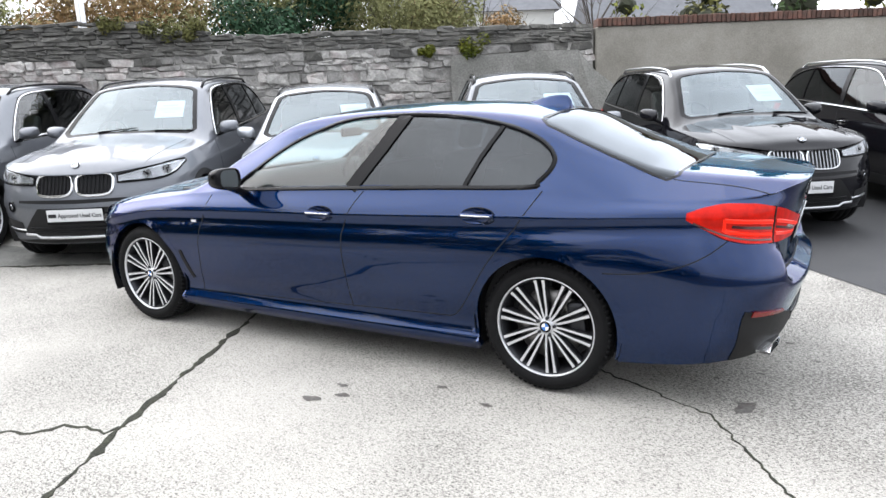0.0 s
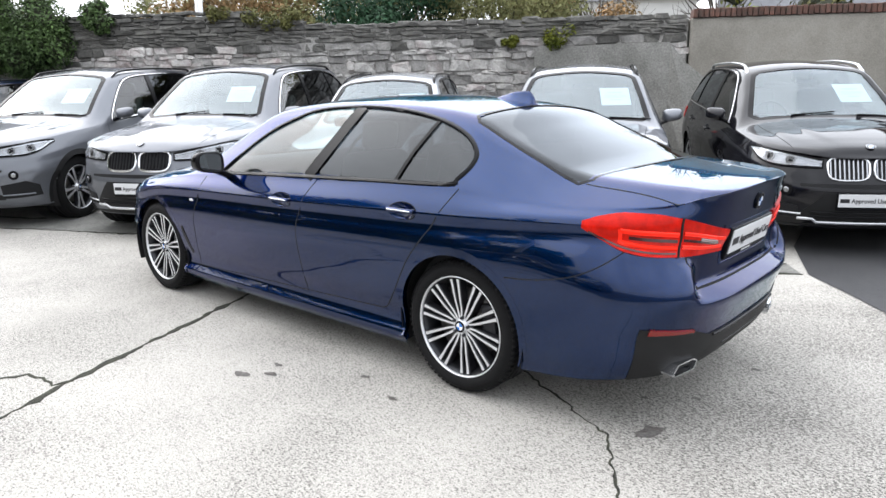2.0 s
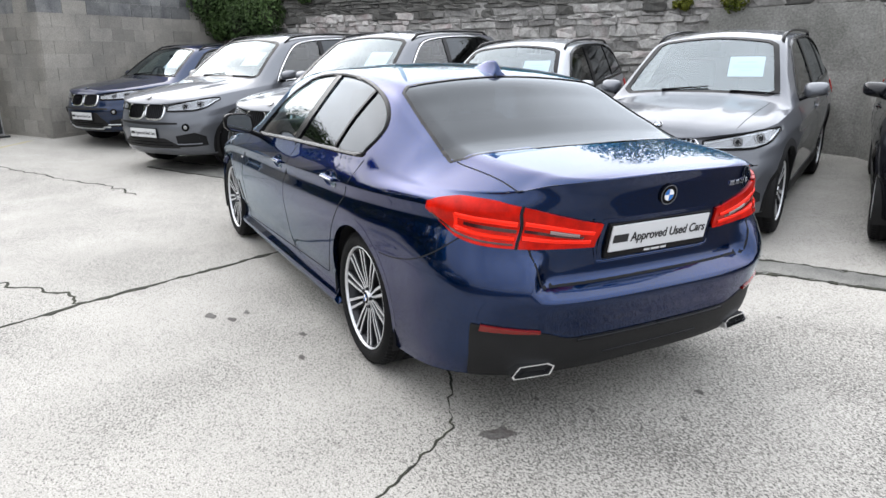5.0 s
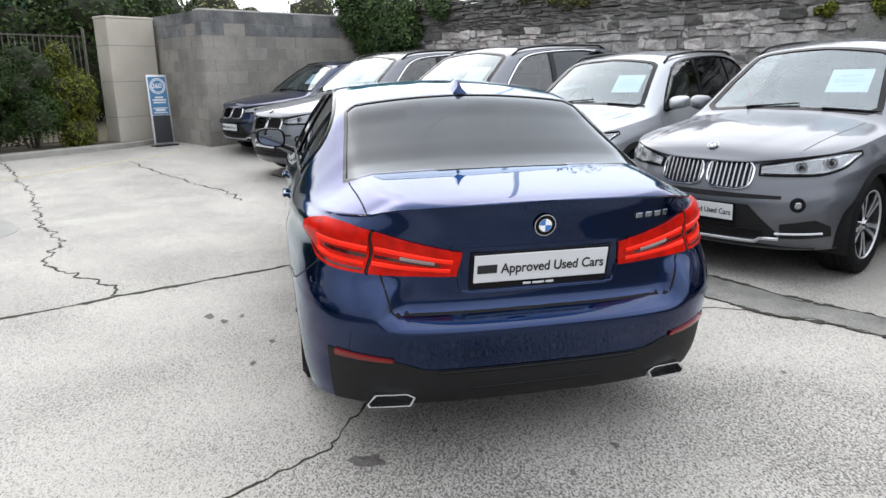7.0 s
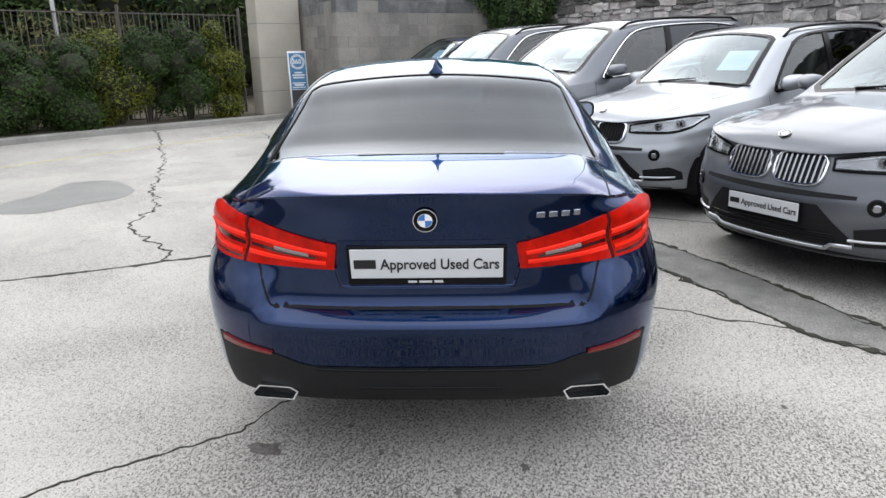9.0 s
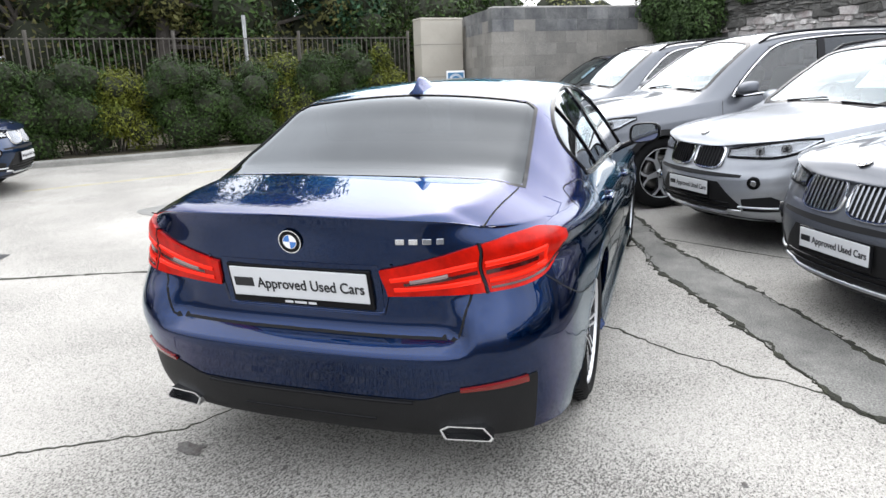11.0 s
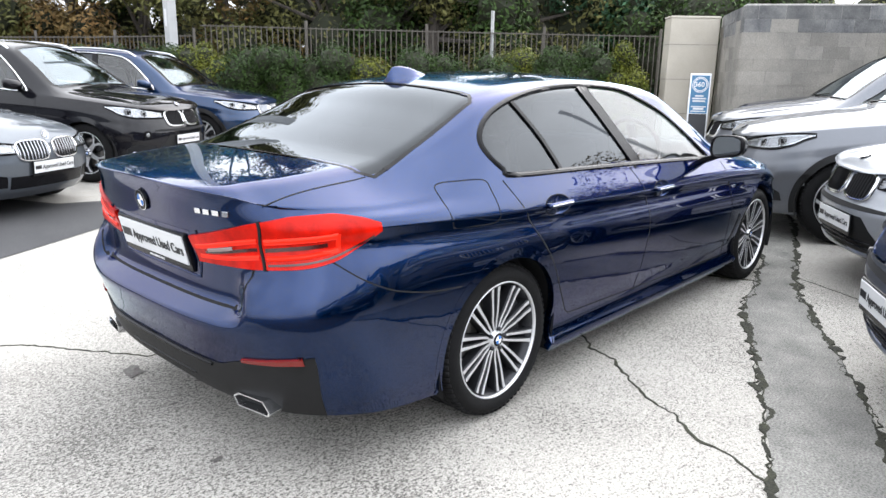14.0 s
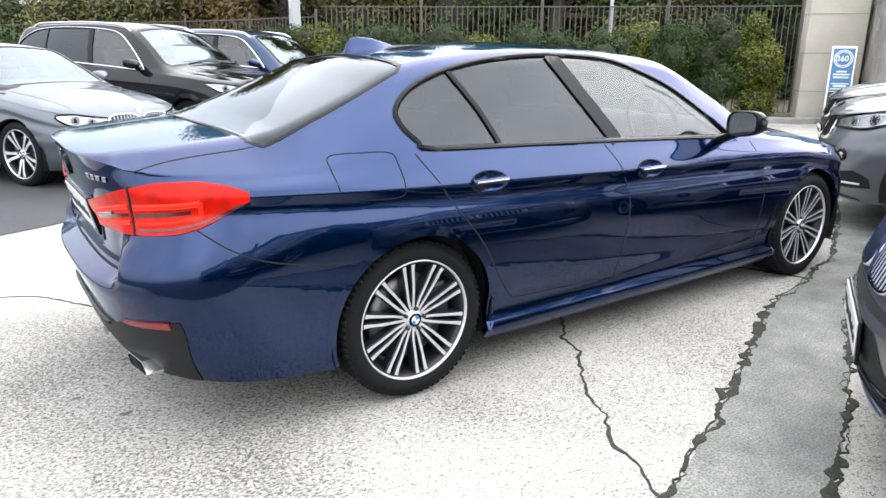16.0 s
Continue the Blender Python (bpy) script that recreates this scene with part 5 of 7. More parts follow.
    ribbon(sh, "recess_edge", sh.tail, dense([(-0.345, 0.893), (-0.30, 0.712), (0.30, 0.712), (0.345, 0.893)], 0.03), 0.012, 0.0015, colour, lid, "", False, 1, 0.004)
    number_plate(lid, facing((float(sh.tail(0, 0.80)[0]) - 0.014, 0, 0.80), (-1, 0, -0.22)), 0.02)
    badge(lid, at_tail(sh, 0.0, 0.962, 0.002))
    x = -0.365
    for w, kind in ((0.034, 0), (0.034, 1), (0.034, 2), (0.028, 3)):
        yc = x - w / 2
        bm = bmesh.new()
        mm = at_tail(sh, yc, 0.972, 0.003)
        box(bm, (w * 0.85, 0.018, 0.004), mm, 0.001)
        part("model_bar", bm, CHROME, lid, "chrome bar")
        x -= w + 0.008
    # rear window frame
    ribbon(sh, "rear_window_frame", sh.top, dense(sh.c["back"], 0.03, True), 0.016, 0.0012, TRIM, car, "", True)
    # aerial
    V, F = [], []
    prof = [(0.155, 0.0, 0.050), (0.165, 0.045, 0.020), (0.19, 0.066, 0.008), (0.23, 0.064, 0.010), (0.30, 0.048, 0.016), (0.37, 0.022, 0.020), (0.42, 0.002, 0.006)]
    for x, h, hw in prof:
        z = float(sh.top(x, 0)[2]) - 0.006
        bw = 0.036 if 0.16 < x < 0.4 else 0.012
        for y, zz in ((-bw, 0), (-hw * 0.9, h * 0.55), (-hw * 0.35, h * 0.95), (0, h + 0.006), (hw * 0.35, h * 0.95), (hw * 0.9, h * 0.55), (bw, 0)):
            V.append((x, y, z + zz))
    F = [(i * 7 + j, i * 7 + j + 1, (i + 1) * 7 + j + 1, (i + 1) * 7 + j) for i in range(len(prof) - 1) for j in range(6)] + [tuple(range(7))]
    mesh_object("shark_fin_aerial", V, orient(V, F), colour, car, "body-coloured shark-fin aerial")
    # fuel flap on the right flank
    loop = rounded([(-0.325, 1.03), (-0.20, 1.036), (-0.085, 1.03), (-0.065, 0.99), (-0.06, 0.90), (-0.085, 0.868), (-0.2, 0.868), (-0.30, 0.872), (-0.325, 0.90), (-0.335, 0.98)], True, 5)
    ribbon(sh, "fuel_flap_line", sh.side, loop, 0.005, 0.0008, GAP, car, "", True, -1)
    for s in (1, -1):
        bm = bmesh.new()
        p = flip(sh.side(2.42, 0.755), s)
        box(bm, (0.045, 0.005, 0.016), Matrix.Translation(Vector(p) + Vector((0, s * 0.002, 0))), 0.001)
        part("wing_badge", bm, CHROME, car)
        ribbon(sh, "wing_vent", sh.side, [(2.50, 0.36), (2.53, 0.43), (2.565, 0.50), (2.58, 0.55)], 0.03, 0.003, TRIM, car, "", False, s)


def suv(name, dims, colour, m, label, group, wheel_style="double", slats=TRIM, lower=PLASTIC, chrome_rails=False, line=None, skid=SATIN, fine=0.62):
    sh = shell_of(tuple(sorted(dims.items())), lambda: suv_spec(**dims), fine)
    c = sh.c
    h, w = c["h"], c["w"]
    car = empty(name, m, label, "car", group)
    common(sh, car, colour, CHROME if chrome_rails or line else TRIM, wheel_style)
    kidney(sh, car, 0.186 * w, 0.832 * h, 0.168 * w, 0.100 * h, slats, 9)
    badge(car, facing(sh.top(c["xf0"] - 0.085, 0) + np.array([0, 0, 0.002]), sh.normal(sh.top, c["xf0"] - 0.085, 0)), 0.038)
    sa, sb = 2.05, 2.76
    hi = spline((sa, 0.985 * h), (2.20, 0.988 * h), (2.38, 0.976 * h), (2.55, 0.948 * h), (sb, 0.905 * h))
    lo = spline((sa, 0.968 * h), (2.14, 0.938 * h), (2.26, 0.880 * h), (2.45, 0.842 * h), (sb, 0.838 * h))
    for s in (1, -1):
        headlight(sh, car, np.linspace(sa + 0.02, sb, 18), lambda u: float(lo(u)), lambda u: min(float(hi(u)), float(c["zs"](sh.plan(u)[0])) - 0.004), s, ((2.26, 2.42), (2.46, 2.60)))
        # fog lamp and corner intake
        q = at_nose(sh, s * 0.66 * w, 0.635 * h, 0.0)
        bm = bmesh.new()
        tube(bm, q, 0.052, 0.049, 0.02, 22)
        fog = part("fog_lamp", bm, TRIM, car, "round fog lamp in a black ring")
        bm = bmesh.new()
        tube(bm, q @ Matrix.Translation((0, 0, 0.007)), 0.044, 0.043, 0.008, 22)
        part("fog_bowl", bm, TRIM, fog)
        bm = bmesh.new()
        tube(bm, q @ Matrix.Translation((0, 0, 0.010)), 0.032, 0.02, 0.010, 20)
        part("fog_lens", bm, DARKCHROME, fog)
        patch(sh, "corner_intake", sh.nose, np.linspace((0.56 if skid else 0.53) * w, 0.82 * w, 9), lambda u: (0.375 + 0.10 * max(u - 0.70 * w, 0)) * h, lambda u: ((0.475 if skid else 0.52) + 0.18 * (u - 0.50 * w) - 1.2 * max(u - 0.76 * w, 0)) * h, 0.004, GAP, car, "", 3, 0.01, s)
        ribbon(sh, "intake_blade", sh.nose, [(y, 0.415 * h) for y in np.linspace(0.53 * w, 0.78 * w, 8)], 0.014, 0.012, SATIN if lower is PLASTIC else colour, car, "", False, s, 0.005)
        ribbon(sh, "bonnet_line", sh.top, [(x, 0.60 * w + 0.08 * (c["xf0"] - x)) for x in np.linspace(c["wb"] - 0.35, c["xf0"] - 0.16, 22)], 0.006, 0.0008, GAP, car, "", False, s)
        # roof rail
        xs = np.linspace(-0.45, c["wb"] * 0.56, 16)
        V, F = [], []
        for i, x in enumerate(xs):
            P = sh.section(sh.s_of(x))
            y = float(P[sh.nu[0] + sh.nu[1] // 2, 1]) - 0.02
            z = float(sh.top(x, y)[2]) + (0.035 if 0 < i < len(xs) - 1 else -0.01)
            for a in range(6):
                V.append((x, s * (y + 0.018 * math.cos(a * math.pi / 3)), z + 0.016 * math.sin(a * math.pi / 3)))
        F = [(i * 6 + a, i * 6 + (a + 1) % 6, (i + 1) * 6 + (a + 1) % 6, (i + 1) * 6 + a) for i in range(len(xs) - 1) for a in range(6)] + [tuple(range(6)), tuple(range(len(V) - 6, len(V)))]
        mesh_object("roof_rail", V, F, SATIN if chrome_rails else TRIM, car)
        # dark sill
        patch(sh, "sill", sh.side, np.linspace(0.46, c["wb"] - 0.46, 20), lambda u: float(c["zb"](u)) + 0.004, lambda u: 0.36, 0.006, lower, car, "", 3, 0.01, s)
        # rear lamp wraps the flank
        us = np.linspace(0.75, 1.0, 6)
        patch(sh, "rear_lamp", sh.round, us, lambda u: 0.95 * h, lambda u: 1.10 * h, 0.008, RED, car, "red rear lamp", 3, 0.01, s)
    patch(sh, "upper_intake", sh.nose, np.linspace(-0.56 * w, 0.56 * w, 17), lambda u: (0.664 + 0.02 * abs(u)) * h, lambda u: (0.702 - 0.03 * max(abs(u) - 0.4, 0)) * h, 0.003, GAP, car, "black slot over the plate", 2, 0.01)
    patch(sh, "lower_intake", sh.nose, np.linspace(-0.54 * w, 0.54 * w, 25), lambda u: 0.36 * h, lambda u: ((0.625 if skid else 0.495) - (1.15 if skid else 0.5) * max(abs(u) - 0.36 * w, 0)) * h, 0.003, PLASTIC, car, "black air intake round the plate", 3, 0.01)
    for z in (0.40, 0.44):
        ribbon(sh, "intake_bar", sh.nose, [(y, z * h) for y in np.linspace(-0.46 * w, 0.46 * w, 20)], 0.012, 0.010, TRIM, car, "", False, 1, 0.004)
    patch(sh, "chin", sh.nose, np.linspace(-0.74 * w, 0.74 * w, 21), lambda u: 0.275, lambda u: 0.36 * h - 0.10 * abs(u), 0.005, lower, car, "", 3, 0.01)
    if skid:
        ribbon(sh, "skid_strip", sh.nose, [(y, 0.36 * h - 0.02 + 0.03 * (abs(y) > 0.40)) for y in np.linspace(-0.55 * w, 0.55 * w, 30)], 0.022, 0.012, skid, car, "", False, 1, 0.006)
    number_plate(car, facing(sh.nose(0, 0.555 * h) + np.array([0.012, 0, 0]), (1, 0, 0)), bottom_line=False)
    for y in (0.30, -0.32):
        bm = bmesh.new()
        a, b = sh.top(c["screen"][5][0] + 0.01, y), sh.top(c["screen"][5][0] - 0.035, y + 0.42)
        d = Vector(b - a)
        tube(bm, Matrix.Translation(Vector((a + b) / 2) + Vector((0.0, 0, 0.012))) @ d.to_track_quat("Z", "Y").to_matrix().to_4x4(), 0.009, 0.006, d.length, 6)
        part("wiper", bm, TRIM, car)
    return sh, car

from mathutils.geometry import tessellate_polygon

# ---- the yard: u runs along the stone wall, v away from it ----
CU, SU = math.cos(radians(30.5)), math.sin(radians(30.5))


def uv(x, y):
    return CU * x + SU * y, -SU * x + CU * y


def xy(u, v):
    return CU * u - SU * v, SU * u + CU * v


def ground_z(x, y):
    """Flat round the blue car, rising gently to the stone wall."""
    u, v = uv(x, y)
    t = -2.9 - v
    rise = 0.049 * (0.5 * (t + math.sqrt(t * t + 0.3)) if t > -6 else 0.0)
    rise = min(rise, 0.25)
    # the yard also climbs a little towards the hedge and the pier
    far = min(max((math.hypot(x - 1.0, y - 1.0) - 6.0) / 4.5, 0), 1)
    side = min(max((u + v - 3.0) / 4.0, 0), 1)
    return rise + 0.13 * far * far * (3 - 2 * far) * side * side * (3 - 2 * side)


YARD = Matrix.Rotation(radians(30.5), 4, "Z")


def concrete_material():
    m = material("worn_concrete", (0.41, 0.393, 0.360), 0.85, color2=(0.312, 0.298, 0.272), scale=0.8, bump=0.4, bump_scale=150, fine=0.32)
    n, l = m.node_tree.nodes, m.node_tree.links
    b = n["Principled BSDF"]
    src = b.inputs["Base Color"].links[0].from_socket
    tc = n.new("ShaderNodeTexCoord")
    # dark specks of worn aggregate, drawn out along the broom strokes
    mp = n.new("ShaderNodeMapping")
    mp.inputs["Rotation"].default_value, mp.inputs["Scale"].default_value = (0, 0, radians(28)), (0.9, 1.3, 1)
    l.new(tc.outputs["Object"], mp.inputs["Vector"])
    sp = n.new("ShaderNodeTexVoronoi")
    sp.inputs["Scale"].default_value = 82
    wob = n.new("ShaderNodeTexNoise")
    wob.inputs["Scale"].default_value = 120
    l.new(mp.outputs[0], wob.inputs["Vector"])
    wad = n.new("ShaderNodeMix")
    wad.data_type, wad.blend_type = "RGBA", "ADD"
    wad.inputs[0].default_value = 0.018
    l.new(mp.outputs[0], wad.inputs[6])
    l.new(wob.outputs["Color"], wad.inputs[7])
    l.new(wad.outputs[2], sp.inputs["Vector"])
    # each pit has its own size
    sep = n.new("ShaderNodeSeparateColor")
    l.new(sp.outputs["Color"], sep.inputs[0])
    siz = n.new("ShaderNodeMapRange")
    for k, v in (("From Min", 0.15), ("From Max", 1.0), ("To Min", 0.0), ("To Max", 0.67)):
        siz.inputs[k].default_value = v
    l.new(sep.outputs[0], siz.inputs["Value"])
    dif = n.new("ShaderNodeMath")
    dif.operation = "SUBTRACT"
    l.new(siz.outputs[0], dif.inputs[0])
    l.new(sp.outputs["Distance"], dif.inputs[1])
    r = n.new("ShaderNodeMapRange")
    for k, v in (("From Min", 0.0), ("From Max", 0.2), ("To Min", 0.0), ("To Max", 0.55)):
        r.inputs[k].default_value = v
    # where the specks are worn through
    pa = n.new("ShaderNodeTexNoise")
    pa.inputs["Scale"].default_value, pa.inputs["Detail"].default_value = 0.9, 3
    l.new(tc.outputs["Object"], pa.inputs["Vector"])
    r2 = n.new("ShaderNodeMapRange")
    for k, v in (("From Min", 0.35), ("From Max", 0.6), ("To Min", -0.07), ("To Max", 0.11)):
        r2.inputs[k].default_value = v
    l.new(pa.outputs["Fac"], r2.inputs["Value"])
    # worn specks thicken behind the car, also painting in its soft shadow
    near = n.new("ShaderNodeVectorMath")
    near.operation = "DISTANCE"
    near.inputs[1].default_value = (-1.9, -0.8, 0)
    l.new(tc.outputs["Object"], near.inputs[0])
    wear_shade = n.new("ShaderNodeMapRange")
    wear_shade.interpolation_type = "SMOOTHSTEP"
    for k, v in (("From Min", 0.3), ("From Max", 2.6), ("To Min", 0.15), ("To Max", -0.03)):
        wear_shade.inputs[k].default_value = v
    l.new(near.outputs["Value"], wear_shade.inputs["Value"])
    both = n.new("ShaderNodeMath")
    both.operation = "ADD"
    l.new(r2.outputs[0], both.inputs[0])
    l.new(wear_shade.outputs[0], both.inputs[1])
    mul = n.new("ShaderNodeMath")
    mul.operation = "ADD"
    l.new(dif.outputs[0], mul.inputs[0])
    l.new(both.outputs[0], mul.inputs[1])
    l.new(mul.outputs[0], r.inputs["Value"])
    # broken grain: uneven flecks with ragged edges, more of them where the skin is worn
    gr = n.new("ShaderNodeTexNoise")
    gr.inputs["Scale"].default_value, gr.inputs["Detail"].default_value, gr.inputs["Roughness"].default_value = 76, 4, 0.72
    l.new(mp.outputs[0], gr.inputs["Vector"])
    ga = n.new("ShaderNodeMath")
    ga.operation = "MULTIPLY_ADD"
    ga.inputs[1].default_value = 0.38
    l.new(both.outputs[0], ga.inputs[0])
    l.new(gr.outputs["Fac"], ga.inputs[2])
    gm = n.new("ShaderNodeMapRange")
    for k, v in (("From Min", 0.582), ("From Max", 0.606), ("To Min", 0.0), ("To Max", 0.95)):
        gm.inputs[k].default_value = v
    l.new(ga.outputs[0], gm.inputs["Value"])
    mxm = n.new("ShaderNodeMath")
    mxm.operation = "MAXIMUM"
    l.new(gm.outputs[0], mxm.inputs[0])
    l.new(r.outputs[0], mxm.inputs[1])
    mx = n.new("ShaderNodeMix")
    mx.data_type = "RGBA"
    mx.inputs[7].default_value = (0.058, 0.055, 0.050, 1)
    l.new(mxm.outputs[0], mx.inputs[0])
    l.new(src, mx.inputs[6])
    l.new(mx.outputs[2], b.inputs["Base Color"])
    return m


CONCRETE = concrete_material()
ASPHALT = material("asphalt", (0.027, 0.027, 0.0297), 0.7, color2=(0.0405, 0.0405, 0.0432), scale=1.5, bump=0.6, bump_scale=130, fine=0.3)
CRACK = material("dirt_filled_crack", (0.0115, 0.0115, 0.00936), 0.95, color2=(0.036, 0.0374, 0.0216), scale=14, bump=0.8, bump_scale=90, fine=0.6)
DAMP = material("damp_patched_concrete", (0.235, 0.230, 0.212), 0.75, color2=(0.115, 0.114, 0.106), scale=3.2, bump=0.8, bump_scale=110, fine=0.5)
WET = material("wet_concrete", (0.207, 0.207, 0.1989), 0.35, color2=(0.2737, 0.2691, 0.2565), scale=2.5, bump=0.2, bump_scale=60, fine=0.15)
STONE = material("weathered_limestone", (0.344, 0.334, 0.316), 0.9, color2=(0.189, 0.183, 0.175), scale=4.0, bump=0.7, bump_scale=26, fine=0.22, island=0.34, placed=True)
PALESTONE = material("lime_washed_stone", (0.482, 0.473, 0.452), 0.9, color2=(0.258, 0.215, 0.206), scale=5.0, bump=0.7, bump_scale=26, fine=0.2, island=0.3, placed=True)
DARKSTONE = material("soot_dark_stone", (0.08, 0.0784, 0.0736), 0.95, color2=(0.136, 0.132, 0.12), scale=5.0, bump=0.7, bump_scale=30, fine=0.25, island=0.35, placed=True)
MORTAR = material("old_lime_mortar", (0.361, 0.351, 0.331), 0.95, color2=(0.189, 0.183, 0.172), scale=3.0, bump=0.9, bump_scale=34, fine=0.25)
RENDER = material("grey_cement_render", (0.34, 0.325, 0.29), 0.9, color2=(0.205, 0.192, 0.165), scale=0.75, bump=0.35, bump_scale=45, fine=0.12)
BLOCK = material("concrete_block", (0.285, 0.268, 0.238), 0.92, color2=(0.165, 0.158, 0.145), scale=0.9, bump=0.5, bump_scale=60, fine=0.2, island=0.16, placed=True)
DARKBLOCK = material("lichen_dark_block", (0.068, 0.0704, 0.076), 0.95, color2=(0.192, 0.192, 0.188), scale=2.6, bump=0.5, bump_scale=60, fine=0.2, island=0.3, placed=True)
BRICK = material("weathered_red_brick", (0.128, 0.06, 0.044), 0.9, color2=(0.064, 0.044, 0.036), scale=9, bump=0.5, bump_scale=60, fine=0.2, island=0.35, placed=True)
CREAM = material("cream_render", (0.465, 0.435, 0.375), 0.85, color2=(0.39, 0.36, 0.307), scale=1.4, bump=0.25, bump_scale=60, fine=0.06)
KERB = material("kerb_concrete", (0.288, 0.281, 0.259), 0.9, color2=(0.202, 0.198, 0.18), scale=3, bump=0.4, bump_scale=60, fine=0.15)
YELLOW = material("faded_yellow_line", (0.36, 0.302, 0.115), 0.85, color2=(0.374, 0.36, 0.302), scale=7, fine=0.2)
IRON = material("galvanised_railing", (0.128, 0.116, 0.101), 0.6, 0.4, vary=0.3, scale=6)
LEAF = material("hedge_leaf", (0.0336, 0.064, 0.0112), 0.6, color2=(0.016, 0.032, 0.0072), scale=1.3, island=0.5, spec=0.2)
LEAFY = material("yellowing_leaf", (0.1275, 0.1318, 0.0136), 0.6, color2=(0.06375, 0.085, 0.0119), scale=2.0, island=0.5, spec=0.2)
AUTUMN = material("autumn_leaf", (0.1725, 0.09775, 0.0368), 0.7, color2=(0.115, 0.092, 0.0322), scale=0.8, island=0.35, spec=0.2)
OLIVE = material("olive_leaf", (0.128, 0.12, 0.0413), 0.7, color2=(0.0713, 0.0788, 0.0255), scale=0.8, island=0.35, spec=0.2)
# far trees: the haze of distance is put into paler leaf colours
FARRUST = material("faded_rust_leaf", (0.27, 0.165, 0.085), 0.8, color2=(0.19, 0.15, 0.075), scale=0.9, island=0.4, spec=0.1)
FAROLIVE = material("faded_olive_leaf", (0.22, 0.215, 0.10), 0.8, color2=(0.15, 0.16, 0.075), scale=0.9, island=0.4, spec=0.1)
PINE = material("conifer_needle", (0.03, 0.075, 0.0375), 0.7, color2=(0.0188, 0.045, 0.0225), scale=1.0, island=0.5, spec=0.2)
# near-black fill colour: the shade deep inside foliage, painted in
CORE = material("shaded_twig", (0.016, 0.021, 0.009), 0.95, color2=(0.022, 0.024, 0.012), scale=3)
BARK = material("grey_bark", (0.077, 0.0665, 0.056), 0.9, color2=(0.042, 0.035, 0.0315), scale=6, bump=0.8, bump_scale=30)
WHITEPAINT = material("white_painted_metal", (0.38, 0.385, 0.39), 0.4, vary=0.12, scale=5)
HOUSE = material("pale_house_render", (0.544, 0.544, 0.528), 0.85, vary=0.12, scale=1.2)
SLATE = material("grey_slate", (0.12, 0.125, 0.14), 0.7, vary=0.3, scale=3)
SIGNBLUE = material("sign_blue", (0.03, 0.128, 0.27), 0.4, color2=(0.06, 0.195, 0.345), scale=3)
SIGNDARK = material("sign_dark", (0.02, 0.022, 0.026), 0.4)


def sheet(name, pts, lift, mat, label, category="", kind="structure", step=0.5):
    """A flat lay on the ground inside an outline, as a cut grid that follows the ground."""
    bm = bmesh.new()
    vs = [bm.verts.new((*p, 0)) for p in pts]
    for t in tessellate_polygon([[Vector((*p, 0)) for p in pts]]):
        bm.faces.new([vs[i] for i in t])
    for k in range(5):
        long = [e for e in bm.edges if e.calc_length() > step]
        if not long:
            break
        bmesh.ops.subdivide_edges(bm, edges=long, cuts=1)
        bmesh.ops.triangulate(bm, faces=[f for f in bm.faces if len(f.verts) > 3])
    for v in bm.verts:
        v.co.z = ground_z(v.co.x, v.co.y) + lift
    me = bpy.data.meshes.new(name)
    bmesh.ops.recalc_face_normals(bm, faces=bm.faces)
    if sum(f.normal.z for f in bm.faces) < 0:
        bmesh.ops.reverse_faces(bm, faces=bm.faces)
    bm.to_mesh(me)
    bm.free()
    me.materials.append(mat)
    return tagged(new(name, me), label, category, "", kind)


def wander(pts, amp, step, seed):
    """A jagged line through the points."""
    rng = random.Random(seed)
    out = [pts[0]]
    for a, b in zip(pts, pts[1:]):
        n = max(1, int(math.dist(a, b) / step))
        nx, ny = -(b[1] - a[1]) / max(math.dist(a, b), 1e-6), (b[0] - a[0]) / max(math.dist(a, b), 1e-6)
        for i in range(1, n + 1):
            t = i / n
            d = amp * (1.6 * noise.noise(Vector((len(out) * step * 5, seed * 3.1, 0))) + 1.1 * noise.noise(Vector((len(out) * step * 17, seed * 7.7, 4))) + rng.uniform(-0.2, 0.2))
            out.append((a[0] + (b[0] - a[0]) * t + nx * d, a[1] + (b[1] - a[1]) * t + ny * d))
    return out


def crack(name, pts, width, seed, label, amp=0.03, step=0.07, mat=None, lift=0.003, vary=0.7, gaps=0.0):
    rng = random.Random(seed)
    line = wander(pts, amp, step, seed)
    V, F, w = [], [], width
    for i, p in enumerate(line):
        a, b = line[max(i - 1, 0)], line[min(i + 1, len(line) - 1)]
        L = max(math.dist(a, b), 1e-6)
        nx, ny = -(b[1] - a[1]) / L, (b[0] - a[0]) / L
        w = width * max(0.15, 1 + vary * (1.5 * noise.noise(Vector((i * step * 4, seed * 1.7, 9))) + 1.3 * noise.noise(Vector((i * step * 19, seed * 2.9, 2)))))
        if gaps and noise.noise(Vector((i * step * 2.3, seed * 5.3, 1))) + 0.5 * noise.noise(Vector((i * step * 11, seed, 6))) < gaps:
            w *= 0.22
        if i in (0, len(line) - 1):
            w *= 0.3
        z = ground_z(*p)
        for s, h in ((-1, -0.004), (-0.7, lift), (0.7, lift), (1, -0.004)):
            V.append((p[0] + nx * s * w / 2, p[1] + ny * s * w / 2, z + h))
    F = [(i * 4 + j, i * 4 + j + 1, i * 4 + j + 5, i * 4 + j + 4) for i in range(len(line) - 1) for j in range(3)]
    me = bpy.data.meshes.new(name)
    me.from_pydata(V, [], [f[::-1] for f in F])
    me.materials.append(mat or CRACK)
    return tagged(new(name, me), label, "", "", "structure")


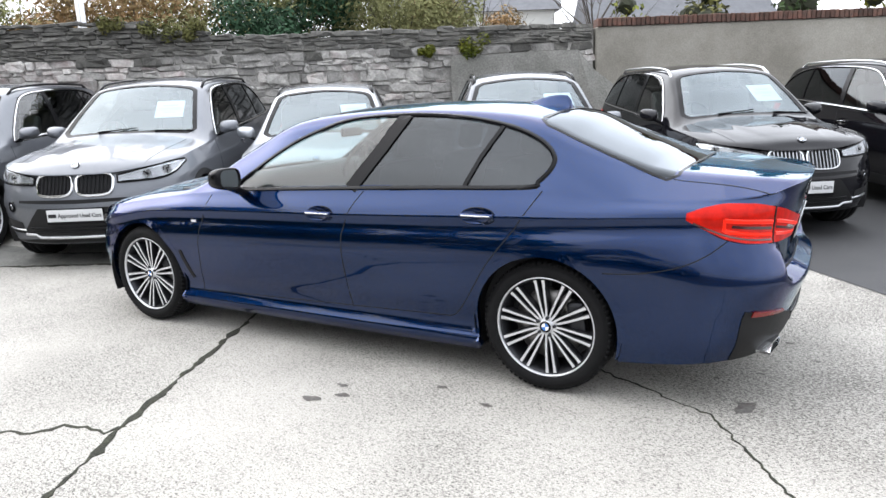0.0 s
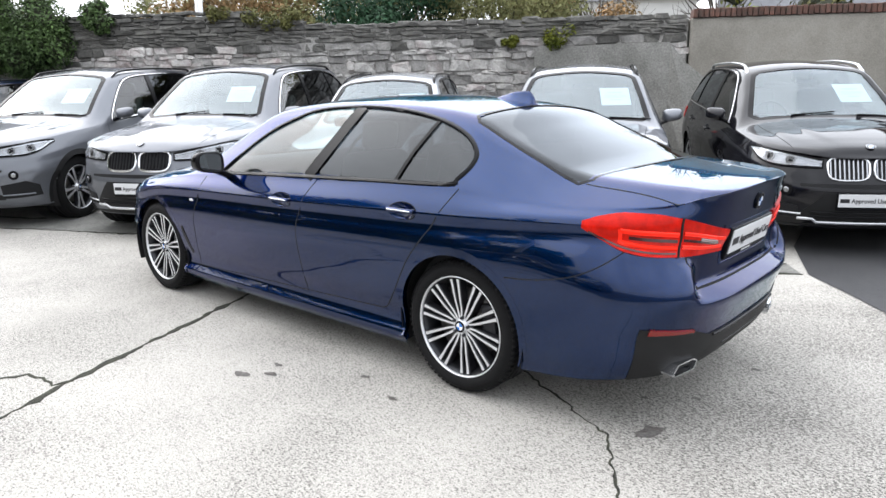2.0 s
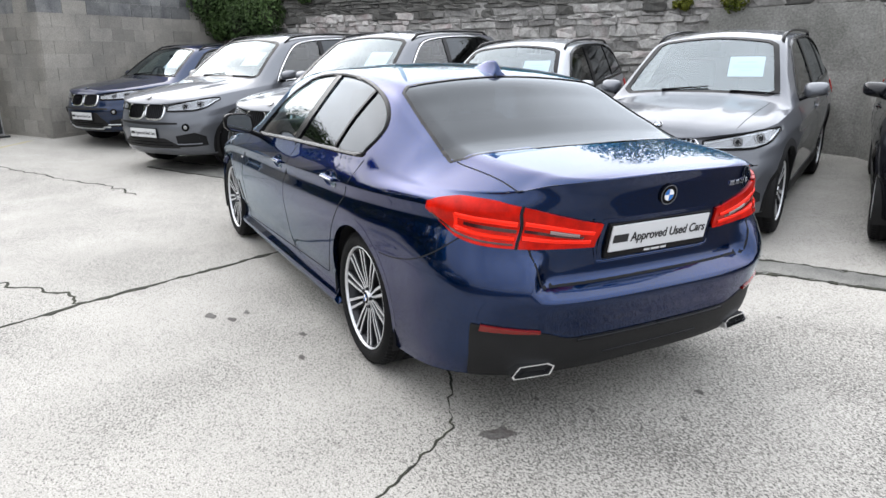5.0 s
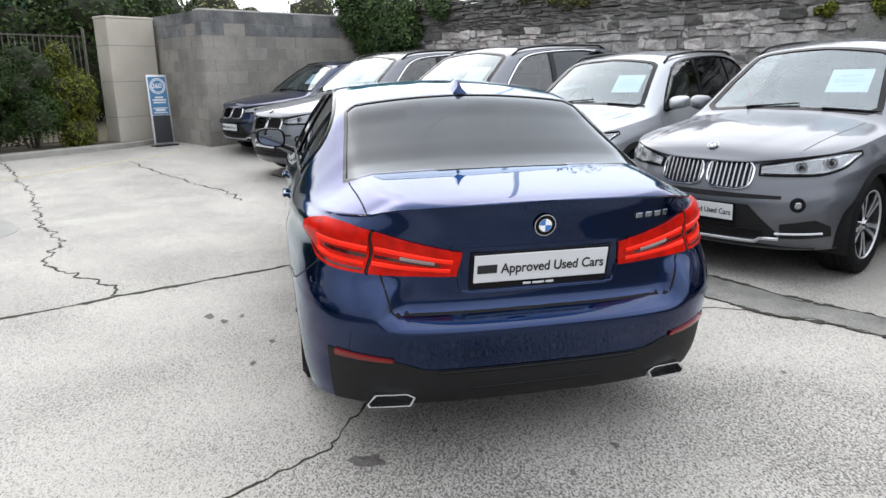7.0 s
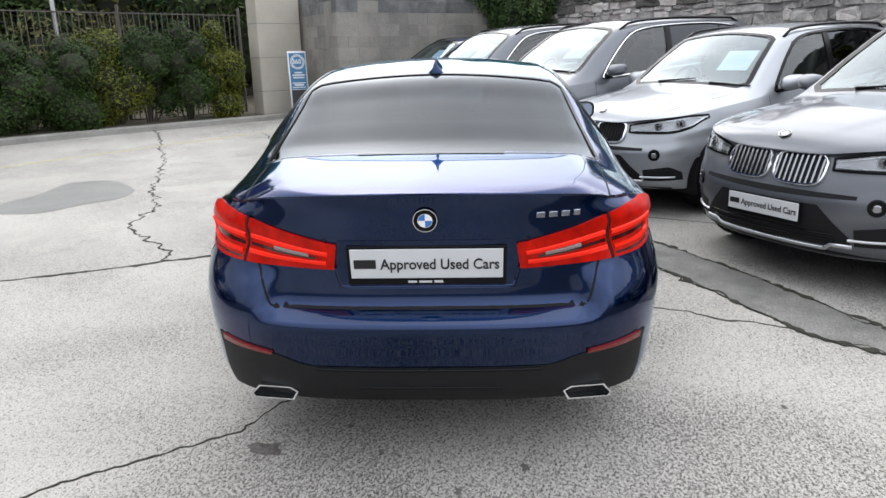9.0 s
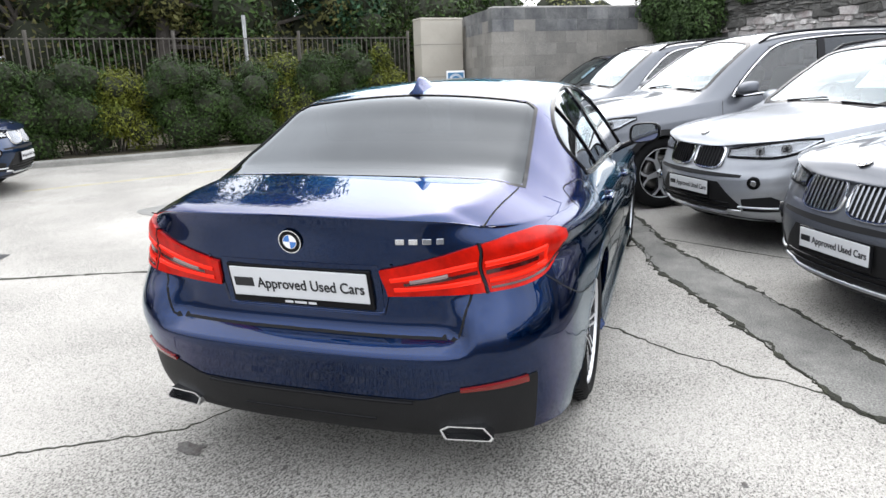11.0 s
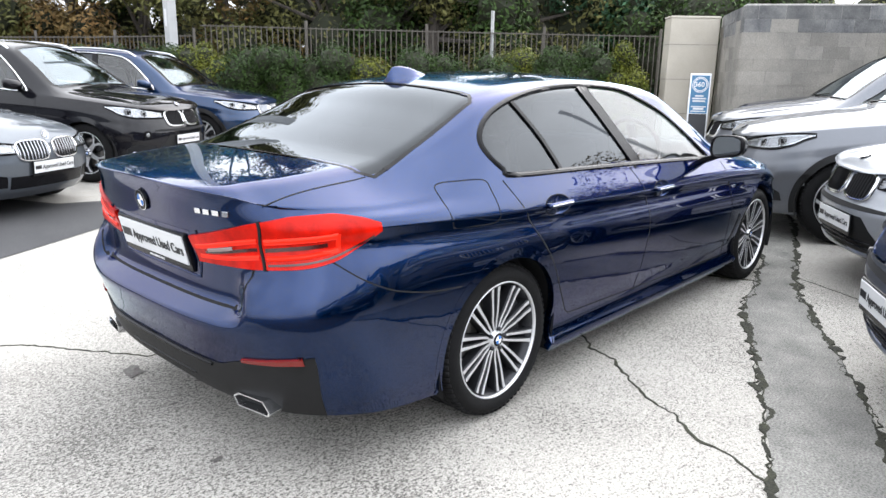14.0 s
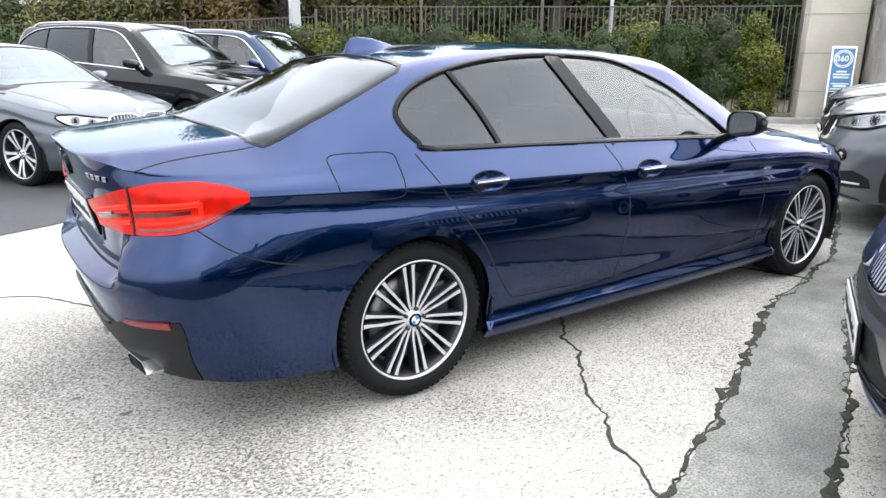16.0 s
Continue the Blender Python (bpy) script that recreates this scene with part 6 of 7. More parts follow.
# ground sheet out to the horizon
def ground():
    edge = [30, 45, 80, 160, 400, 1200]
    us = np.array([-e for e in edge[::-1]] + list(np.arange(-24, 24.1, 0.5)) + edge)
    vs = np.array([-e for e in edge[::-1]] + list(np.arange(-24, 24.1, 0.5)) + edge)
    V = [(*xy(u, v), ground_z(*xy(u, v))) for u in us for v in vs]
    k = len(vs)
    F = [(i * k + j, (i + 1) * k + j, (i + 1) * k + j + 1, i * k + j + 1) for i in range(len(us) - 1) for j in range(k - 1)]
    ob = mesh_object("ground", V, F, CONCRETE, None, "pale worn broom-finished concrete yard with dark specks")
    tagged(ob, kind="structure")


ground()
sheet("road", [(-0.1, -5.2), (-0.37, -3.56), (-0.74, -2.6), (-1.15, -2.15), (-1.6, -1.62), (-2.4, -1.0), (-4.2, -0.6), (-4.6, 1.0), (-3.6, 2.4), (-1.28, 3.15), (-0.9, 3.3), (-0.12, 3.76), (0.23, 3.98), (0.75, 4.15), (1.54, 4.5), (1.42, 5.15), (0.4, 5.5), (-0.1, 6.6), (-0.6, 9.5), (-3, 14), (-14, 10), (-12, -10), (-2, -8.2)], 0.005, ASPHALT, "dark smooth asphalt lane beside the concrete")
chan_a = [(7.6, 1.15), (6.3, 0.52), (5.04, -0.12), (3.56, -0.80), (2.22, -1.12), (1.39, -1.5), (0.6, -1.82), (0.2, -1.97), (-0.08, -2.23), (-0.7, -2.58)]
chan_b = [(-0.5, -2.86), (0.25, -2.43), (0.84, -2.19), (1.2, -2.06), (1.64, -1.86), (2.5, -1.45), (3.03, -1.2), (3.75, -1.0), (5.2, -0.55), (6.5, 0.0), (7.9, 0.75)]
sheet("pavement_strip", wander(chan_a, 0.012, 0.12, 3) + wander(chan_b, 0.014, 0.12, 4), 0.004, DAMP, "grey damp patched concrete strip over an old trench")
crack("strip_edge", chan_a, 0.034, 5, "mossy dirt line along the patched strip", 0.013, 0.014, lift=0.007, vary=1.1, gaps=-0.05)
crack("strip_edge", chan_a, 0.022, 25, "mossy dirt line along the patched strip", 0.03, 0.014, lift=0.006, vary=1.3, gaps=0.05)
crack("strip_edge", chan_b, 0.042, 6, "mossy dirt line along the patched strip", 0.014, 0.014, lift=0.007, vary=1.1, gaps=-0.05)
crack("strip_edge", chan_b, 0.026, 26, "mossy dirt line along the patched strip", 0.034, 0.014, lift=0.006, vary=1.3, gaps=0.05)
crack("slab_joint", [(0.7, 4.3), (1.17, 3.2), (1.44, 2.58), (1.68, 2.09), (1.93, 1.5), (2.34, 0.58), (2.8, -0.5), (3.0, -1.0)], 0.046, 7, "dirt-filled joint between concrete slabs", 0.014, 0.04, lift=0.004, vary=1.0)
crack("ground_crack", [(1.66, 2.08), (2.17, 2.40), (2.73, 2.91), (3.59, 3.04), (4.79, 3.58), (6.49, 4.15), (8.87, 5.2), (10.2, 5.9)], 0.022, 8, "long thin crack in the concrete", 0.05, 0.04)
crack("ground_crack", [(-0.05, 0.42), (-0.27, 0.53), (-0.45, 0.63), (-0.80, 0.83), (-0.9, 0.97), (-1.04, 1.21), (-1.16, 1.37), (-1.4, 1.55), (-1.8, 2.2)], 0.013, 9, "thin wandering crack in the concrete", 0.022, 0.022)
crack("ground_crack", [(1.6, -0.1), (1.3, -0.4), (1.05, -0.68), (0.82, -1.02), (0.66, -1.22), (0.43, -1.57), (0.37, -1.75), (0.25, -1.95)], 0.016, 10, "thin wandering crack in the concrete", 0.022, 0.022)
crack("ground_crack", [(9.6, 3.6), (8.59, 3.06), (6.91, 2.11), (6.17, 1.7), (5.4, 1.5)], 0.03, 11, "thin crack in the concrete", 0.06, 0.12)
crack("slab_joint", [(3.3, -1.1), (2.9, -1.75), (2.4, -2.6)], 0.012, 13, "thin joint in the concrete", 0.01, 0.1)


def stain(x, y, rx, ry, seed, mat, label, lift=0.0035):
    rng = random.Random(seed)
    pts = []
    for i in range(11):
        a = 2 * math.pi * i / 11
        r = 1 + rng.uniform(-0.35, 0.35)
        pts.append((x + rx * r * math.cos(a), y + ry * r * math.sin(a)))
    pts = rounded(pts, True, 4)
    sheet("ground_stain", pts, lift, mat, label, step=0.6)


OIL = material("oil_stain", (0.061, 0.0505, 0.045), 0.75, color2=(0.1225, 0.117, 0.11), scale=22, bump_scale=90, fine=0.35)
stain(-0.92, 0.66, 0.042, 0.075, 1, OIL, "small brown oil stain on the concrete")
stain(6.75, 0.02, 0.95, 0.32, 3, DAMP, "dark wet mossy patch on the concrete", 0.009)
stain(4.2, 4.3, 0.75, 0.62, 2, WET, "dark damp patch on the concrete")
for i, (x, y, s) in enumerate(((1.05, 1.45, 0.045), (0.93, 1.35, 0.04), (1.0, 1.25, 0.03), (-0.95, 0.2, 0.02), (-1.2, -0.1, 0.02), (-1.05, -0.35, 0.025), (0.2, 1.15, 0.03), (0.5, 1.05, 0.03), (-0.75, 0.35, 0.02), (-0.6, -1.5, 0.02))):
    stain(x, y, s, s * 0.6, 20 + i, OIL, "small dark stain on the concrete", 0.0025)


# ---- walls ----
def upright(name, u0, u1, v0, v1, z0, z1, mat, label, parent=None):
    """A wall block between yard coordinates."""
    bm = bmesh.new()
    box(bm, (abs(u1 - u0), abs(v1 - v0), z1 - z0), YARD @ Matrix.Translation(((u0 + u1) / 2, (v0 + v1) / 2, (z0 + z1) / 2)), 0.02, 1)
    me = bpy.data.meshes.new(name)
    bm.to_mesh(me)
    bm.free()
    me.materials.append(mat)
    ob = tagged(new(name, me), label, "", "", "" if parent else "structure")
    if parent:
        ob.parent = parent
    return ob


WALL_V = -7.55
STONE_TOP = spline((-2.0, 2.61), (2, 2.62), (5.1, 2.64), (5.35, 2.83), (9.0, 2.86), (13.0, 2.90))
wall_stone = upright("wall_stone", -1.72, 10.9, WALL_V - 0.5, WALL_V - 0.018, -0.1, 2.50, MORTAR, "old rubble stone wall with dark mossy top courses")
upright("wall_stone_crest", 5.3, 10.9, WALL_V - 0.45, WALL_V - 0.03, 2.50, 2.75, MORTAR, "raised dark crest of the old stone wall")
wall_render = upright("wall_render", -16.0, -1.74, WALL_V - 0.30, WALL_V + 0.05, -0.1, 2.50, RENDER, "plain grey cement-rendered wall with brick coping")
wall_block = upright("wall_block", 10.56, 10.90, WALL_V - 0.04, -3.55, -0.1, 2.74, MORTAR, "grey concrete block wall with dark lichened top courses")
wall_return = upright("wall_return", 10.90, 13.0, -3.85, -3.534, -0.1, 2.70, MORTAR, "short return of concrete block wall")


STAINED = material("stained_cement", (0.25, 0.245, 0.23), 0.9, color2=(0.125, 0.125, 0.112), scale=1.3, bump=0.5, bump_scale=40, fine=0.25)


def buttress():
    """Cement-rendered face on the stone wall with a raking foot."""
    V = []
    # u, top z, and how far the foot stands out
    ring = [(0.60, 2.12, 0.06, 0.10), (-0.9, 2.16, 0.06, 0.12), (-1.45, 2.16, 0.06, 0.35), (-1.70, 1.85, 0.06, 0.75), (-2.15, 1.50, 0.06, 0.80)]
    for u, z, a, b in ring:
        for v, h in ((WALL_V - 0.02, z), (WALL_V + a, z), (WALL_V + a + (b - a) * 0.45, z * 0.6), (WALL_V + b, 0.15), (WALL_V + b, -0.1)):
            V.append((*xy(u, v), h))
    n = 5
    F = [(i * n + j, i * n + j + 1, (i + 1) * n + j + 1, (i + 1) * n + j) for i in range(len(ring) - 1) for j in range(n - 1)] + [tuple(range(n)), tuple(range(len(V) - 1, len(V) - n - 1, -1))]
    ob = mesh_object("buttress", V, F, STAINED, None, "stained cement buttress against the stone wall", smooth=False)
    tagged(ob, kind="structure")


buttress()


# ---- greenery ----
def leaves(name, centres, radii, count, size, mat, parent, seed, label="", squash=1.0, shell=0.55, kind="", upward=0.4, dense_bottom=False):
    """Many small folded leaves scattered through overlapping clumps, as one mesh."""
    rng = np.random.default_rng(seed)
    centres, radii = np.array(centres, float), np.array(radii, float)
    pick = rng.choice(len(centres), count, p=radii ** 2 / (radii ** 2).sum())
    d = rng.normal(size=(count, 3))
    d /= np.linalg.norm(d, axis=1, keepdims=True)
    r = radii[pick] * (shell + (1.06 - shell) * rng.random(count) ** 0.6)
    P = centres[pick] + d * r[:, None] * np.array([1, 1, squash])
    P[:, 2] = np.maximum(P[:, 2], 0.06)
    n = d + rng.normal(scale=0.6, size=(count, 3)) + np.array([0, 0, upward])
    n /= np.linalg.norm(n, axis=1, keepdims=True)
    t = np.cross(n, rng.normal(size=(count, 3)))
    t /= np.linalg.norm(t, axis=1, keepdims=True)
    b = np.cross(n, t)
    s = size * rng.uniform(0.6, 1.35, count)[:, None]
    V = np.stack([P - t * s, P - b * s * 0.42 + n * s * 0.12, P + t * s, P + b * s * 0.42 + n * s * 0.12], 1).reshape(-1, 3)
    me = bpy.data.meshes.new(name)
    me.vertices.add(len(V))
    me.vertices.foreach_set("co", V.ravel())
    me.loops.add(count * 6)
    idx = np.arange(count)[:, None] * 4 + np.array([0, 1, 2, 0, 2, 3])
    me.loops.foreach_set("vertex_index", idx.ravel())
    me.polygons.add(count * 2)
    me.polygons.foreach_set("loop_start", np.arange(count * 2) * 3)
    me.polygons.foreach_set("loop_total", np.full(count * 2, 3))
    me.update(calc_edges=True)
    me.materials.append(mat)
    ob = new(name, me)
    if parent:
        ob.parent = parent
    return tagged(ob, label, "", "", kind)


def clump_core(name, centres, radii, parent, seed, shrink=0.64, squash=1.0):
    """Solid dark clumps that fill a bush; their colour paints its inner shade."""
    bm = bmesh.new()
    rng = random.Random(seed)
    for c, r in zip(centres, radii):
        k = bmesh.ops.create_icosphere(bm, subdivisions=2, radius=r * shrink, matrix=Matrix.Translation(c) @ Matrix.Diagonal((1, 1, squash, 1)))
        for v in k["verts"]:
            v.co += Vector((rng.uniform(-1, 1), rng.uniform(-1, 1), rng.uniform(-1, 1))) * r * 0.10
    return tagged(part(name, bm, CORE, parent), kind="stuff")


def limb(bm, a, b, r1, r2, seg=7):
    d = Vector(b) - Vector(a)
    tube(bm, Matrix.Translation((Vector(a) + Vector(b)) / 2) @ d.to_track_quat("Z", "Y").to_matrix().to_4x4(), r1, r2, d.length * 1.04, seg)


def bush(x, y, width, height, mat, seed, label, count=12000, name="hedge_bush", group="hedge bushes along the kerb", leaf=0.030):
    rng = random.Random(seed)
    g = ground_z(x, y)
    ob = empty(name, Matrix.Translation((x, y, g)), label, "bush", group)
    cs, rs = [], []
    for i in range(13):
        z = height * (0.16 + 0.68 * rng.random())
        r = width * (0.30 - 0.10 * z / height) * rng.uniform(0.85, 1.2)
        a = rng.uniform(0, 2 * math.pi)
        q = width * 0.30 * math.sqrt(rng.random())
        cs.append((q * math.cos(a), q * math.sin(a), max(z, r * 0.8)))
        rs.append(r)
    cs.append((rng.uniform(-0.1, 0.1), 0, height - width * 0.18))
    rs.append(width * 0.20)
    bm = bmesh.new()
    for c in cs[:6]:
        limb(bm, (c[0] * 0.2, c[1] * 0.2, -0.02), c, 0.022, 0.008, 5)
    part("stem", bm, BARK, ob)
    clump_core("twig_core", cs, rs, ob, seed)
    leaves("foliage", cs, rs, count, leaf, mat, ob, seed)
    return ob


def tree(x, y, height, spread, mat, seed, label, count=5200, base=0.0, leaf=0.16, trunk=0.22, bare=0.35, core=True):
    rng = random.Random(seed)
    ob = empty("tree", Matrix.Translation((x, y, base)), label, "tree", "trees beyond the walls")
    bm = bmesh.new()
    top = (rng.uniform(-0.4, 0.4), rng.uniform(-0.4, 0.4), height * 0.62)
    limb(bm, (0, 0, -0.3), (top[0] * 0.4, top[1] * 0.4, height * 0.34), trunk, trunk * 0.75, 9)
    limb(bm, (top[0] * 0.4, top[1] * 0.4, height * 0.33), top, trunk * 0.75, trunk * 0.35, 8)
    cs, rs = [], []
    for i in range(15):
        a, q = rng.uniform(0, 2 * math.pi), spread * rng.uniform(0.35, 0.95)
        z = height * rng.uniform(bare, 0.93)
        q *= 1 - 0.5 * max(0, z / height - 0.6)
        c = (q * math.cos(a), q * math.sin(a), z)
        limb(bm, (top[0] * 0.6, top[1] * 0.6, height * rng.uniform(0.28, 0.55)), c, trunk * 0.3, trunk * 0.07, 5)
        cs.append(c)
        rs.append(spread * rng.uniform(0.26, 0.46))
    part("trunk", bm, BARK, ob)
    if core:
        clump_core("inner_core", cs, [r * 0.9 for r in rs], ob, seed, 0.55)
    leaves("crown", cs, rs, count, leaf, mat, ob, seed, shell=0.25)
    return ob


# hedge along the kerb in front of the railing
KERBLINE = [(1.0, 14.0), (4.4, 10.7), (7.1, 8.25), (8.6, 6.95), (9.9, 5.7), (10.9, 4.7), (11.55, 4.0), (12.3, 3.4)]
sheet("pavement", [(p[0] + 0.0, p[1] + 0.0) for p in KERBLINE] + [(24, 2), (26, 20), (6, 30)], 0.09, material("planting_soil", (0.06, 0.05, 0.035), 0.95, color2=(0.10, 0.085, 0.05), scale=5, bump=0.8, bump_scale=40, fine=0.3), "dark planting bed behind the kerb", step=2.0)


def kerb():
    V, F = [], []
    line = rounded(KERBLINE, False, 6)
    for i, p in enumerate(line):
        a, b = line[max(i - 1, 0)], line[min(i + 1, len(line) - 1)]
        L = math.dist(a, b)
        nx, ny = -(b[1] - a[1]) / L, (b[0] - a[0]) / L
        z = ground_z(*p)
        for d, h in ((-0.02, -0.05), (-0.01, 0.085), (0.015, 0.105), (0.14, 0.11), (0.16, 0.02)):
            V.append((p[0] + nx * d, p[1] + ny * d, z + h))
    F = [(i * 5 + j, i * 5 + j + 1, i * 5 + j + 6, i * 5 + j + 5) for i in range(len(line) - 1) for j in range(4)]
    ob = mesh_object("kerb", V, [f[::-1] for f in F], KERB, None, "low concrete kerb edging the planting bed", smooth=False)
    tagged(ob, kind="structure")


kerb()
crack("painted_line", [(4.4, 7.6), (6.4, 6.2), (8.3, 4.75), (8.9, 4.15), (10.1, 3.2), (10.9, 2.65)], 0.09, 31, "faded yellow line on the concrete", 0.006, 0.3, YELLOW, 0.004, 0.12)

rng = random.Random(11)
hedge_line = rounded([(p[0] + 0.62, p[1] + 0.60) for p in KERBLINE[:-2]] + [(11.95, 4.25)], False, 8)
along = [0.0]
for a, b in zip(hedge_line, hedge_line[1:]):
    along.append(along[-1] + math.dist(a, b))
pos = 0.0
k = 0
while pos < along[-1]:
    x = float(np.interp(pos, along, [p[0] for p in hedge_line]))
    y = float(np.interp(pos, along, [p[1] for p in hedge_line]))
    left = along[-1] - pos
    if left < 0.45:
        mat, lab, hgt = LEAF, "dark green clipped hedge bush beside the pier", 1.5
    elif left < 1.5:
        mat, lab, hgt = LEAFY, "tall yellow-green hedge bush beside the kerb", 2.05
    else:
        mat, lab, hgt = (LEAFY, "yellowing leafy hedge bush beside the kerb", rng.uniform(1.65, 2.0)) if k % 4 == 2 else (LEAF, "dark green leafy hedge bush beside the kerb", rng.uniform(1.7, 2.05))
    bush(x + rng.uniform(-0.1, 0.1), y + rng.uniform(-0.1, 0.1), rng.uniform(1.35, 1.6) if left > 1.5 else 1.15, hgt, mat, 100 + k, lab)
    pos += rng.uniform(0.72, 0.92)
    k += 1


def railing(pts, height, base, label, gap=0.115):
    ob = empty("railing", Matrix.Identity(4), label, "railing", "")
    length = [0.0]
    for a, b in zip(pts, pts[1:]):
        length.append(length[-1] + math.dist(a, b))
    X = lambda d: (float(np.interp(d, length, [p[0] for p in pts])), float(np.interp(d, length, [p[1] for p in pts])))
    bm = bmesh.new()
    tube(bm, Matrix.Translation((0, 0, (height - base) / 2)), 0.011, 0.011, height - base, 6)
    me = bpy.data.meshes.new("bar")
    bm.to_mesh(me)
    bm.free()
    me.materials.append(IRON)
    n = int(length[-1] / gap)
    for i in range(n + 1):
        o = new("bar", me)
        o.parent = ob
        o.location = (*X(i * gap), base)
    for z in (height - 0.03, base + 0.08):
        bm = bmesh.new()
        for a, b in zip(pts, pts[1:]):
            m = Matrix.Translation(((a[0] + b[0]) / 2, (a[1] + b[1]) / 2, z)) @ Matrix.Rotation(math.atan2(b[1] - a[1], b[0] - a[0]), 4, "Z")
            box(bm, (math.dist(a, b), 0.045, 0.02), m)
        part("rail", bm, IRON, ob)
    d = 0.0
    while d < length[-1] + 0.1:
        bm = bmesh.new()
        box(bm, (0.05, 0.05, height - base + 0.25), Matrix.Translation((*X(d), (height + base) / 2)), 0.004)
        part("post", bm, IRON, ob)
        d += 2.6
    return ob


railing([(12.9, 4.85), (10.4, 7.4), (8.0, 9.6), (5.55, 11.6)], 2.36, 0.15, "tall galvanised bar railing behind the hedge")
railing([(5.45, 11.7), (4.7, 15.0), (2.0, 21.5), (-3.3, 29.5)], 2.15, 0.15, "lower galvanised bar railing beside the road", 0.14)


def pier():
    ob = empty("gate_pier", Matrix.Translation((12.45, 3.95, 0)) @ Matrix.Rotation(radians(-50), 4, "Z"), "broad cream-rendered gate pier with a flat cap", "gate pier")
    bm = bmesh.new()
    box(bm, (1.0, 0.5, 2.64), Matrix.Translation((0, 0, 1.32)), 0.02)
    part("shaft", bm, CREAM, ob)
    bm = bmesh.new()
    box(bm, (1.02, 0.52, 0.05), Matrix.Translation((0, 0, 2.66)), 0.015)
    part("cap", bm, CREAM, ob)
    for z in (0.72, 1.42, 2.12):
        bm = bmesh.new()
        box(bm, (1.01, 0.51, 0.012), Matrix.Translation((0, 0, z)))
        part("joint", bm, KERB, ob)


pier()


def totem():
    """Free-standing narrow sign."""
    m = Matrix.Translation((11.62, 3.28, ground_z(11.62, 3.28))) @ Matrix.Rotation(radians(-62), 4, "Z") @ Matrix.Rotation(radians(-5), 4, "X")
    ob = empty("totem_sign", m, "narrow blue and black standing sign in a silver frame", "sign")
    bm = bmesh.new()
    box(bm, (0.40, 0.05, 1.36), Matrix.Translation((0, 0.01, 0.72)), 0.008)
    part("frame", bm, SATIN, ob)
    bm = bmesh.new()
    box(bm, (0.34, 0.012, 0.74), Matrix.Translation((0, -0.020, 0.99)), 0.002)
    part("blue_panel", bm, SIGNBLUE, ob)
    bm = bmesh.new()
    box(bm, (0.34, 0.012, 0.54), Matrix.Translation((0, -0.020, 0.34)), 0.002)
    part("dark_panel", bm, SIGNDARK, ob)
    bm = bmesh.new()
    for r in (0.145, 0.118):
        for i in range(30):
            a = 2 * math.pi * i / 30
            box(bm, (0.012, 0.004, r * 0.22), Matrix.Translation((r * math.cos(a), -0.028, 1.18 + r * math.sin(a))) @ Matrix.Rotation(-a, 4, "Y"))
    part("ring", bm, BADGEWHITE, ob)
    me = text_mesh("360", 0.13).copy()
    me.materials.clear()
    me.materials.append(BADGEWHITE)
    t = new("lettering", me)
    t.parent = ob
    t.matrix_basis = Matrix.Translation((-0.105, -0.029, 1.18)) @ Matrix.Rotation(math.pi / 2, 4, "X")
    for z, w, h in ((0.96, 0.16, 0.03), (0.91, 0.26, 0.03), (0.86, 0.24, 0.03), (0.75, 0.28, 0.02), (0.71, 0.20, 0.04), (0.66, 0.28, 0.02)):
        bm = bmesh.new()
        box(bm, (w, 0.004, h), Matrix.Translation((0, -0.028, z)), 0.001)
        part("print_bar", bm, PAPER, ob)
    bm = bmesh.new()
    box(bm, (0.46, 0.34, 0.03), Matrix.Translation((0, 0.02, 0.015)), 0.008)
    part("foot", bm, SIGNDARK, ob)


totem()


def lamp_post(x, y, height, w, label, mat):
    ob = empty("lamp_post", Matrix.Translation((x, y, 0)), label, "lamp post", "")
    bm = bmesh.new()
    box(bm, (w, w, height), Matrix.Translation((0, 0, height / 2)), w * 0.12, 2)
    part("column", bm, mat, ob)
    bm = bmesh.new()
    box(bm, (w * 1.04, w * 0.5, 0.35), Matrix.Translation((0, 0, 2.45)), 0.01)
    part("door", bm, SATIN, ob)


lamp_post(5.0, 11.8, 7.0, 0.20, "white square metal lamp column beside the railing", WHITEPAINT)
lamp_post(10.3, 7.55, 2.8, 0.06, "slim white pole by the railing", WHITEPAINT)
lamp_post(*xy(6.9, -8.6), 7.0, 0.11, "slim grey lamp column behind the stone wall", SATIN)

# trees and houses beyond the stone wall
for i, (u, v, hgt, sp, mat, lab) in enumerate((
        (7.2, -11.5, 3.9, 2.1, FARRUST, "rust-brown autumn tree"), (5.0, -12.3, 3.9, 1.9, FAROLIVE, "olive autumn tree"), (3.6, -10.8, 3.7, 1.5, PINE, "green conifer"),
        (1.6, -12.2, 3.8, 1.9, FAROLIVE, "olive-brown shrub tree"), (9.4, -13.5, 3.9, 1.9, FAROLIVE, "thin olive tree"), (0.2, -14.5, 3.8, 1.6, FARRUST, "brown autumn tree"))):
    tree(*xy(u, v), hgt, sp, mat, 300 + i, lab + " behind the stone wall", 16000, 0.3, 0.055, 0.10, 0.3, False)
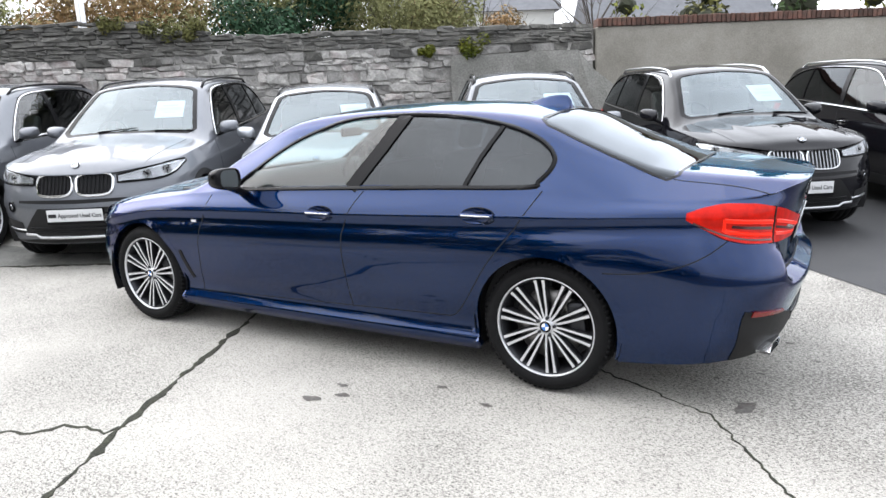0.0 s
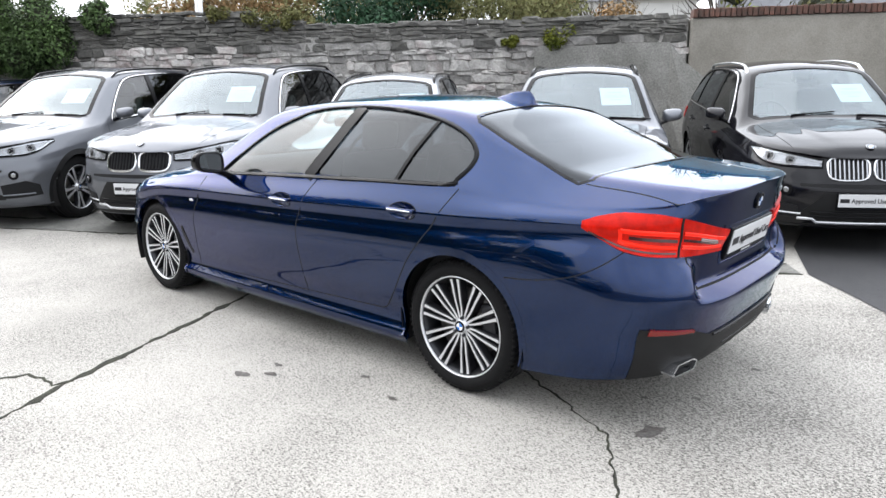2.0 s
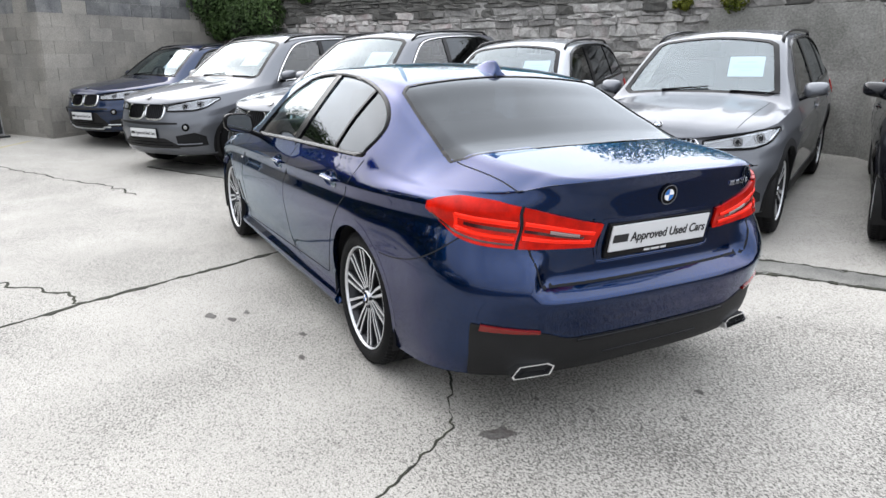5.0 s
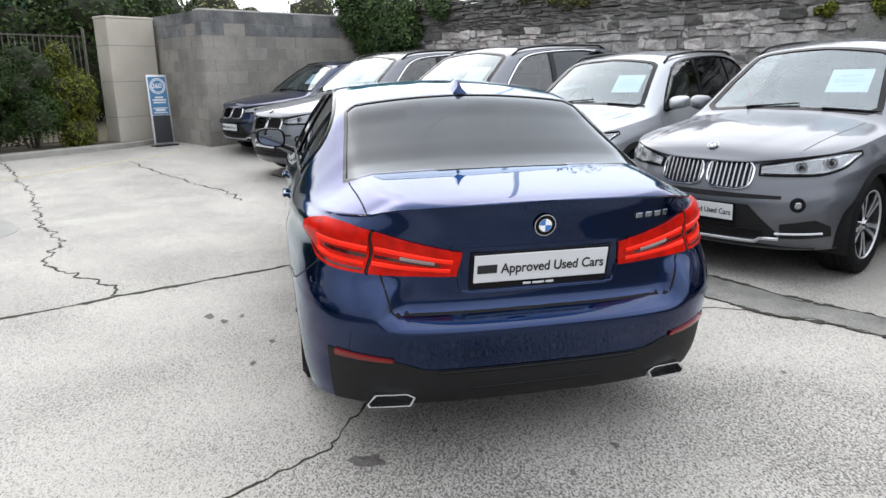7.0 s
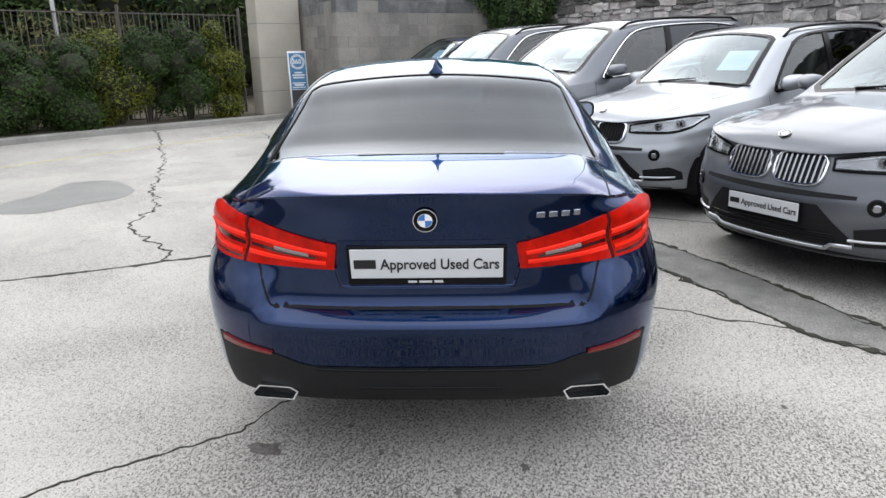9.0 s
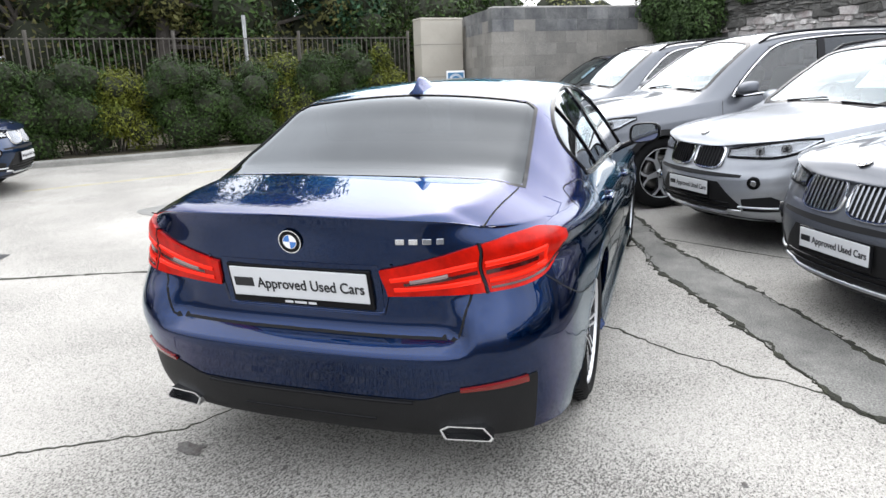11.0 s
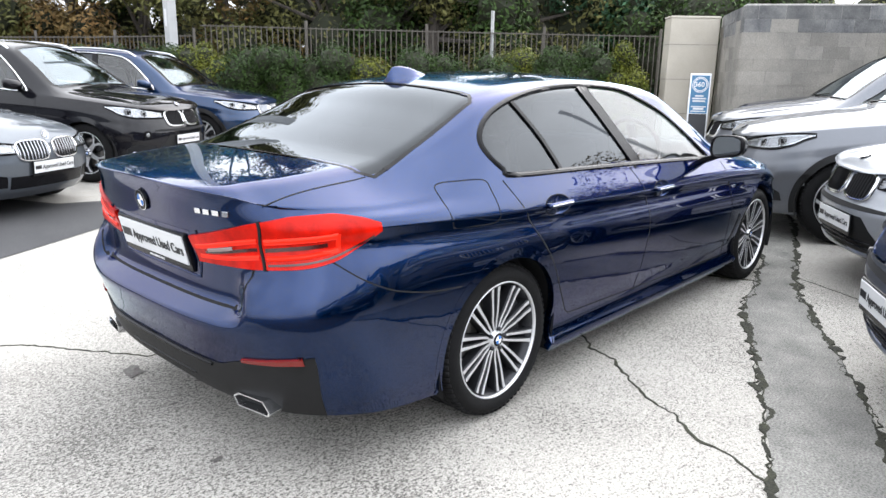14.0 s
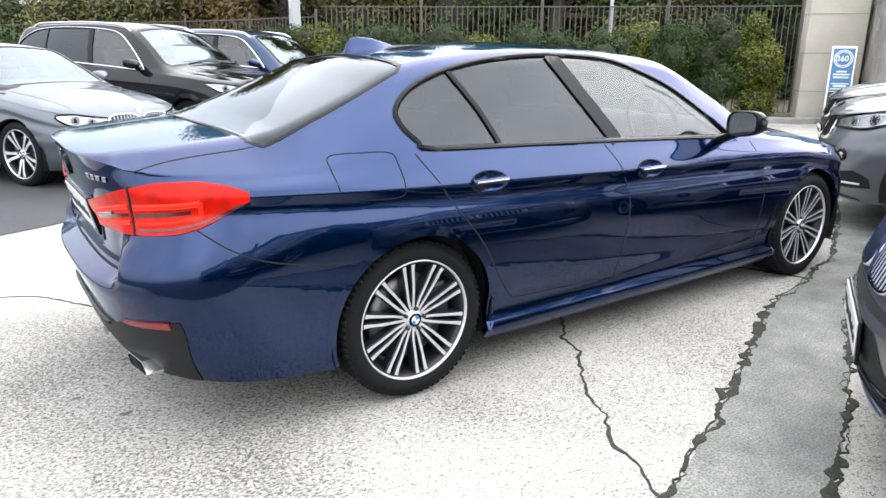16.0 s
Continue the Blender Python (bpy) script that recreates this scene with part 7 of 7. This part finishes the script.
for i in range(4):
    u, v = ((11.5, -15.0), (-0.6, -16.0), (-3.5, -15.0), (10.2, -17))[i]
    ob = empty("bare_tree", Matrix.Translation((*xy(u, v), 0)), "bare leafless tree beyond the wall", "tree", "trees beyond the walls")
    r2 = random.Random(40 + i)
    bm = bmesh.new()
    limb(bm, (0, 0, 0), (0.1, 0, 3.0), 0.10, 0.06)
    for j in range(26):
        a, z = r2.uniform(0, 6.28), r2.uniform(2.0, 3.4)
        p = Vector((r2.uniform(0.5, 1.3) * math.cos(a), r2.uniform(0.5, 1.3) * math.sin(a), z + r2.uniform(0.4, 1.3)))
        limb(bm, (0.07, 0, z * 0.9), p, 0.03, 0.008, 4)
        for _ in range(3):
            limb(bm, p * 0.8 + Vector((0, 0, z * 0.2)), p + Vector((r2.uniform(-0.4, 0.4), r2.uniform(-0.4, 0.4), r2.uniform(0, 0.5))), 0.010, 0.004, 3)
    part("branchwork", bm, BARK, ob)

# trees beyond the railing
r3 = random.Random(5)
for i in range(3, 17):
    t = i / 16
    x, y = 22 - 20 * t + r3.uniform(-1, 1), 1.5 + 24 * t + r3.uniform(-1, 1)
    mat = (OLIVE, AUTUMN, OLIVE, LEAF)[i % 4] if i > 5 else (LEAF, OLIVE, PINE)[i % 3]
    tree(x, y, r3.uniform(3.9, 4.4) if i < 6 else r3.uniform(7.0, 8.5) if i < 13 else r3.uniform(3.0, 3.6), r3.uniform(2.2, 2.9), mat, 400 + i, ("dense autumn tree", "dense dark green tree")[i <= 5] + " beyond the railing", 15000, 0.0, 0.080, 0.24, 0.12)
# thicket that closes the view between the trees
def thicket(name, pts, height, mat, seed, label):
    rng = random.Random(seed)
    cs, rs = [], []
    for a, b in zip(pts, pts[1:]):
        n = int(math.dist(a, b) / 0.55)
        for i in range(n):
            for k in range(4):
                t = (i + rng.random()) / n
                r = rng.uniform(0.6, 1.1)
                cs.append((a[0] + (b[0] - a[0]) * t + rng.uniform(-0.8, 0.8), a[1] + (b[1] - a[1]) * t + rng.uniform(-0.8, 0.8), rng.uniform(0.5, height - r * 0.5)))
                rs.append(r)
    ob = empty(name, Matrix.Identity(4), label, "thicket")
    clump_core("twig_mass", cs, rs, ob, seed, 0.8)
    leaves("foliage", cs, rs, int(len(cs) * 210), 0.080, mat, ob, seed, shell=0.7, kind="stuff")


thicket("thicket", [(19.5, 6.3), (18.5, 7.0), (16.5, 8.5)], 4.4, LEAF, 71, "dense dark green thicket beyond the railing")
thicket("thicket", [(16.5, 8.5), (13.5, 12.0), (10.5, 16.0)], 4.2, OLIVE, 72, "dense olive autumn thicket beyond the railing")
thicket("thicket", [(10.5, 16.0), (9.0, 21.0), (5.5, 28.0), (0, 36)], 3.2, AUTUMN, 73, "dense brown autumn thicket beyond the railing")
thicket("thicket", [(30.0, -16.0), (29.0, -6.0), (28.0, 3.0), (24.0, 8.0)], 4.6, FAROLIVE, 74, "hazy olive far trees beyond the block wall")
# ivy over the wall corner
cs, rs = [], []
r4 = random.Random(8)
for i in range(34):
    k = r4.random()
    if k < 0.6:
        u, v, z = r4.uniform(8.9, 10.5), -7.3, r4.uniform(2.1, 3.1)
    elif k < 0.8:
        u, v, z = r4.uniform(7.7, 9.0), -7.45, r4.uniform(2.7, 3.0)
    else:
        u, v, z = 10.5, r4.uniform(-7.4, -6.6), r4.uniform(2.5, 3.1)
    cs.append((*xy(u, v), z))
    rs.append(r4.uniform(0.22, 0.42) * (0.75 if u < 9.0 else 1))
IVY = material("ivy_leaf", (0.062, 0.105, 0.032), 0.6, color2=(0.034, 0.058, 0.020), scale=1.3, island=0.5, spec=0.2)
ivy = empty("ivy", Matrix.Identity(4), "dark green ivy hanging over the corner of the walls", "ivy")
# dark clumps painted as the shade behind the ivy leaves
clump_core("ivy_stem", cs, rs, ivy, 9)
leaves("ivy_foliage", cs, rs, 26000, 0.038, IVY, ivy, 9)
for i, (u, z, w, mat) in enumerate(((0.25, 2.28, 0.22, LEAFY), (5.2, 2.66, 0.24, OLIVE), (4.6, 2.66, 0.2, OLIVE), (5.9, 2.80, 0.2, OLIVE), (1.0, 2.22, 0.12, LEAFY))):
    cs = [(*xy(u + r4.uniform(-w, w), WALL_V + 0.05), z + r4.uniform(-w, w) * 0.5) for _ in range(7)]
    ob = empty("wall_plant", Matrix.Identity(4), "small plant rooted in the stone wall", "plant", "plants on the stone wall")
    leaves("foliage", cs, [w * 0.5] * 7, 500, 0.035, mat, ob, 60 + i)
# planting behind the rendered wall
for i in range(7):
    u = -2.6 - i * 1.5
    bush(*xy(u, WALL_V - 1.4), 1.3, 2.95 + 0.12 * (i % 3), (LEAFY, OLIVE, LEAF)[i % 3], 500 + i, "small garden shrub behind the rendered wall", 900, "garden_shrub", "garden shrubs behind the wall", 0.07)


def house(u, v, w, d, eaves, ridge, label, windows):
    ob = empty("house", YARD @ Matrix.Translation((u, v, 0)), label, "house", "houses beyond the walls")
    bm = bmesh.new()
    box(bm, (w, d, eaves), Matrix.Translation((0, 0, eaves / 2)))
    part("wall", bm, HOUSE, ob)
    bm = bmesh.new()
    pr = [bm.verts.new(p) for p in ((-w / 2 - 0.3, -d / 2 - 0.3, eaves), (-w / 2 - 0.3, d / 2 + 0.3, eaves), (-w / 2 - 0.3, 0, ridge), (w / 2 + 0.3, -d / 2 - 0.3, eaves), (w / 2 + 0.3, d / 2 + 0.3, eaves), (w / 2 + 0.3, 0, ridge))]
    for f in ((0, 2, 1), (3, 4, 5), (0, 3, 5, 2), (1, 2, 5, 4), (0, 1, 4, 3)):
        bm.faces.new([pr[i] for i in f])
    part("roof", bm, SLATE, ob)
    bm = bmesh.new()
    box(bm, (0.7, 0.5, 1.4), Matrix.Translation((w * 0.3, 0, ridge + 0.2)))
    part("chimney", bm, RENDER, ob)
    for i in range(windows):
        x = -w / 2 + w * (i + 0.5) / windows
        for z in (1.5, 4.2):
            if z > eaves - 1:
                continue
            bm = bmesh.new()
            box(bm, (0.9, 0.08, 1.3), Matrix.Translation((x, d / 2, z)))
            win = part("window", bm, WHITEPAINT, ob)
            bm = bmesh.new()
            box(bm, (0.74, 0.04, 1.14), Matrix.Translation((x, d / 2 + 0.04, z)))
            part("pane", bm, TRIM, win)


house(-1.0, -36, 9, 7, 5.6, 8.0, "white rendered terraced house with slate roof", 4)
house(-10.5, -30, 8, 6, 3.4, 6.0, "low pale house with slate roof", 3)
house(17, -34, 8, 7, 3.0, 5.6, "low grey house beyond the wall", 3)

# ---- the cars ----
def parked(x, y, heading, wb, z=None):
    """Pose of a car from its rear axle; it follows the slope of the ground."""
    c, s = math.cos(radians(heading)), math.sin(radians(heading))
    zr, zf = ground_z(x, y), ground_z(x + wb * c, y + wb * s)
    return Matrix.Translation((x, y, zr + 0.004)) @ Matrix.Rotation(radians(heading), 4, "Z") @ Matrix.Rotation(math.atan2(zr - zf, wb), 4, "Y")


main_shell, main_car = sedan("sedan_car", BLUE, parked(0, 0, 0, 2.975), "glossy deep blue four-door saloon on multi-spoke alloys, parked on concrete", "", "multi", True)

X5 = dict(wb=2.933, nose=0.87, tail=0.98, half=0.965, height=1.745, wheel=0.375)
X3 = dict(wb=2.81, nose=0.83, tail=0.96, half=0.935, height=1.66, wheel=0.362)
X1 = dict(wb=2.67, nose=0.82, tail=0.93, half=0.908, height=1.595, wheel=0.345)
ROW = "cars parked along the stone wall"
OPP = "cars parked on the far side of the lane"
for spec, colour, x, y, head, label, group, kw in (
        (X5, MIDGREY, 6.86, -3.20, 120.1, "grey metallic five-door off-roader with black grille", ROW, dict(wheel_style="fork", line=True)),
        (X5, MIDGREY, 9.01, -2.10, 120.7, "mid-grey metallic five-door off-roader on twin-spoke wheels", ROW, dict(wheel_style="double", lower=MIDGREY, skid=None, line=True)),
        (X1, NAVY, 11.55, -1.15, 121.0, "navy blue compact off-roader beside the block wall", ROW, dict()),
        (X1, SILVER, 5.23, -4.23, 124.5, "pale silver compact off-roader with black grille", ROW, dict()),
        (X3, GREY, 2.87, -5.265, 118.8, "dark grey metallic off-roader with chrome-slatted grille", ROW, dict(slats=DARKCHROME)),
        (X3, BLACK, 0.96, -6.54, 121.8, "black off-roader with chrome-slatted grille and satin roof rails", ROW, dict(slats=DARKCHROME, chrome_rails=True)),
        (X3, BLACK, -1.35, -7.75, 121.5, "black off-roader with satin roof rails", ROW, dict(slats=DARKCHROME, chrome_rails=True)),
        (X5, BLACK, 0.51, 9.75, -59.6, "black five-door off-roader with chrome window line", OPP, dict(wheel_style="fork", chrome_rails=True)),
        (X3, BRIGHTBLUE, 2.59, 10.61, -58.3, "mid-blue off-roader with bright grille", OPP, dict(slats=DARKCHROME, chrome_rails=True))):
    m = parked(x, y, head, spec["wb"])
    sh, car = suv("off_roader_car", spec, colour, m, label, group, **kw)
    if group == ROW:
        sp = sh.c
        px, py = sp["screen"][1][0] + 0.40 * sp["wb"] / 2.933, 0.36
        p, n = sh.top(px, py), sh.normal(sh.top, px, py)
        price_card(m, facing(p - n * 0.03, n))
sedan("sedan_car", PALE, parked(-1.64, 8.38, -60.4, 2.975), "pale silver four-door saloon on asphalt", OPP, "double")

# ---- stones, blocks and bricks of the walls ----
def unit_stone(seed, rough=0.10):
    """A rough stone filling the unit box, face along -y of the box to +y."""
    rng = random.Random(seed)
    bm = bmesh.new()
    bmesh.ops.create_cube(bm, size=1)
    bmesh.ops.bevel(bm, geom=list(bm.edges), offset=0.16, segments=1, affect="EDGES")
    for v in bm.verts:
        v.co += Vector((rng.uniform(-1, 1), rng.uniform(-1, 1), rng.uniform(-1, 1))) * rough
    me = bpy.data.meshes.new("stone")
    bmesh.ops.triangulate(bm, faces=bm.faces)
    bm.to_mesh(me)
    bm.free()
    return me


def with_material(me, mat):
    k = me.copy()
    k.materials.append(mat)
    return k


def rubble():
    rng = random.Random(21)
    shapes = [unit_stone(i, 0.115) for i in range(8)]
    kinds = {m: [with_material(s, m) for s in shapes] for m in (STONE, PALESTONE, DARKSTONE)}
    near, rest = [], []
    z = 0.05
    while z < 2.95:
        dark = z > 2.28
        h = rng.uniform(0.045, 0.08) if dark else rng.choice((0.05, 0.065, 0.08, 0.10, 0.13, 0.16))
        u = -1.70
        while u < 10.55:
            w = rng.uniform(0.14, 0.42) if dark else rng.uniform(0.10, 0.44) * (0.75 if h < 0.1 else 1)
            top = float(STONE_TOP(u))
            zj = z + rng.uniform(-0.012, 0.012)
            if z + h < top + 0.03 and not (-1.5 < u < 0.45 and z < 1.95):
                hh = h * rng.uniform(0.84, 1.12)
                pale = 5.6 < u + 0.6 * math.sin(z * 3) < 8.2 and 1.3 < z < 2.45
                far = u > 8.4
                mat = DARKSTONE if (dark or (z > 2.1 and rng.random() < 0.5)) else PALESTONE if (pale and rng.random() < 0.8) or rng.random() < 0.12 else DARKSTONE if far and rng.random() < 0.35 else STONE
                m = YARD @ Matrix.Translation((u + w / 2, WALL_V - 0.066 + rng.uniform(-0.018, 0.022), zj + hh / 2)) @ Matrix.Rotation(rng.uniform(-0.07, 0.07), 4, "Y") @ Matrix.Diagonal((w * 1.07, 0.15 + rng.uniform(0, 0.03), hh * 1.16, 1))
                (near if 1.15 < z < 2.3 and 0.4 < u < 7.4 else rest).append((m, mat, rng.randrange(8)))
            u += w + 0.012
        z += h + 0.012
    rng.shuffle(near)
    for m, mat, k in near[:300]:
        o = new("stone", kinds[mat][k])
        o.parent = wall_stone
        o.matrix_basis = m
    for mat in (STONE, PALESTONE, DARKSTONE):
        V, F = [], []
        for m, q, k in near[300:] + rest:
            if q is mat:
                me = shapes[k]
                b = len(V)
                V += [tuple(m @ v.co) for v in me.vertices]
                F += [tuple(i + b for i in p.vertices) for p in me.polygons]
        ob = mesh_object("stonework", V, F, mat, wall_stone, smooth=False)
        tagged(ob, kind="stuff")


rubble()


def blocks():
    rng = random.Random(31)
    bm = bmesh.new()
    bmesh.ops.create_cube(bm, size=1)
    me0 = bpy.data.meshes.new("block")
    bmesh.ops.bevel(bm, geom=list(bm.edges), offset=0.008, segments=1, affect="EDGES")
    bm.to_mesh(me0)
    bm.free()
    A, B = with_material(me0, BLOCK), with_material(me0, DARKBLOCK)
    rows = 12
    for r in range(rows):
        z = 0.12 + r * 0.225
        v = -3.55 - (0.225 if r % 2 else 0)
        first = True
        while v > WALL_V + 0.1:
            w = 0.44
            if first and r % 2:
                w = 0.215
                v = -3.55
            o = new("block", B if r >= 11 or (r >= 9 and rng.random() < (0.8 if r == 10 else 0.2)) else A)
            o.parent = wall_block
            o.matrix_basis = YARD @ Matrix.Translation((10.579 + rng.uniform(-0.004, 0.003), v - w / 2, z)) @ Matrix.Diagonal((0.05, w - 0.002, 0.222, 1))
            v -= w + 0.006
            first = False
        u = 10.56
        first = True
        while u < 12.7:
            w = 0.215 if first and r % 2 == 0 else 0.44
            o = new("block", B if r >= 11 or (r >= 9 and rng.random() < (0.8 if r == 10 else 0.2)) else A)
            o.parent = wall_return
            o.matrix_basis = YARD @ Matrix.Translation((u + w / 2, -3.555 + rng.uniform(-0.004, 0.004), z)) @ Matrix.Diagonal((w - 0.003, 0.06, 0.222, 1))
            u += w + 0.006
            first = False


blocks()


def coping():
    rng = random.Random(41)
    bm = bmesh.new()
    bmesh.ops.create_cube(bm, size=1)
    bmesh.ops.bevel(bm, geom=list(bm.edges), offset=0.05, segments=1, affect="EDGES")
    me = bpy.data.meshes.new("brick")
    bm.to_mesh(me)
    bm.free()
    me.materials.append(BRICK)
    u = -1.80
    for i in range(150):
        o = new("brick", me)
        o.parent = wall_render
        o.matrix_basis = YARD @ Matrix.Translation((u, WALL_V - 0.10 + rng.uniform(-0.008, 0.008), 2.565 + rng.uniform(-0.006, 0.006))) @ Matrix.Rotation(rng.uniform(-0.04, 0.04), 4, "Y") @ Matrix.Diagonal((0.066, 0.36, 0.13, 1))
        u -= 0.076


coping()
